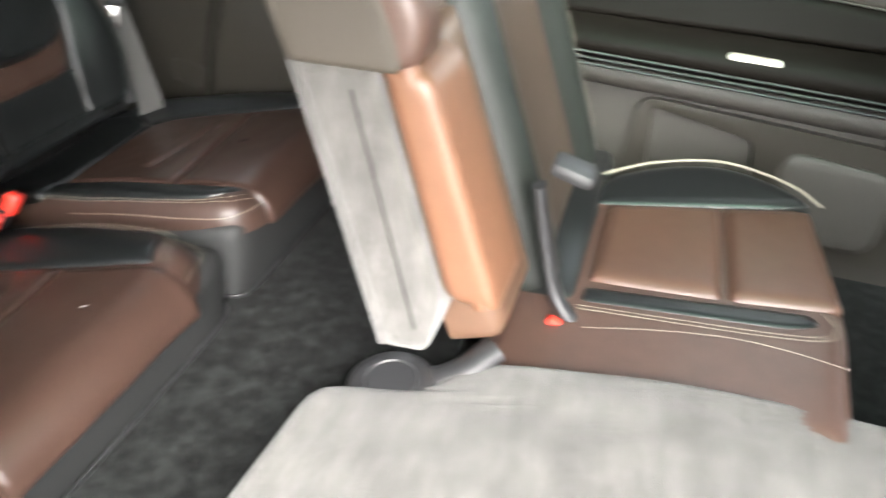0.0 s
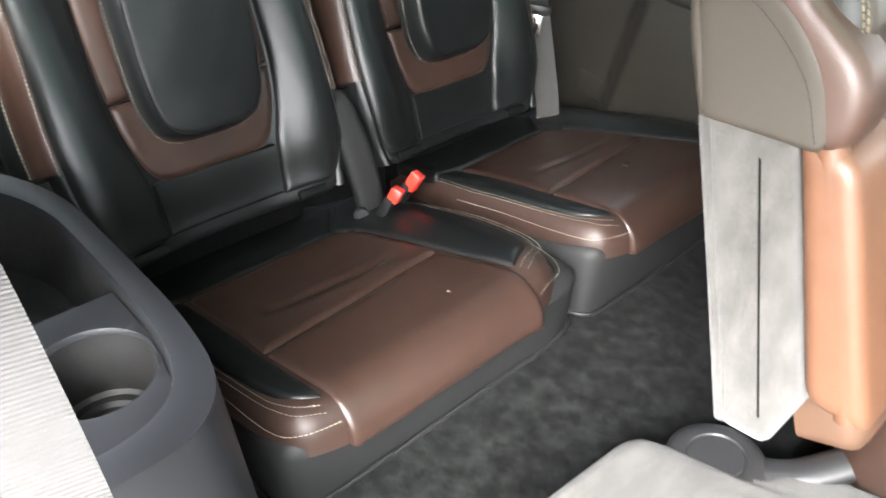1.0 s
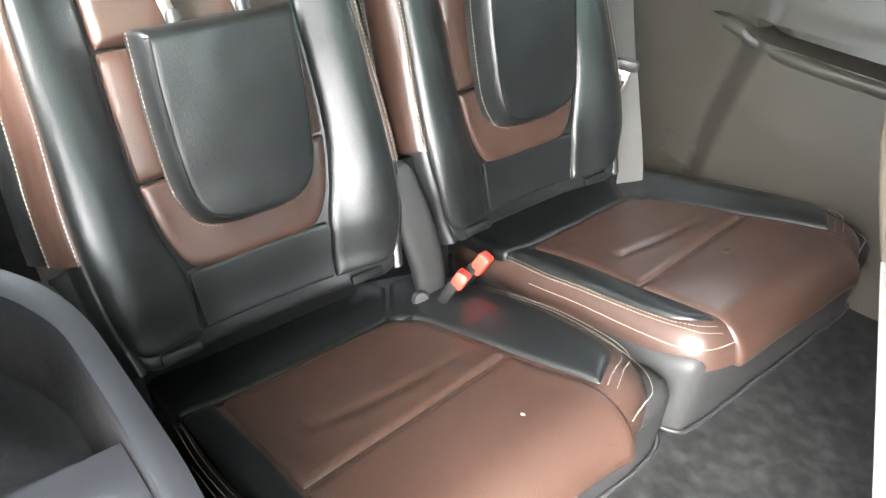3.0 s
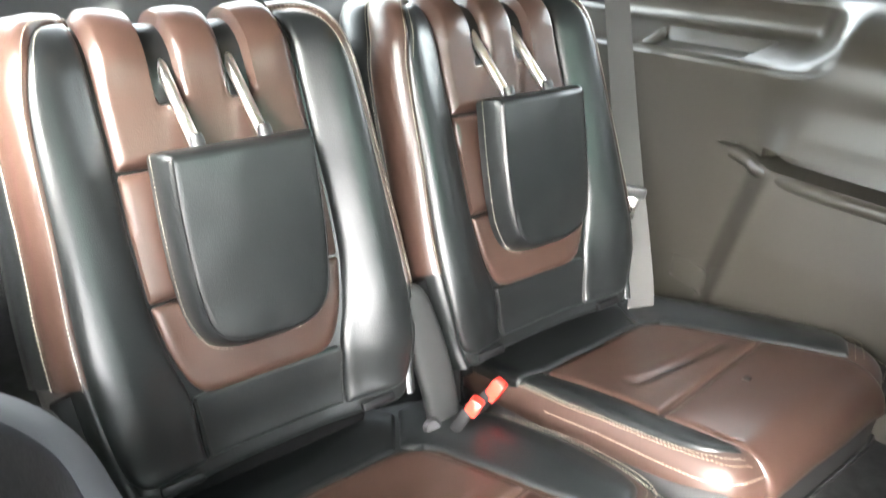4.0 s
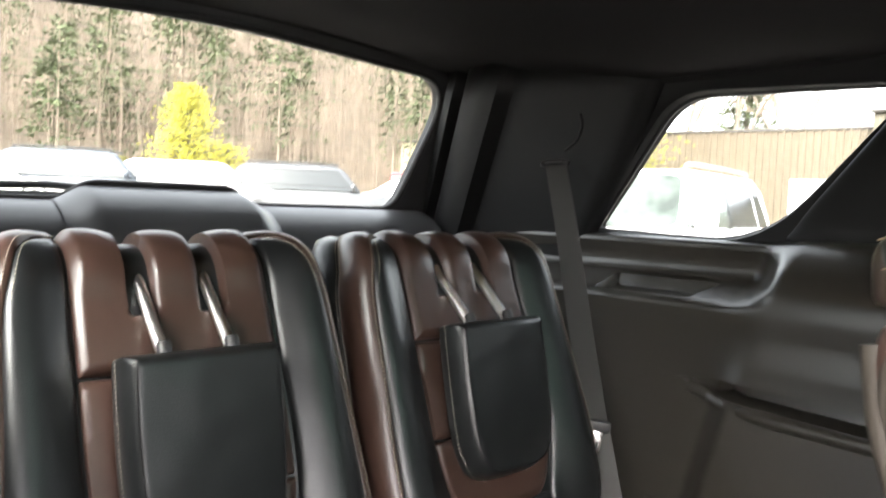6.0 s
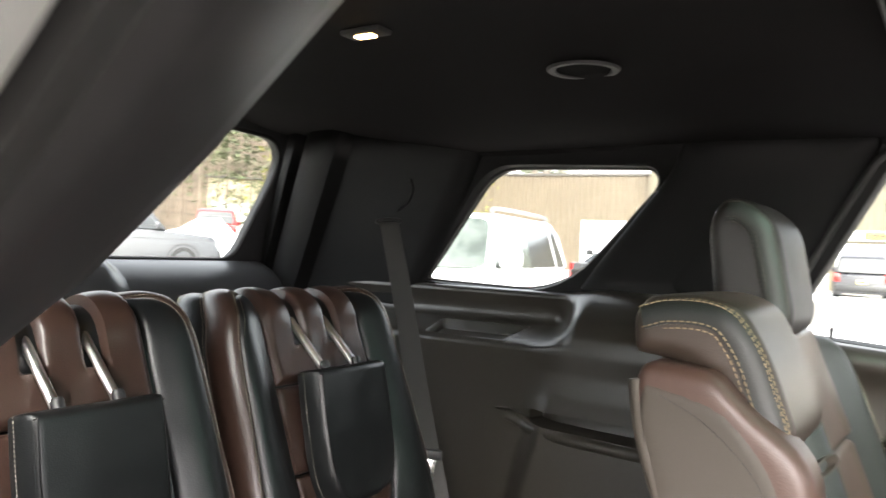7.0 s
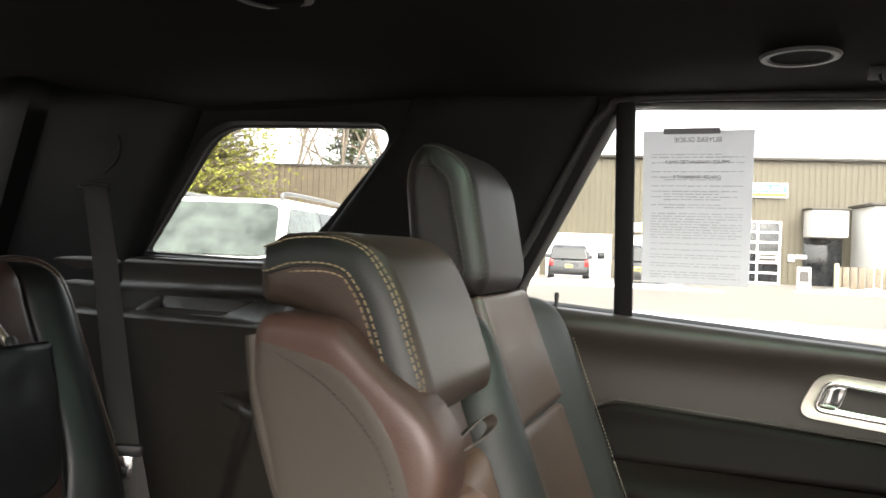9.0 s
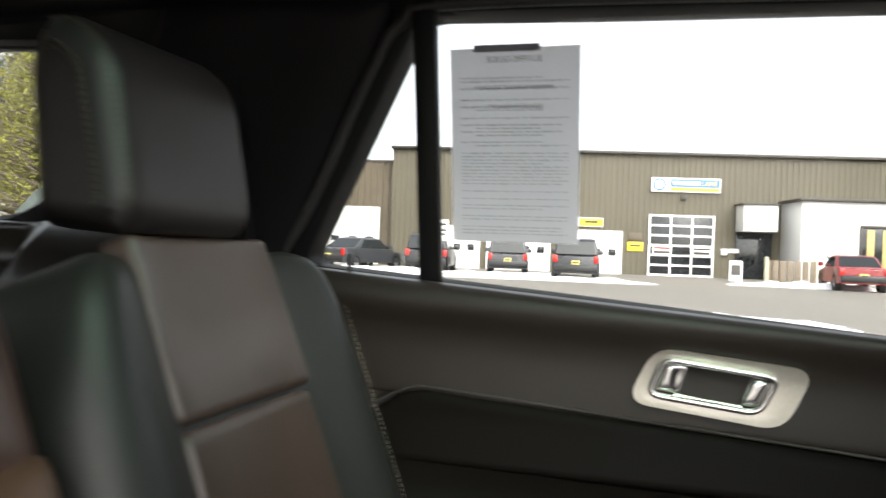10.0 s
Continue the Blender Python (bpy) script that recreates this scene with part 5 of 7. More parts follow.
tray = [(-0.505, -0.735), (-0.315, -0.735), (-0.31, -0.62), (-0.345, -0.575), (-0.43, -0.561), (-0.505, -0.561)]
part("cup_tray", ring(tray, [(-0.416 + 0.054 * math.cos(t), -0.619 + 0.054 * math.sin(t)) for t in np.linspace(0, 2 * math.pi, 41)[:-1]], lambda a, b, h: bin_place(a, b, h - 0.018), 0.010, 0.006, centre=(-0.416, -0.619)), BINP, bin_trim, "slate cup holder tray")
cc = bin_place(-0.416, -0.619, -0.018)
part("cup", lathe([(0.0, -0.078), (0.032, -0.078), (0.036, -0.074), (0.044, -0.074), (0.048, -0.070), (0.0535, -0.006), (0.056, -0.006), (0.052, -0.082), (0.0, -0.082)], 40, cc), material("scuffed_black_cup", (0.0055, 0.0054, 0.0053), 0.6, vary=0.5, grain=120, bump=0.2, blotch=30), bin_trim, "deep black cup with a dusty floor")
solo("warning_label", plate([(0, 0), (0.035, 0), (0.035, 0.022), (0, 0.022)], lambda a, b, h: Vector((-0.478 + 0.5 * h, -0.70 + a, 0.822 + b + h)), 0.001), PAPER, "small white sticker with illegible print inside the bin", "label")

RINGM = material("grey_bezel", (0.028, 0.028, 0.029), 0.5, vary=0.08, bump=0.05)
# ---- seat belts ----
belt = thing("seat_belt", "grey-black third-row seat belt hanging against the quarter trim", "seat belt", "seat belts", at=(-0.80, 0.46, 0.54))
way = smooth_line([(-0.335, 0.200, 0.800), (-0.318, 0.188, 0.782), (-0.235, 0.133, 0.645), (-0.14, 0.068, 0.475), (-0.045, 0.006, 0.305)], 26)
part("webbing", strap(way, 0.047, (0.78, 0.62, 0.08)), WEB, belt)
low = smooth_line([(-0.045, 0.006, 0.305), (-0.02, 0.002, 0.23), (0.012, -0.004, 0.13), (0.02, -0.006, 0.06)], 8)
part("lower_webbing", strap([p + Vector((0.004, -0.002, 0)) for p in low], 0.047, (0.78, 0.62, 0.08)), WEB, belt, "pale lower end of the webbing")
tg = part("tongue", block((-0.043, 0.000, 0.308), (0.060, 0.016, 0.022), 0.006, rot=(0, 6, 38)), PLASTIC, belt)
part("latch_plate", block((-0.036, -0.006, 0.280), (0.026, 0.004, 0.040), 0.003, rot=(0, 8, 38)), CHROME, tg, "chrome latch plate")
part("latch_hole", block((-0.034, -0.009, 0.276), (0.012, 0.004, 0.014), 0.002, rot=(0, 8, 38)), RUBBER, tg)
part("slot_bezel", tube([Vector((-0.336, 0.201, 0.802)) + Vector((0.78, 0.62, 0.08)) * (0.030 * math.cos(t)) + Vector((-0.3, 0.2, 0.5)) * (0.012 * math.sin(t)) for t in np.linspace(0, 2 * math.pi, 29)[:-1]], 0.004, 8, closed=True), PLASTIC, belt, "slot in the pillar trim")
guide = solo("belt_guide", tube(smooth_line([(-1.10, 0.652, 1.37), (-1.06, 0.640, 1.39), (-1.045, 0.636, 1.42), (-1.055, 0.640, 1.445)], 16), 0.0035, 8), PILLAR, "black belt guide loop on the rear pillar", "belt guide")

strap_near = thing("seat_belt", "pale grey second-row seat belt lying over the door pillar", "seat belt", "seat belts", at=(-0.219, -0.709, 0.54))
near_line = smooth_line([(-0.20, -0.03, 0.66), (-0.14, 0.005, 0.575), (-0.078, 0.010, 0.505), (0.008, 0.008, 0.410), (0.075, 0.004, 0.30)], 22)
part("webbing", strap(near_line, 0.046, (0.15, 0.98, 0.1)), GREYWEB, strap_near)
for k in (-0.0238, 0.0238):
    part("selvedge", strap([p + Vector((0.15, 0.98, 0.1)).normalized() * k for p in near_line], 0.003, (0.15, 0.98, 0.1), 0.0022), GREYWEB, strap_near)

# buckles between the rear seats
for x, y, z, rz, tag in ((-0.696, -0.040, 0.668, 25, "red press button on a short black buckle"), (-0.700, 0.004, 0.676, 15, "red press button on a tall black buckle")):
    bk = thing("belt_buckle", tag + " between the rear cushions", "belt buckle", "belt buckles", at=(x, y, z))
    bk.rotation_euler = (radians(-15), radians(25), radians(rz))
    part("housing", block((-0.004, 0, -0.020), (0.018, 0.029, 0.040), 0.005), PILLAR, bk)
    part("button", block((0.000, -0.002, 0.006), (0.020, 0.023, 0.026 if "short" in tag else 0.034), 0.004), RED, bk, "red press button")

mb = thing("belt_buckle", "red press button on a black buckle arm by the bench backrest", "belt buckle", "belt buckles", at=(0.10, 0.13, 0.60))
part("arm", tube(smooth_line([(-0.045, 0.02, 0.20), (-0.025, 0.016, 0.12), (0.0, 0.005, 0.045), (0.035, -0.01, 0.010), (0.06, -0.02, 0.002)], 24), 0.017, 12, flat=0.6), PLASTIC, mb)
part("button", block((0.012, -0.026, 0.010), (0.034, 0.016, 0.022), 0.004, rot=(0, 25, 10)), RED, mb, "red press button")
part("bracket", block((-0.005, 0.05, 0.215), (0.06, 0.05, 0.022), 0.008, rot=(0, 15, 0)), RINGM, mb, "grey anchor cover")
# scrap of paper on a rear cushion
scrap_at = Vector((-0.76, -0.295, 0.54)) + near_top(0.133, 0.325, 0.0135)
solo("paper_scrap", plate([(-0.002, -0.0022), (0.0024, -0.0018), (0.0026, 0.0008), (-0.0018, 0.0004)], lambda a, b, h: scrap_at + Vector((a, b, 0.19 * a + h)), 0.0006), PAPER, "tiny white scrap of paper on the brown seat cushion", "paper scrap")

# moulded covers beside the backrests' hinges
def bar(points, radii, flat, up, sides=18):
    """A flattened bar of changing width along a line, closed and rounded at both ends."""
    p = smooth_line(points, 24)
    rs = [q.x for q in smooth_line([(r, 0, 0) for r in radii], 24)]
    vs, fs = [], []
    for i in range(25):
        d = (p[min(i + 1, 24)] - p[max(i - 1, 0)]).normalized()
        a = d.cross(Vector(up)).normalized()
        b = a.cross(d).normalized()
        for k in range(sides):
            t = 2 * math.pi * k / sides
            c, s = math.cos(t), math.sin(t)
            c, s = math.copysign(abs(c) ** 0.6, c), math.copysign(abs(s) ** 0.6, s)
            vs.append(p[i] + a * (rs[i] * c) + b * (rs[i] * flat * s))
    for i in range(24):
        for k in range(sides):
            fs.append((i * sides + k, i * sides + (k + 1) % sides, i * sides + sides + (k + 1) % sides, i * sides + sides + k))
    fs += [tuple(range(sides)), tuple(range(24 * sides, 25 * sides))]
    return mesh("bar", vs, fs, 45)


def hinge_cover(at, run):
    pd = thing("seat_hinge_cover", "black moulded hinge cover beside the rear backrest", "hinge cover", "hinge covers", at=at)
    part("cover", bar([(0, 0, 0.222), (0.008, 0.003, 0.212), (0.03, 0.018, 0.14), (0.045, 0.032, 0.06), (0.05 + run, 0.036, -0.03)], [0.012, 0.024, 0.027, 0.025, 0.022], 0.6, (0.85, -0.2, 0.4)), SEATBASE, pd)
    part("inner_web", bar([(-0.01, 0.035, 0.225), (0.0, 0.042, 0.18), (0.015, 0.052, 0.10), (0.02, 0.058, 0.02)], [0.012, 0.028, 0.032, 0.03], 0.35, (0.85, -0.2, 0.4)), PILLAR, pd, "dark cloth web beside the cover")
    part("pivot", moved(lathe([(0.0, 0.006), (0.010, 0.006), (0.014, 0.0), (0.0, 0.0)], 20), Matrix.Translation((0.062, 0.005, 0.03)) @ Euler((0, radians(70), radians(-20))).to_matrix().to_4x4()), PLASTIC, pd)
    return pd


hinge_cover((-0.80, -0.083, 0.60), 0.01)
hinge_cover((-0.80, -0.560, 0.60), 0.0)
strap2 = thing("release_strap", "short black nylon strap at the rear seat's hinge", "strap", at=(-0.73, -0.545, 0.70))
part("webbing", strap(smooth_line([(-0.03, 0.0, 0.12), (0.0, -0.008, 0.07), (0.03, -0.004, -0.02), (0.045, 0.0, -0.08)], 14), 0.022, (0, 1, 0.1)), WEB, strap2)

# ---- headliner fittings ----
VENTCORE = material("black_vent_mesh", (0.006, 0.006, 0.006), 0.95, vary=0.3, grain=900, bump=0.3, spec=0.05)
for x, y, r in ((-0.436, 0.262, 0.058), (0.243, 0.505, 0.052)):
    sp = thing("ceiling_vent", "round grey-rimmed air vent in the headliner", "air vent", "ceiling vents", at=(x, y, roof_z(y, x) - (0.006 if x < 0 else 0.002)))
    part("rim", lathe([(r * 0.72, 0.004), (r * 0.80, -0.003), (r * 0.95, -0.003), (r, 0.001), (r * 0.72, 0.004)], 40), RINGM, sp, "grey rim")
    part("core", lathe([(0.0, -0.0005), (r * 0.6, -0.0005), (r * 0.73, -0.001), (r * 0.73, 0.004)], 40), VENTCORE, sp)
LAMPLIT = glow("warm_lamp_lens", (1.0, 0.62, 0.22), 3.0)
for x, y in ((-0.68, 0.02), (0.46, 0.56)):
    lp = thing("map_lamp", "small lit amber courtesy lamp in the headliner", "ceiling lamp", "ceiling lamps", at=(x, y, roof_z(y, x)))
    lp.rotation_euler = (-math.atan(0.72 * y), 0, 0)
    part("housing", block((0, 0, -0.002), (0.075, 0.035, 0.012), 0.004), RINGM, lp)
    part("lens", block((0.0, 0, -0.0085), (0.034, 0.016, 0.005), 0.002), LAMPLIT, lp, "glowing amber lens")
hook = solo("coat_hook", join("hook", [block((0.37, 0.60, roof_z(0.6) - 0.006), (0.06, 0.03, 0.010), 0.003, rot=(-23, 0, 0)), tube([(0.355, 0.60, roof_z(0.6) - 0.01), (0.355, 0.585, roof_z(0.6) - 0.024), (0.385, 0.585, roof_z(0.6) - 0.024), (0.385, 0.60, roof_z(0.6) - 0.01)], 0.003, 6)]), RINGM, "small grey folded coat hook on the headliner", "coat hook")

# ---- notice taped inside the door glass ----
notice = thing("window_notice", "white printed notice taped to the door glass, print reversed", "notice", at=(0.105, 0.0, 0.0))
NW, NH = 0.186, 0.272


def note(a, b, h):
    z = 1.455 - b
    return Vector((a - 0.093, 0.822 - 0.21 * (z - 1.13) + 0.020 - h, z))


THIN = material("thin_white_paper", (0.70, 0.70, 0.72), 0.85, vary=0.04, grain=500, bump=0.05)
tb = THIN.node_tree.nodes["Principled BSDF"]
tb.inputs["Transmission Weight"].default_value = 0.0
tr = THIN.node_tree.nodes.new("ShaderNodeBsdfTranslucent")
tr.inputs["Color"].default_value = (0.62, 0.62, 0.65, 1)
tm = THIN.node_tree.nodes.new("ShaderNodeMixShader")
tm.inputs[0].default_value = 0.45
THIN.node_tree.links.new(tb.outputs[0], tm.inputs[1])
THIN.node_tree.links.new(tr.outputs[0], tm.inputs[2])
THIN.node_tree.links.new(tm.outputs[0], THIN.node_tree.nodes["Material Output"].inputs[0])
sheet = part("sheet", mesh("sheet", [note(a * NW, b * NH, 0.001 * math.sin(3 * a) * b) for b in np.linspace(0, 1, 9) for a in np.linspace(0, 1, 7)], [(i * 7 + j, i * 7 + j + 1, i * 7 + j + 8, i * 7 + j + 7) for i in range(8) for j in range(6)], 60), THIN, notice)


def bars(rows, name):
    vs, fs = [], []
    for a0, a1, b0, hgt in rows:
        k = len(vs)
        vs += [note(a * NW, b, 0.0012) for a, b in ((a0, b0), (a1, b0), (a1, b0 + hgt), (a0, b0 + hgt))]
        fs.append((k, k + 1, k + 2, k + 3))
    return mesh(name, vs, fs, 0)


DARKINK = material("dark_grey_ink", (0.24, 0.24, 0.26), 0.9, vary=0.1, bump=0)
rng = random.Random(4)
lines = []
y = 0.040
while y < 0.262:
    if rng.random() < 0.22:
        y += 0.006
    a, stop = 0.08 + rng.choice((0, 0, 0.0, 0.12)), 0.92 - rng.choice((0, 0, 0.05, 0.2))
    while a < stop:
        w = 0.03 + 0.08 * rng.random()
        lines.append((a, min(stop, a + w), y, 0.0014 + 0.0008 * rng.random()))
        a += w + 0.008 + 0.012 * rng.random()
    y += 0.0048 if rng.random() < 0.75 else 0.0095
part("print", bars(lines, "print"), INK, notice, "rows of small print")
for text, b, size in (("BUYERS GUIDE", 0.020, 0.012), ("IMPLIED WARRANTIES ONLY", 0.057, 0.0085), ("DEALER WARRANTY", 0.083, 0.0085)):
    cu = bpy.data.curves.new("words", "FONT")
    cu.body, cu.size, cu.align_x = text, size, "CENTER"
    tmp = bpy.data.objects.new("words", cu)
    me = bpy.data.meshes.new_from_object(tmp)
    bpy.data.objects.remove(tmp)
    # reversed, as the print faces out of the car
    for v in me.vertices:
        v.co = note(NW * 0.5 - v.co.x, b - v.co.y, 0.0016)
    part("heading", me, DARKINK, notice, "reversed bold heading")
tape = part("tape", plate([(0.035, -0.004), (0.130, -0.004), (0.130, 0.006), (0.035, 0.006)], lambda a, b, h: note(a, b, 0.002 + h), 0.0005), DARKINK, notice, "strip of grey tape")

# ---- outside: ground, snow ----
ASPHALT = material("damp_grey_asphalt", (0.185, 0.168, 0.145), 0.75, vary=0.22, grain=40, bump=0.3, blotch=0.22)
SNOW = material("old_snow", (0.80, 0.81, 0.83), 0.8, vary=0.10, grain=14, bump=0.5, blotch=0.8)
SIDING = material("olive_metal_siding", (0.086, 0.074, 0.048), 0.55, vary=0.10, grain=4, bump=0.0, blotch=0.35)
SIDING2 = material("weathered_tan_siding", (0.098, 0.078, 0.052), 0.6, vary=0.12, grain=4, bump=0.0, blotch=0.35)
WHITEWALL = material("white_painted_panel", (0.74, 0.74, 0.72), 0.55, vary=0.07, grain=14, bump=0.03, blotch=1)
DARKFLASH = material("dark_brown_flashing", (0.035, 0.03, 0.024), 0.5, vary=0.1, bump=0.02)
DARKGLASS = material("dark_window_glass", (0.012, 0.014, 0.016), 0.08, vary=0.1, bump=0)
CARGLASS = material("tinted_car_glass", (0.016, 0.019, 0.021), 0.10, vary=0.1, bump=0, spec=0.4)
# greenish-white sky reflection is put into this opaque glass's base colour
SKYGLASS = material("sky_reflecting_glass", (0.066, 0.078, 0.070), 0.08, vary=0.5, bump=0, grain=5, blotch=1.9, spec=0.35)
RAILM = material("grey_roof_rail", (0.16, 0.16, 0.16), 0.4, 0.3, vary=0.1, bump=0)
TYRE = material("tyre_rubber", (0.018, 0.018, 0.018), 0.8, vary=0.15, grain=60, bump=0.2)
RIM = material("alloy_rim", (0.42, 0.42, 0.43), 0.3, 0.9, vary=0.08, bump=0)
LAMPRED = material("red_tail_lamp", (0.45, 0.015, 0.012), 0.2, vary=0.1, bump=0, coat=0.5)
LAMPWHITE = material("clear_head_lamp", (0.6, 0.6, 0.6), 0.15, vary=0.1, bump=0, coat=0.5)
PLATEY = material("number_plate", (0.62, 0.52, 0.16), 0.5, vary=0.1, bump=0)
grid = [-1500, -500, -160] + [(-70 + 2.4 * i) for i in range(59)] + [120, 300, 600, 1500]
vs, fs = [], []
for x in grid:
    for y in grid:
        r = math.hypot(x, y)
        up = min(1.3, max(0.0, 0.045 * (-x - 8.5))) * min(1, max(0, (33 - y) / 8))
        vs.append((x, y, 0.03 * noise.noise((x * 0.15, y * 0.15, 0)) * (1 if 4 < r < 90 and y < 40 else 0) + up))
m = len(grid)
for i in range(m - 1):
    for j in range(m - 1):
        fs.append((i * m + j, i * m + j + 1, i * m + m + j + 1, i * m + m + j))
solo("ground", mesh("ground", vs, fs, 60), ASPHALT, "damp grey asphalt lot", "ground", kind="structure")


def heap(cx, cy, lx, ly, h, turn, seed):
    """A ridge of ploughed snow."""
    vs, fs = [], []
    a, b = 36, 14
    for i in range(a + 1):
        for j in range(b + 1):
            u, v = i / a * 2 - 1, j / b * 2 - 1
            e = max(0, 1 - abs(u) ** 3) * max(0, 1 - v * v)
            z = h * e * (0.7 + 0.6 * noise.noise((u * 6 + seed, v * 2.5, seed))) + 0.12 * e * noise.noise((u * 22, v * 9, seed)) - 0.03
            vs.append((u * lx / 2 + 0.3 * noise.noise((u * 4, v, seed + 5)), v * ly / 2 * (1 + 0.35 * noise.noise((u * 5, 0, seed + 9))), z))
    for i in range(a):
        for j in range(b):
            k = i * (b + 1) + j
            fs.append((k, k + 1, k + b + 2, k + b + 1))
    ob = solo("snow_bank", mesh("snow", vs, fs, 60), SNOW, "low ridge of ploughed old snow on the lot", "snow", "snow banks")
    ob.matrix_basis = pose(cx, cy, 0, 0, 0, turn)
    return ob


# ---- workshop building ----
hall = thing("service_building", "long olive metal-clad workshop with white roll-up doors", "building", at=(-0.53, 42.93, 0))
hall.rotation_euler = (0, 0, radians(10.9))


def ribbed(x0, x1, z0, z1, y, step=0.32, deep=0.06):
    """Wall sheeting with upright ribs."""
    vs, fs = [], []
    x = x0
    prof = []
    while x < x1:
        prof += [(x, 0), (x + step * 0.55, 0), (x + step * 0.63, -deep), (x + step * 0.92, -deep)]
        x += step
    prof.append((x1, 0))
    for px, py in prof:
        vs += [(px, y + py, z0), (px, y + py, z1)]
    for i in range(len(prof) - 1):
        fs.append((2 * i, 2 * i + 2, 2 * i + 3, 2 * i + 1))
    return mesh("ribbed", vs, fs, 0)


part("wall", join("wall", [ribbed(-14.24, 26, 0, 6.6, 0.0, 0.30, 0.022), block((6, 6.1, 3.28), (40.2, 12, 6.55), 0)]), SIDING, hall, "olive ribbed metal wall")
rear = part("wing_wall", join("wing", [ribbed(-34, -14.3, 0, 5.9, 0.9, 0.36, 0.11), block((-24.2, 7.0, 2.92), (19.7, 12, 5.83), 0)]), SIDING2, hall, "lower tan ribbed wing")
part("roof_edge", block((6, 6, 6.66), (40.7, 12.6, 0.16), 0.03), DARKFLASH, hall, "dark metal roof edge")
part("roof_edge", block((-24.3, 7, 5.96), (20.2, 12.4, 0.16), 0.03), DARKFLASH, hall)


def roll_door(x0, x1, top, panes, name="roll_door"):
    d = part(name, block(((x0 + x1) / 2, -0.06, top / 2), (x1 - x0, 0.14, top), 0.01), WHITEWALL, hall, "white panelled roll-up door")
    for k in range(1, 5):
        part("joint", block(((x0 + x1) / 2, -0.134, top * k / 5), (x1 - x0, 0.012, 0.02), 0), DARKFLASH, d)
    w = (x1 - x0) / panes
    for k in range(panes):
        part("pane", block((x0 + w * (k + 0.5), -0.135, top * 0.52), (w * 0.5, 0.03, 0.34), 0.02), DARKGLASS, d)
    part("frame", join("frame", [block((x0 - 0.06, -0.08, top / 2), (0.12, 0.16, top), 0.01), block((x1 + 0.06, -0.08, top / 2), (0.12, 0.16, top), 0.01), block(((x0 + x1) / 2, -0.08, top + 0.06), (x1 - x0 + 0.24, 0.16, 0.12), 0.01)]), WHITEWALL, d)
    return d


for x0, x1 in ((-12.4, -9.3), (-8.7, -5.4), (-4.8, -1.5)):
    roll_door(x0, x1, 2.25, 4)
d = part("roll_door", block((-16.6, 0.82, 1.65), (3.1, 0.1, 3.3), 0.01), WHITEWALL, hall, "tall white roll-up door")
for k in range(3):
    part("pane", block((-17.6 + k, 0.765, 1.45), (0.45, 0.03, 0.3), 0.02), DARKGLASS, d)
# glazed lane door: white lattice over dark glass
lane = part("lane_door", block((1.76, -0.05, 1.66), (3.45, 0.10, 3.32), 0.01), DARKGLASS, hall, "glazed overhead door with a white lattice")
for k in range(4):
    part("stile", block((0.06 + 3.4 * k / 3, -0.115, 1.66), (0.11, 0.06, 3.4), 0.01), WHITEWALL, lane)
for k in range(7):
    part("rail", block((1.76, -0.120, 0.05 + 3.24 * k / 6), (3.5, 0.06, 0.11), 0.01), WHITEWALL, lane)
for x in (0.75, 2.85):
    sg = part("notice", block((x, -0.165, 1.38), (1.05, 0.03, 0.52), 0.01), WHITEWALL, lane, "white notice with illegible print")
    part("print", block((x, -0.183, 1.52), (0.9, 0.01, 0.10), 0), LAMPRED if x < 1 else DARKFLASH, sg)
    part("print", block((x, -0.183, 1.30), (0.85, 0.01, 0.14), 0), DARKFLASH, sg)
# lane sign: emblem shape and lettering bars
BLUE = material("sign_blue", (0.05, 0.17, 0.42), 0.5, vary=0.05, bump=0)
YEL = material("sign_yellow", (0.75, 0.55, 0.03), 0.5, vary=0.05, bump=0)
sign = part("lane_sign", block((1.9, -0.12, 4.98), (3.7, 0.14, 0.78), 0.02), WHITEWALL, hall, "white, blue and yellow lane sign")
part("emblem", moved(lathe([(0.0, 0.01), (0.34, 0.01), (0.34, -0.01), (0.0, -0.01)], 28), Matrix.Translation((0.48, -0.20, 4.98)) @ Euler((radians(90), 0, 0)).to_matrix().to_4x4()), BLUE, sign, "round blue emblem")
part("emblem_hole", moved(lathe([(0.0, 0.01), (0.25, 0.01), (0.25, -0.01), (0.0, -0.01)], 24), Matrix.Translation((0.48, -0.212, 4.98)) @ Euler((radians(90), 0, 0)).to_matrix().to_4x4()), WHITEWALL, sign)
part("blue_field", block((2.38, -0.20, 5.08), (2.6, 0.02, 0.42), 0), BLUE, sign)
part("word_bar", block((1.92, -0.215, 5.08), (1.45, 0.02, 0.20), 0), WHITEWALL, sign)
cu = bpy.data.curves.new("words", "FONT")
cu.body, cu.size, cu.extrude = "LANE", 0.34, 0.01
tmp = bpy.data.objects.new("words", cu)
me = bpy.data.meshes.new_from_object(tmp)
bpy.data.objects.remove(tmp)
me.transform(Matrix.Translation((2.72, -0.215, 4.96)) @ Euler((radians(90), 0, 0)).to_matrix().to_4x4())
part("word", me, YEL, sign, "yellow word")
part("yellow_field", block((2.38, -0.20, 4.74), (2.6, 0.02, 0.16), 0), YEL, sign)
part("wall_lamp", join("wall_lamp", [block((1.85, -0.10, 4.28), (0.34, 0.2, 0.24), 0.03), tube([(1.85, 0, 4.40), (1.85, -0.12, 4.40)], 0.03, 8)]), DARKFLASH, hall, "dark wall lamp")
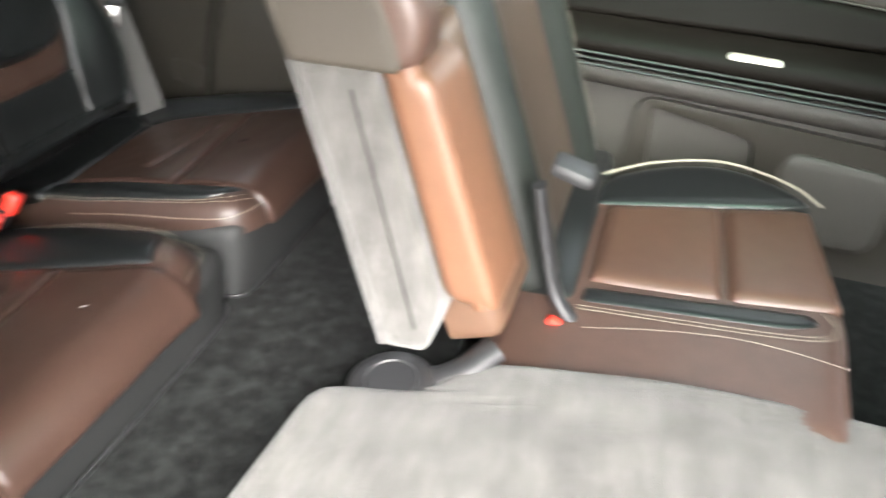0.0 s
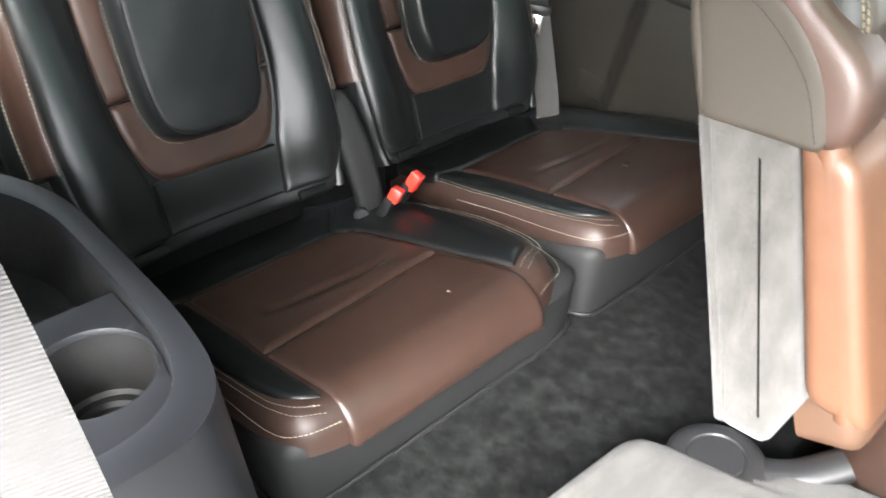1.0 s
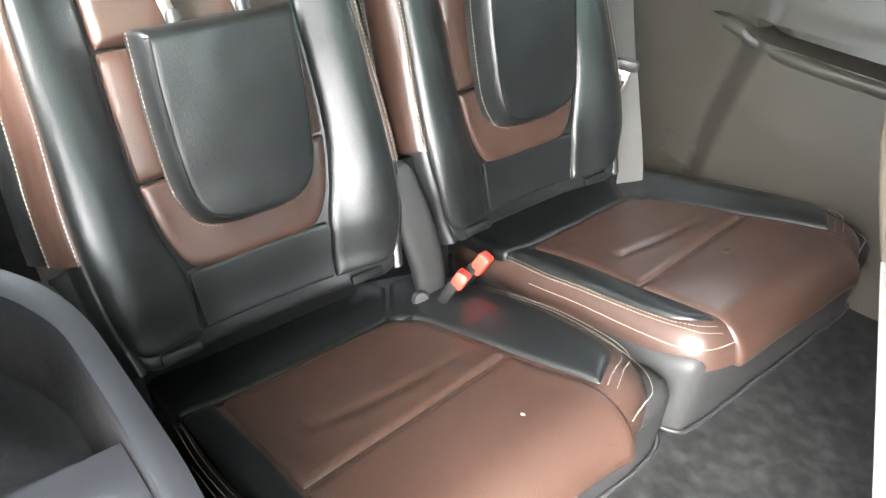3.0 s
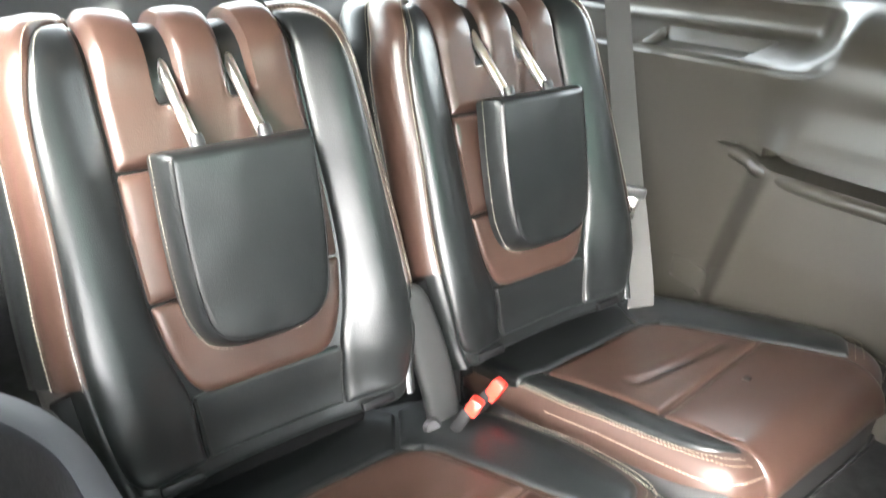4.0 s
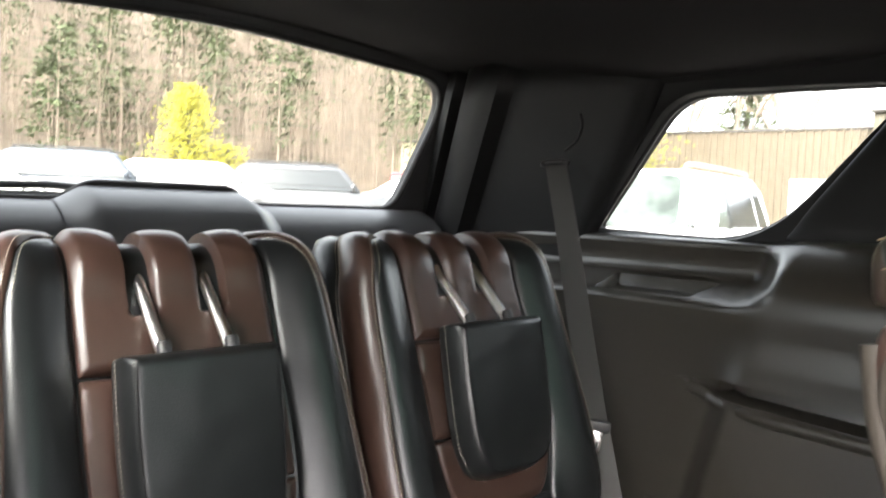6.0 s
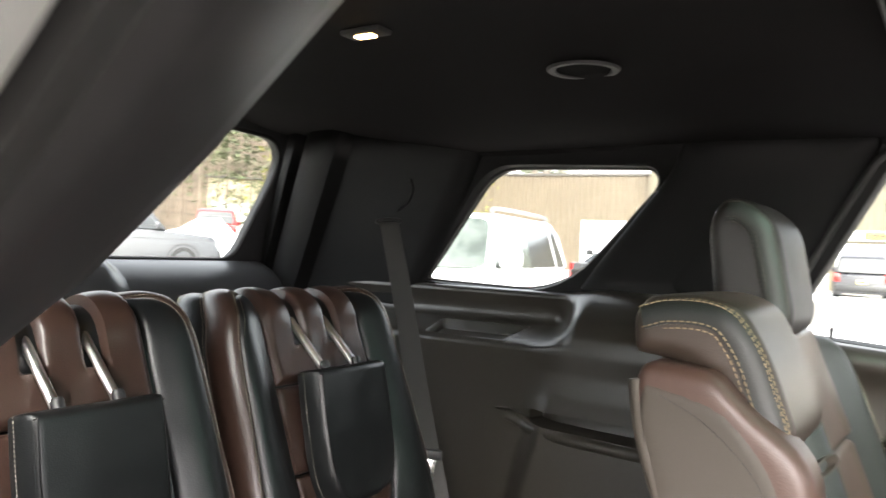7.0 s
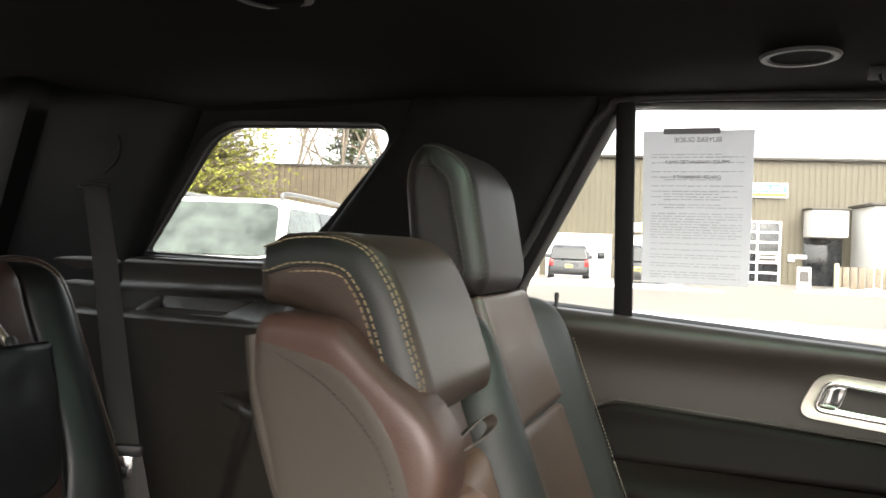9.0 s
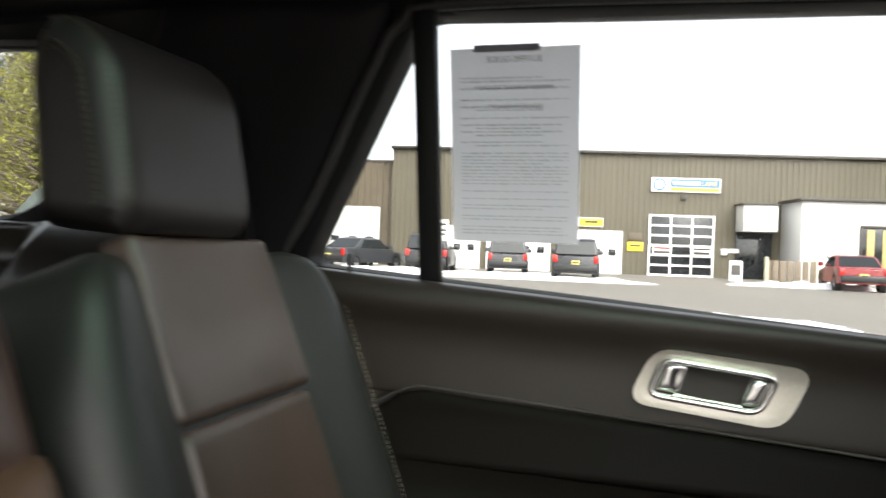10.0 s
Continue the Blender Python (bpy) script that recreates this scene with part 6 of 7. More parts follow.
sg = part("bay_sign", block((-3.45, -0.10, 2.80), (2.0, 0.08, 0.50), 0.02), WHITEWALL, hall, "white sign with a yellow field")
part("yellow_field", block((-3.1, -0.15, 2.80), (1.25, 0.02, 0.40), 0), YEL, sg)
part("print", block((-3.1, -0.165, 2.82), (0.7, 0.01, 0.12), 0), DARKFLASH, sg)
sg = part("yellow_notice", block((-0.68, -0.08, 1.55), (0.85, 0.05, 0.5), 0.01), YEL, hall, "yellow wall notice")
part("print", block((-0.68, -0.112, 1.6), (0.6, 0.01, 0.10), 0), DARKFLASH, sg)
part("round_top_sign", block((-0.68, -0.08, 2.08), (0.75, 0.05, 0.42), 0.12), SIDING2, hall)
# white annex, canopy and entrance recess
part("canopy", block((5.5, -0.75, 3.25), (1.75, 1.5, 1.4), 0.04), WHITEWALL, hall, "white boxed canopy over the entrance")
part("canopy_edge", block((5.5, -0.75, 3.98), (1.95, 1.7, 0.10), 0.02), DARKFLASH, hall)
part("entrance", block((5.6, -0.06, 1.25), (1.9, 0.12, 2.5), 0.01), DARKGLASS, hall, "dark glazed entrance")
part("annex", block((13.5, -1.5, 2.05), (13.0, 3.0, 4.1), 0.03), WHITEWALL, hall, "white-painted block annex")
part("annex_roof", block((13.5, -1.6, 4.17), (13.4, 3.3, 0.14), 0.03), DARKFLASH, hall)
for k in range(1, 10):
    part("course", block((13.5, -3.005, 0.41 * k), (13.0, 0.01, 0.02), 0), INK, hall)
wn2 = part("annex_window", block((12.2, -3.0, 1.75), (4.6, 0.10, 2.2), 0.01), DARKGLASS, hall, "wide window with yellowish blinds")
BLIND = material("yellowish_blind", (0.42, 0.34, 0.14), 0.7, vary=0.15, grain=6, bump=0.1)
for k in range(6):
    part("blind", block((10.3 + 0.75 * k, -3.07, 1.75), (0.36, 0.03, 2.0), 0.01), BLIND, wn2)
part("window_frame", join("wf", [block((12.2, -3.06, 2.9), (4.8, 0.1, 0.14), 0.01), block((12.2, -3.06, 0.62), (4.8, 0.1, 0.14), 0.01), block((9.85, -3.06, 1.75), (0.12, 0.1, 2.3), 0.01), block((12.2, -3.06, 1.75), (0.10, 0.1, 2.3), 0.01)]), DARKFLASH, wn2)
part("wall_box", block((4.05, -0.10, 1.42), (0.32, 0.18, 0.36), 0.03), WHITEWALL, hall)
part("wall_box", block((4.55, -0.08, 1.5), (0.55, 0.10, 0.22), 0.01), WHITEWALL, hall)

# ---- vehicles ----
def vehicle(name, label, paint, L, W, H, kind, at, turn, glassmat=None, rails=False, lamps="both"):
    """A parked car: body lofted from a side profile, with glass, lamps, bumpers, mirrors and wheels. It heads along +x."""
    glassmat = glassmat or CARGLASS
    root = thing(name, label, "car", "parked cars", at=at)
    root.rotation_euler = (0, 0, radians(turn))
    belt = H * (0.645 if glassmat is SKYGLASS else 0.60 if kind != "sedan" else 0.63)
    g = 0.20
    if kind == "suv":
        low_top = [(-L / 2, 0.45), (-L / 2 + 0.02, belt - 0.05), (-L / 2 + 0.12, belt), (L * 0.16, belt + 0.02), (L * 0.22, belt), (L / 2 - 0.15, belt - 0.10), (L / 2, belt - 0.25), (L / 2, 0.45)]
        cabin = [(-L / 2 + 0.10, belt), (-L / 2 + 0.22, H - 0.12), (-L / 2 + 0.5, H), (L * 0.06, H), (L * 0.12, H - 0.05), (L * 0.235, belt)]
    elif kind == "van":
        low_top = [(-L / 2, 0.45), (-L / 2 + 0.02, belt - 0.05), (-L / 2 + 0.08, belt), (L * 0.24, belt + 0.0), (L / 2 - 0.2, belt - 0.18), (L / 2, belt - 0.35), (L / 2, 0.45)]
        cabin = [(-L / 2 + 0.07, belt), (-L / 2 + 0.26, H - 0.10), (-L / 2 + 0.5, H), (L * 0.08, H), (L * 0.15, H - 0.05), (L * 0.31, belt)]
    else:
        low_top = [(-L / 2, 0.45), (-L / 2 + 0.02, belt - 0.02), (-L / 2 + 0.15, belt + 0.04), (-L * 0.28, belt + 0.05), (L * 0.2, belt), (L / 2 - 0.2, belt - 0.14), (L / 2, belt - 0.3), (L / 2, 0.45)]
        cabin = [(-L * 0.34, belt + 0.03), (-L * 0.18, H - 0.05), (-L * 0.08, H), (L * 0.04, H - 0.01), (L * 0.10, H - 0.06), (L * 0.25, belt)]

    def extrude(pts, widths, bottom):
        vs, fs = [], []
        for (x, z), w in zip(pts, widths):
            for s in (-1, -0.96, 0.96, 1):
                vs.append((x, s * w, bottom if abs(s) == 1 else z))
            vs += [(x, -w * 1.0, (bottom + z) / 2), (x, w * 1.0, (bottom + z) / 2)]
        m = len(pts)
        for i in range(m - 1):
            a, b = i * 6, i * 6 + 6
            for q0, q1 in ((0, 4), (4, 1), (1, 2), (2, 5), (5, 3)):
                fs.append((a + q0, a + q1, b + q1, b + q0))
            fs.append((a + 3, a + 0, b + 0, b + 3))
        fs += [(0, 4, 1, 2, 5, 3), tuple((m - 1) * 6 + q for q in (0, 4, 1, 2, 5, 3))]
        return vs, fs
    w2 = W / 2
    ws = [w2 * (0.93 if abs(abs(x) - L / 2) < 0.05 else 0.985 if abs(abs(x) - L / 2) < 0.2 else 1.0) for x, z in low_top]
    vs, fs = extrude(low_top, ws, 0.30)
    me = mesh("body", vs, fs, 40)
    body = part("body", me, paint, root)
    mod = body.modifiers.new("soft", "BEVEL")
    mod.width, mod.segments, mod.limit_method = 0.09, 3, "ANGLE"
    # greenhouse, narrower to the roof
    vs, fs = [], []
    for x, z in cabin:
        k = (z - belt) / (H - belt)
        w = w2 * (0.96 - 0.17 * k)
        vs += [(x, -w, z), (x, w, z)]
    m = len(cabin)
    fs = [(2 * i, 2 * i + 1, 2 * i + 3, 2 * i + 2) for i in range(m - 1)] + [tuple(range(0, 2 * m, 2)), tuple(range(1, 2 * m, 2))] + [(2 * m - 2, 2 * m - 1, 1, 0)]
    cab = part("cabin", mesh("cabin", vs, fs, 35), paint, root)
    mod = cab.modifiers.new("soft", "BEVEL")
    mod.width, mod.segments, mod.limit_method = 0.09, 4, "ANGLE"

    def pillar_strip(x):
        # black strip between the side windows
        for sd in (-1, 1):
            lo, hi = (belt + 0.03, H - 0.09)
            f = lambda z: sd * (w2 * (0.96 - 0.17 * (z - belt) / (H - belt)) + 0.004)
            q = [Vector((x + dx, f(z), z)) for dx, z in ((-0.05, lo), (0.05, lo), (0.05, hi), (-0.05, hi))]
            part("door_pillar", mesh("door_pillar", q + [v - Vector((0, sd * 0.03, 0)) for v in q], [(0, 1, 2, 3), (4, 5, 6, 7), (0, 1, 5, 4), (1, 2, 6, 5), (2, 3, 7, 6), (3, 0, 4, 7)], 0), CARGLASS, cab)

    def rounded_pane(nm, quad, back, r, mat):
        """A pane with rounded corners between four corner points."""
        out = rounded([(0, 0), (1, 0), (1, 1), (0, 1)], r)
        at_uv = [quad[0] * (1 - u) * (1 - v) + quad[1] * u * (1 - v) + quad[2] * u * v + quad[3] * (1 - u) * v for u, v in out]
        k = len(at_uv)
        part(nm, mesh(nm, at_uv + [v + back for v in at_uv], [tuple(range(k)), tuple(range(k, 2 * k))] + [(i, (i + 1) % k, k + (i + 1) % k, k + i) for i in range(k)], 30), mat, cab)

    def sidewin(x0, x1, x2, x3, front=False, nm="side_window"):
        for s in (-1, 1):
            def at_z(x, k):
                z = belt + 0.04 + k * (H - belt - 0.14)
                kk = (z - belt) / (H - belt)
                return Vector((x, s * (w2 * (0.96 - 0.17 * kk) + 0.008), z))
            q = [at_z(x0, 0), at_z(x1, 0), at_z(x2, 1), at_z(x3, 1)]
            rounded_pane(nm, q, Vector((0, -s * 0.03, 0)), 0.10, glassmat if front else CARGLASS)
    c0, c1, c2, c3 = cabin[0][0], cabin[-1][0], cabin[-2][0], cabin[2][0]
    midx = (c0 + c1) / 2 + 0.10
    pillar_strip(midx)
    sidewin(midx + 0.04, c1 - 0.16, c2 - 0.10, midx + 0.04, True)
    sidewin(c0 + 0.62 if kind != "sedan" else c0 + 0.42, midx - 0.04, midx - 0.04, c3 + 0.30 if kind != "sedan" else c0 + 0.80)
    if kind != "sedan":
        sidewin(c0 + 0.20, c0 + 0.54, c3 + 0.22, c3 + 0.02)

    def across(p, q, inset, nm, mat, out):
        (xa, za), (xb, zb) = p, q
        ka, kb = (za - belt) / (H - belt), (zb - belt) / (H - belt)
        wa, wb = w2 * (0.96 - 0.17 * ka) - inset, w2 * (0.96 - 0.17 * kb) - inset
        n = Vector((zb - za, 0, xa - xb)).normalized() * out
        quad = [Vector((xa, -wa, za)) + n, Vector((xa, wa, za)) + n, Vector((xb, wb, zb)) + n, Vector((xb, -wb, zb)) + n]
        rounded_pane(nm, quad, n * -3, 0.15 if mat is SKYGLASS else 0.09, mat)
    f0, f1 = cabin[-1], cabin[-2]
    lerp = lambda p, q, t: (p[0] + (q[0] - p[0]) * t, p[1] + (q[1] - p[1]) * t)
    across(lerp(f0, f1, 0.06), lerp(f0, f1, 0.97), 0.05, "windscreen", glassmat, 0.010)
    r0, r1 = cabin[0], cabin[1]
    across(lerp(r1, r0, 0.05), lerp(r1, r0, 0.92), 0.10, "rear_window", CARGLASS, 0.012)
    for s in (-1, 1):
        part("mirror", block((c1 - 0.24, s * (w2 + 0.09), belt + 0.13), (0.12, 0.22, 0.19), 0.06), paint, root)
        part("tail_lamp", block((-L / 2 + 0.03, s * (w2 - 0.13), belt - 0.14), (0.10, 0.20, 0.30), 0.03), LAMPRED, root)
        part("head_lamp", block((L / 2 - 0.05, s * (w2 - 0.22), belt - 0.33), (0.14, 0.30, 0.17), 0.05), LAMPWHITE, root)
        if rails:
            part("roof_rail", tube(smooth_line([(c3 + 0.05, s * (w2 * 0.72), H - 0.01), (c3 + 0.2, s * w2 * 0.72, H + 0.05), (c2 - 0.3, s * w2 * 0.72, H + 0.05), (c2 - 0.1, s * w2 * 0.72, H - 0.01)], 16), 0.022, 8), PLASTIC if rails == "black" else RAILM, root)
    part("rear_bumper", block((-L / 2 - 0.02, 0, 0.50), (0.16, W * 0.92, 0.26), 0.05), PLASTIC, root)
    part("front_bumper", block((L / 2 + 0.01, 0, 0.48), (0.14, W * 0.92, 0.24), 0.05), PLASTIC, root)
    part("grille", block((L / 2 + 0.0, 0, belt - 0.36), (0.06, W * 0.5, 0.14), 0.02), PLASTIC, root)
    np_ = part("number_plate", block((-L / 2 - 0.03, 0, belt - 0.28 if kind != "sedan" else 0.62), (0.10, 0.32, 0.16), 0.01), PLATEY, root)
    part("bar", block((-L / 2 - 0.083, 0, belt - 0.28 if kind != "sedan" else 0.62), (0.004, 0.22, 0.06), 0), DARKFLASH, np_)
    for x in (-L / 2 + 0.85, L / 2 - 0.85):
        for s in (-1, 1):
            rt = Matrix.Translation((x, s * (w2 - 0.11), 0.34)) @ Euler((radians(90), 0, 0)).to_matrix().to_4x4()
            wh = part("wheel", moved(lathe([(0.20, -0.11), (0.30, -0.11), (0.34, -0.07), (0.34, 0.07), (0.30, 0.11), (0.20, 0.11)], 28), rt), TYRE, root)
            part("rim", moved(lathe([(0.0, -0.10), (0.05, -0.10), (0.19, -0.085), (0.215, -0.105), (0.215, 0.105), (0.19, 0.085), (0.05, 0.10), (0.0, 0.10)], 20), rt.copy()), RIM, wh)
            part("arch", moved(lathe([(0.36, -0.118), (0.40, -0.118), (0.40, 0.118), (0.36, 0.118)], 28), rt.copy()), PLASTIC, root)
    return root


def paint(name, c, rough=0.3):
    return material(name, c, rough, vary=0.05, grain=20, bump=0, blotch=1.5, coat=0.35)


# grey, silver, blue and red paints darkened to offset the strong light outside
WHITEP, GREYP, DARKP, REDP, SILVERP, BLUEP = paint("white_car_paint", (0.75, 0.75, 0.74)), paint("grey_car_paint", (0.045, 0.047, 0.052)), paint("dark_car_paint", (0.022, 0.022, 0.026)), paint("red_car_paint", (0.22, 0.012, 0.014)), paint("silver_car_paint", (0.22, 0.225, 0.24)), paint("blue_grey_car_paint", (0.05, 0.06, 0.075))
def lot_z(x, y):
    return min(1.3, max(0.0, 0.045 * (-x - 8.5))) * min(1, max(0, (33 - y) / 8))


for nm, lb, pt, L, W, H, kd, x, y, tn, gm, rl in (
    ("parked_suv", "small boxy white crossover with roof rails, its glass coloured pale for reflected sky", WHITEP, 4.24, 1.80, 1.67, "suv", -4.62, 6.05, -78.8, SKYGLASS, "grey"),
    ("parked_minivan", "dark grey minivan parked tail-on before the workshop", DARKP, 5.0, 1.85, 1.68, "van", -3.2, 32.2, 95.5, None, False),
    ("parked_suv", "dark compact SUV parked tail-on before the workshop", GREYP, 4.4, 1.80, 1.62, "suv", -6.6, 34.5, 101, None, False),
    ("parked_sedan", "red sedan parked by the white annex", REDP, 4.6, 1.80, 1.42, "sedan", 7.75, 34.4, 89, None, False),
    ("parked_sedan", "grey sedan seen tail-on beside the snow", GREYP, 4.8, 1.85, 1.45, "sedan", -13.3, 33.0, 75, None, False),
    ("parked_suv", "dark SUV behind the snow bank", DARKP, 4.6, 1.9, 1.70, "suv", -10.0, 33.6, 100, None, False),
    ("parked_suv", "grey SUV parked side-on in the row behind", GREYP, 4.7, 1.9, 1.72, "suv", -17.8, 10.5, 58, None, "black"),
    ("parked_suv", "white SUV in the snowy row behind", WHITEP, 4.5, 1.85, 1.62, "suv", -19.3, 8.0, 60, SKYGLASS, False),
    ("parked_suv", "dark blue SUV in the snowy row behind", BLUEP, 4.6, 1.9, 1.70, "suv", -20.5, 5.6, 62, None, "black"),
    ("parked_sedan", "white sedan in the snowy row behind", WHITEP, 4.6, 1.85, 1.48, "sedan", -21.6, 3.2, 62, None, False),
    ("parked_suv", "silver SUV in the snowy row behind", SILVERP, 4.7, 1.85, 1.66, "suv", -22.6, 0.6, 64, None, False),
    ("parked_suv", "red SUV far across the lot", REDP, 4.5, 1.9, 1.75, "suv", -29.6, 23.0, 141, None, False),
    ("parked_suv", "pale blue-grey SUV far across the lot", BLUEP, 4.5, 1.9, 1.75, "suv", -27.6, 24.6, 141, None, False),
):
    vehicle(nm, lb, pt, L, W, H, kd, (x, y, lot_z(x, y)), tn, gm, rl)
heap(-7.5, 29.5, 16, 2.4, 0.35, 12, 1)
heap(6.0, 34.0, 7, 1.6, 0.3, 8, 2)
heap(4.2, 8.5, 18, 3.4, 0.16, 3, 3)
heap(-3.0, 14.0, 14, 3.0, 0.22, 4, 5)
heap(-23.5, 11.0, 26, 5.0, 2.2, 62, 7)
heap(-24.0, -1.0, 16, 5.0, 2.0, 85, 8)

# ---- small things by the entrance ----
for x, y in ((5.1, 39.2), (7.3, 39.6)):
    solo("bollard", lathe([(0.0, 1.25), (0.07, 1.24), (0.11, 1.18), (0.11, 0.0), (0.0, 0.0)], 20, (x, y, 0)), material("pale_concrete", (0.42, 0.38, 0.28), 0.8, vary=0.15, grain=30, bump=0.2), "pale weathered bollard before the entrance", "bollard", "bollards")
WOODB = material("grey_fence_wood", (0.20, 0.16, 0.12), 0.8, vary=0.25, grain=20, bump=0.3)
fence = thing("low_fence", "low weathered plank fence by the entrance", "fence", at=(6.2, 39.4, 0))
for k in range(7):
    part("plank", block((-1.0 + 0.33 * k, 0, 0.55), (0.28, 0.05, 1.05), 0.01), WOODB, fence)
frame_a = thing("sandwich_board", "white sandwich board with illegible print", "sign board", at=(3.7, 39.0, 0))
part("panel", block((0, 0.12, 0.5), (0.6, 0.03, 1.0), 0.01, rot=(10, 0, 0)), WHITEWALL, frame_a)
part("panel", block((0, -0.12, 0.5), (0.6, 0.03, 1.0), 0.01, rot=(-10, 0, 0)), WHITEWALL, frame_a)
part("print", block((0, -0.155, 0.55), (0.42, 0.01, 0.5), 0, rot=(-10, 0, 0)), DARKFLASH, frame_a)

post_sign = thing("sign_post", "white lot sign with illegible print on a thin post", "sign", at=(-6.9, 24.5, 0))
part("post", tube([(0, 0, 0), (0, 0, 2.1)], 0.035, 10), RIM, post_sign)
board = part("board", block((0, -0.05, 1.72), (0.46, 0.03, 0.72), 0.01), WHITEWALL, post_sign)
for z, w in ((1.92, 0.30), (1.72, 0.34), (1.58, 0.26)):
    part("print", block((0, -0.068, z), (w, 0.01, 0.07), 0), DARKFLASH, board)

# ---- far tan building behind the lot ----
far_hall = thing("far_building", "low tan building with white doors beyond the lot", "building", at=(-43, 45, 0))
far_hall.rotation_euler = (0, 0, radians(45))
part("wall", block((0, 4, 3.1), (19, 8, 6.2), 0), material("tan_wall", (0.42, 0.36, 0.24), 0.7, vary=0.1, grain=5, bump=0.02, blotch=0.3), far_hall)
part("roof", block((0, 4, 6.3), (19.6, 8.6, 0.2), 0.02), DARKFLASH, far_hall)
for k in range(4):
    part("roll_door", block((-7.2 + 4.8 * k, -0.04, 2.9), (3.8, 0.12, 2.8), 0.01), WHITEWALL, far_hall, "white roll-up door")

# ---- utility pole ----
pole = thing("utility_pole", "weathered wooden utility pole with a grey transformer", "utility pole", at=(-27.5, 30.0, 0))
part("mast", tube([(0, 0, 0), (0.05, 0, 9.5)], 0.14, 12), WOODB, pole)
part("transformer", lathe([(0.0, 0.55), (0.26, 0.55), (0.30, 0.48), (0.30, -0.45), (0.24, -0.55), (0.0, -0.55)], 20, (0.45, 0, 7.7)), RIM, pole, "grey transformer can")
part("cross_arm", block((0.05, 0, 8.9), (0.12, 2.4, 0.12), 0.01), WOODB, pole)

# ---- trees ----
BARK = material("grey_bark", (0.17, 0.14, 0.11), 0.9, vary=0.3, grain=12, bump=0.6, blotch=1.5)
LEAFY = material("yellow_green_needles", (0.20, 0.20, 0.038), 0.8, vary=0.35, grain=3, bump=0.2, blotch=0.9)
LEAFD = material("dark_green_needles", (0.045, 0.060, 0.022), 0.75, vary=0.35, grain=3, bump=0.2, blotch=0.9)
LEAFB = material("bright_yellow_foliage", (0.38, 0.36, 0.05), 0.7, vary=0.3, grain=3, bump=0.2, blotch=0.9)
# distance haze is mixed into the far woods' bark and needle colours
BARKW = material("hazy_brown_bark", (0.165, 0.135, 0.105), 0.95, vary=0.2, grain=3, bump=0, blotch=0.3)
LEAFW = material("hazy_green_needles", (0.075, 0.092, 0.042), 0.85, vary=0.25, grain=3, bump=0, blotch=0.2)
TWIG = material("brown_twigs", (0.150, 0.118, 0.090), 0.9, vary=0.3, grain=10, bump=0.3, blotch=0.6)


def cone(vs, fs, a, b, r0, r1, sides=5):
    a, b = Vector(a), Vector(b)
    d = (b - a).normalized()
    s = d.cross(Vector((0.31, 0.27, 0.91))).normalized()
    u = s.cross(d)
    k = len(vs)
    for q, r in ((a, r0), (b, r1)):
        for i in range(sides):
            t = 2 * math.pi * i / sides
            vs.append(q + s * (r * math.cos(t)) + u * (r * math.sin(t)))
    for i in range(sides):
        fs.append((k + i, k + (i + 1) % sides, k + sides + (i + 1) % sides, k + sides + i))


def conifer(name, label, at, h, spread, leaf, seed, clumps=900, base=0.12, fine=1.0, taper=0.75):
    """Tapered trunk, whorled limbs, and a crown of small needle sprays."""
    rng = random.Random(seed)
    root = thing(name, label, "tree", "trees", at=at)
    vs, fs = [], []
    cone(vs, fs, (0, 0, 0), (0, 0, h * 0.97), h * 0.022, 0.01, 8)
    lv, lf = [], []
    for i in range(int(clumps / 9)):
        t = base + (1 - base) * rng.random() ** 0.85
        ang = rng.random() * 6.283
        reach = spread * (1 - t) ** taper * (0.55 + 0.6 * rng.random()) + 0.1
        z0 = h * t
        tip = Vector((math.cos(ang) * reach, math.sin(ang) * reach, z0 + reach * (0.05 + 0.35 * rng.random())))
        cone(vs, fs, (0, 0, z0), tip, 0.012 + 0.012 * reach, 0.004, 4)
        for j in range(9):
            f = 0.25 + 0.8 * rng.random()
            c = Vector((0, 0, z0)).lerp(tip, f) + Vector((rng.gauss(0, 1), rng.gauss(0, 1), rng.gauss(0, 0.8))) * 0.09 * (0.6 + reach * 0.5)
            for q in range(int(6 / fine ** 2)):
                d = Vector((rng.gauss(0, 1), rng.gauss(0, 1), rng.gauss(0.2, 0.7))).normalized() * (0.05 + 0.08 * rng.random()) * (0.5 + h / 14) * fine
                s = d.cross(Vector((rng.gauss(0, 1), rng.gauss(0, 1), rng.gauss(0, 1)))).normalized() * d.length * 0.27
                k = len(lv)
                lv += [c - s * 0.4, c + s * 0.4, c + d * 0.6 + s, c + d, c + d * 0.6 - s]
                lf.append((k, k + 1, k + 2, k + 3, k + 4))
    part("trunk", mesh("trunk", vs, fs, 60), BARK, root)
    part("crown", mesh("crown", lv, lf, 0), leaf, root, "clumps of needles")
    return root


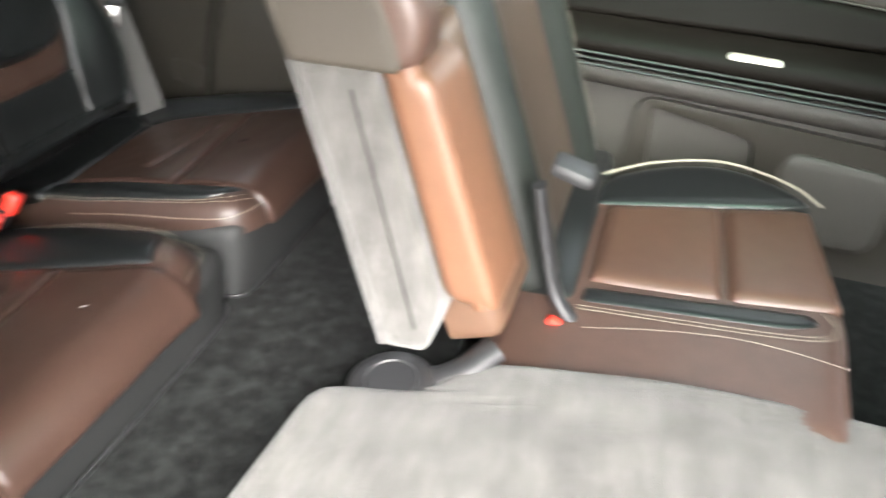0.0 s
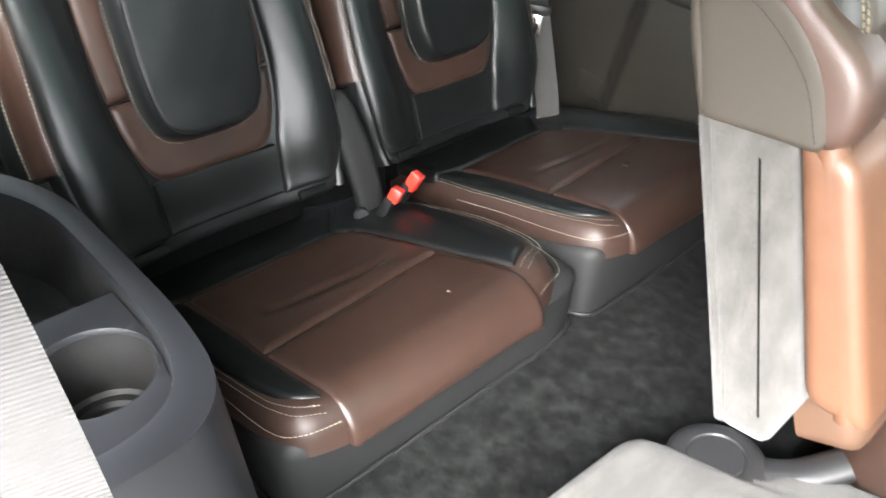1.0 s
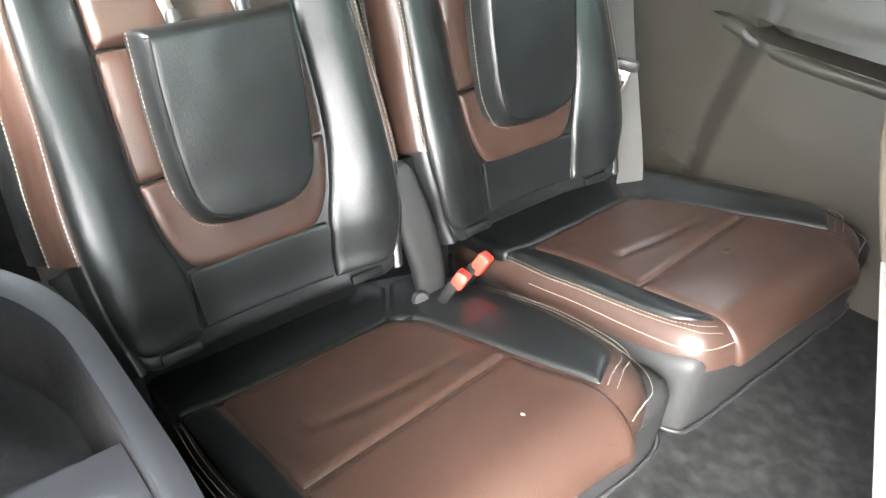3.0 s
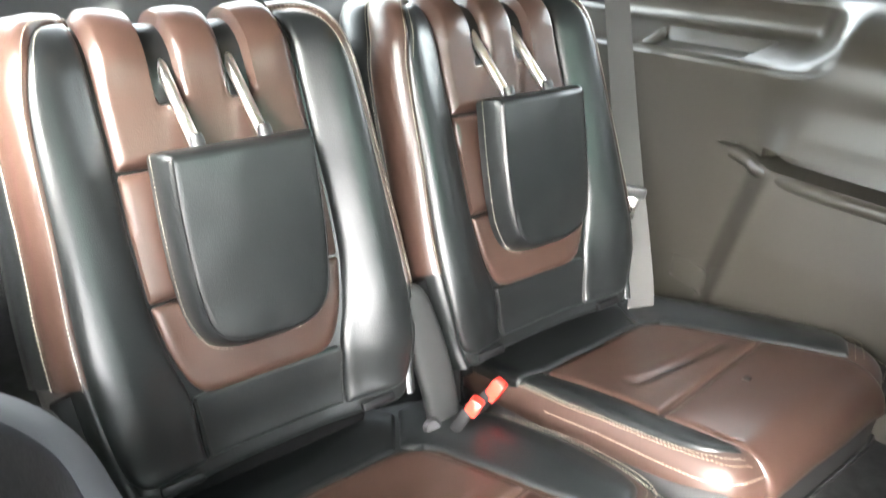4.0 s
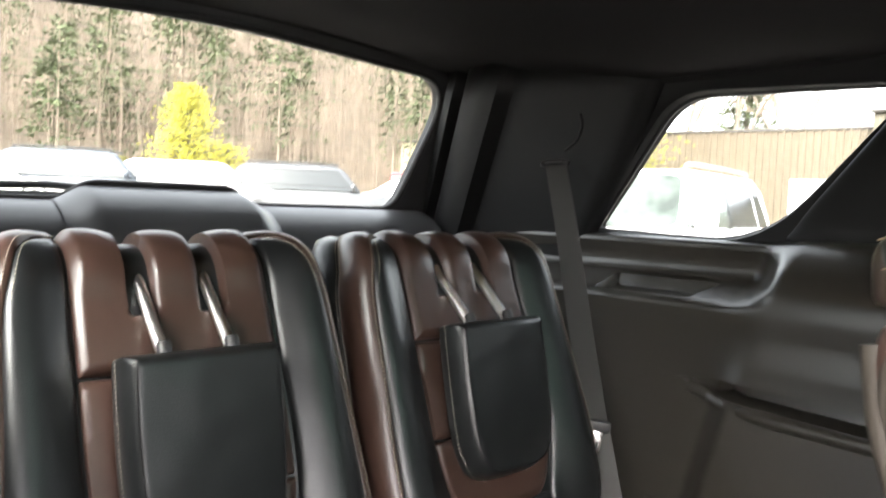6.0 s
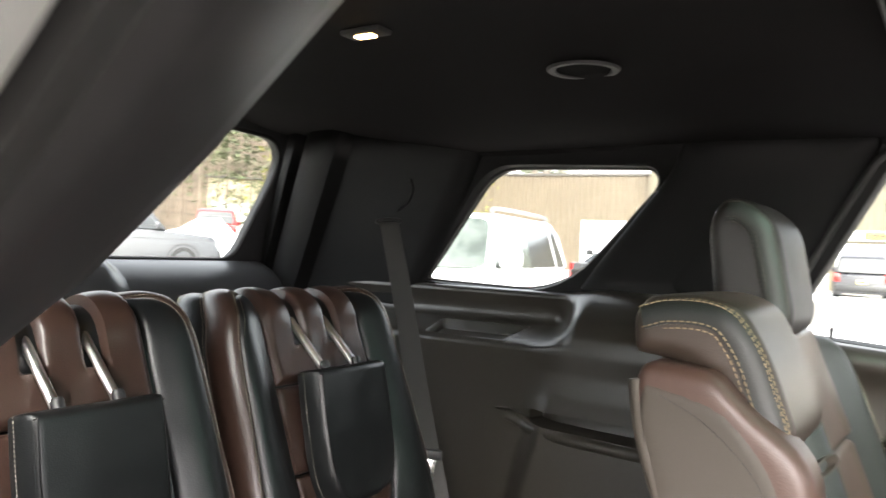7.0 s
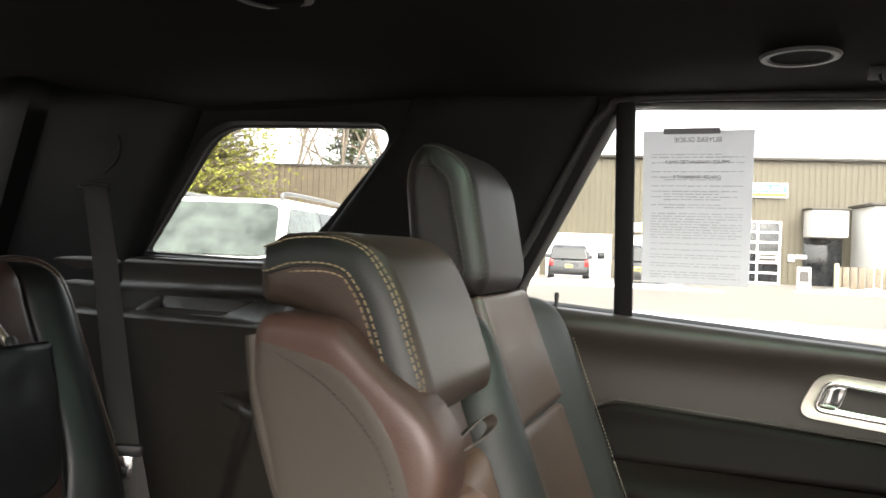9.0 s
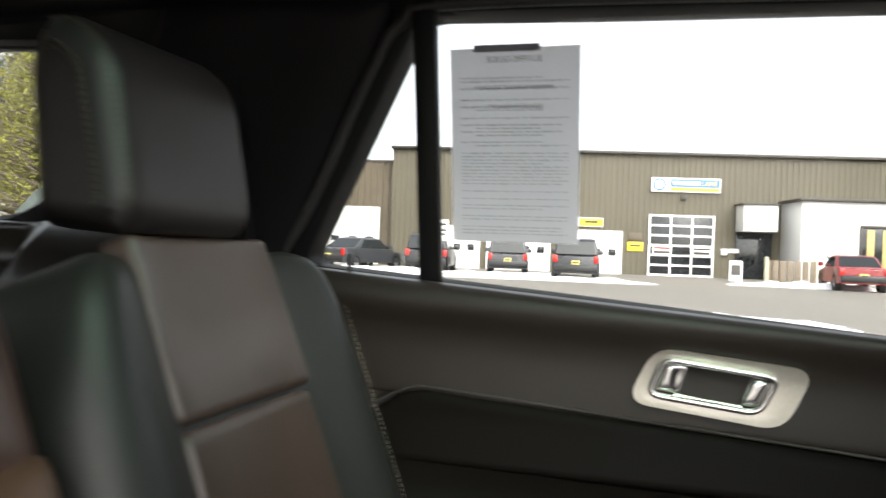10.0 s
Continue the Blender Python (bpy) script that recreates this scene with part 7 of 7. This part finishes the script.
def bare(name, label, at, h, seed, twig=TWIG, depth=4):
    """Leafless tree: a forked trunk branching to fine twigs."""
    rng = random.Random(seed)
    root = thing(name, label, "tree", "trees", at=at)
    vs, fs = [], []
    tv, tf = [], []

    def grow(p, d, ln, r, lev):
        q = p + d * ln
        (cone(vs, fs, p, q, r, r * 0.7, 6) if lev < 2 else cone(tv, tf, p, q, r, r * 0.6, 3))
        if lev >= depth:
            return
        for k in range(3 if lev else 4):
            nd = (d + Vector((rng.gauss(0, 0.45), rng.gauss(0, 0.45), rng.gauss(0.12, 0.3)))).normalized()
            grow(p.lerp(q, 0.55 + 0.45 * rng.random()), nd, ln * (0.55 + 0.25 * rng.random()), r * 0.55, lev + 1)
    grow(Vector((0, 0, 0)), Vector((0.02, 0.01, 1)).normalized(), h * 0.42, h * 0.013, 0)
    part("trunk", mesh("trunk", vs, fs, 60), BARK, root)
    part("crown", mesh("crown", tv, tf, 0), twig, root, "bare twigs")
    return root


bare("bush", "leafless brown bush by the white annex", (7.6, 37.5, 0), 2.6, 31, depth=5)
conifer("pine_tree", "tall yellow-green pine beyond the white crossover", (-22.7, 26.5, 0.3), 14, 5.6, LEAFY, 3, 24000, 0.06, 0.80)
conifer("pine_tree", "yellow-green pine at the lot's edge", (-27.0, 27.5, 0.5), 9.5, 3.0, LEAFY, 5, 8000, 0.08)
conifer("cypress_tree", "bright yellow conifer before the woods", (-43.2, 17.4, 0.6), 6.9, 2.5, LEAFB, 8, 6500, 0.03, 1.0, 0.42)
conifer("cypress_tree", "low bright yellow shrub beside the conifer", (-42.4, 19.6, 0.6), 3.6, 2.3, LEAFB, 9, 2600, 0.02, 1.0, 0.4)
bare("bare_tree", "leafless tree behind the tan wing", (-27.5, 59.0, 0), 20, 11, depth=5)
bare("bare_tree", "leafless tree behind the tan wing", (-31.0, 57.5, 0), 21, 12, depth=5)
bare("bare_tree", "leafless tree behind the tan wing", (-34.0, 55.0, 0), 19, 13, depth=5)
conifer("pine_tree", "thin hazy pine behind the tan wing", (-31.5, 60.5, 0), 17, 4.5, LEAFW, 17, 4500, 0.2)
conifer("pine_tree", "small pine behind the workshop", (-10.5, 62.0, 0), 10.5, 2.2, LEAFD, 14, 700)

# woods on the rising ground far behind: stuff
HILL = material("leaf_litter_hill", (0.110, 0.085, 0.062), 0.95, vary=0.3, grain=2, bump=0.3, blotch=0.2)
vs, fs = [], []
for i in range(41):
    ang = radians(124 + 96 * i / 40)
    rise = 3.9 * min(1, max(0.1, i / 7))
    for j in range(9):
        r = 58 + 9 * j
        vs.append((r * math.cos(ang), r * math.sin(ang), -0.4 + rise * j + 0.9 * noise.noise((i * 0.4, j * 0.6, 3))))
for i in range(40):
    for j in range(8):
        fs.append((i * 9 + j, i * 9 + j + 1, i * 9 + j + 10, i * 9 + j + 9))
solo("hillside", mesh("hillside", vs, fs, 60), HILL, "brown wooded hillside behind the lot", "hill", kind="structure")
rng = random.Random(21)
tv, tf, wv, wf, gv, gf = [], [], [], [], [], []


def slope_z(ang, r):
    return -0.4 + 3.9 * min(1, max(0.1, (math.degrees(ang) - 124) / 17)) * (r - 58) / 9


for i in range(2500):
    ang, r = radians(125 + 95 * rng.random()), 59 + 64 * rng.random() ** 1.15
    p = Vector((r * math.cos(ang), r * math.sin(ang), slope_z(ang, r) - 0.3))
    lean = Vector((rng.gauss(0, 0.03), rng.gauss(0, 0.03), 1))
    if rng.random() < 0.13:
        h = 9 + 4.5 * rng.random()
        cone(tv, tf, p, p + lean * h, 0.15, 0.03, 5)
        low = 0.15 + 0.25 * rng.random()
        for k in range(46):
            # drooping boughs in uneven whorls, each a fan of sprays
            t = low + (1 - low) * rng.random() ** 0.8
            a2 = rng.random() * 6.283
            q = 3.5 * (1 - t) ** 0.6 * (0.45 + 0.6 * rng.random()) + 0.15
            b0 = p + lean * (h * t)
            tip = Vector((math.cos(a2) * q, math.sin(a2) * q, -0.12 * q + 0.2 * rng.gauss(0, 1)))
            for j in range(16):
                f = 0.15 + 0.85 * rng.random()
                c = b0 + tip * f + Vector((rng.gauss(0, 0.16), rng.gauss(0, 0.16), rng.gauss(0, 0.12)))
                d = Vector((math.cos(a2) + rng.gauss(0, 0.5), math.sin(a2) + rng.gauss(0, 0.5), rng.gauss(-0.1, 0.3))) * (0.14 + 0.16 * rng.random())
                e = Vector((-d.y, d.x, rng.gauss(0, 0.2))) * 0.30
                k2 = len(gv)
                gv += [c - e, c + e, c + d]
                gf.append((k2, k2 + 1, k2 + 2))
    else:
        h = 7 + 5 * rng.random()
        w = 0.028 + 0.035 * rng.random() ** 2
        cone(tv, tf, p, p + lean * h * 0.5, w, w * 0.75, 4)
        bend = lean + Vector((rng.gauss(0, 0.06), rng.gauss(0, 0.06), 0))
        cone(tv, tf, p + lean * h * 0.5, p + lean * h * 0.5 + bend * h * 0.42, w * 0.75, 0.012, 4)
        for k in range(13):
            t = 0.30 + 0.68 * rng.random()
            b = p + lean * (h * 0.9 * t)
            d = Vector((rng.gauss(0, 1), rng.gauss(0, 1), 1.5 + 1.2 * rng.random())).normalized() * (0.9 + 1.7 * rng.random()) * (1.2 - t * 0.6)
            cone(wv, wf, b, b + d, 0.020, 0.005, 3)
            for k3 in range(3):
                e = b + d * (0.35 + 0.6 * rng.random())
                cone(wv, wf, e, e + Vector((rng.gauss(0, 1), rng.gauss(0, 1), 1.4)).normalized() * (0.4 + 0.8 * rng.random()), 0.011, 0.003, 3)
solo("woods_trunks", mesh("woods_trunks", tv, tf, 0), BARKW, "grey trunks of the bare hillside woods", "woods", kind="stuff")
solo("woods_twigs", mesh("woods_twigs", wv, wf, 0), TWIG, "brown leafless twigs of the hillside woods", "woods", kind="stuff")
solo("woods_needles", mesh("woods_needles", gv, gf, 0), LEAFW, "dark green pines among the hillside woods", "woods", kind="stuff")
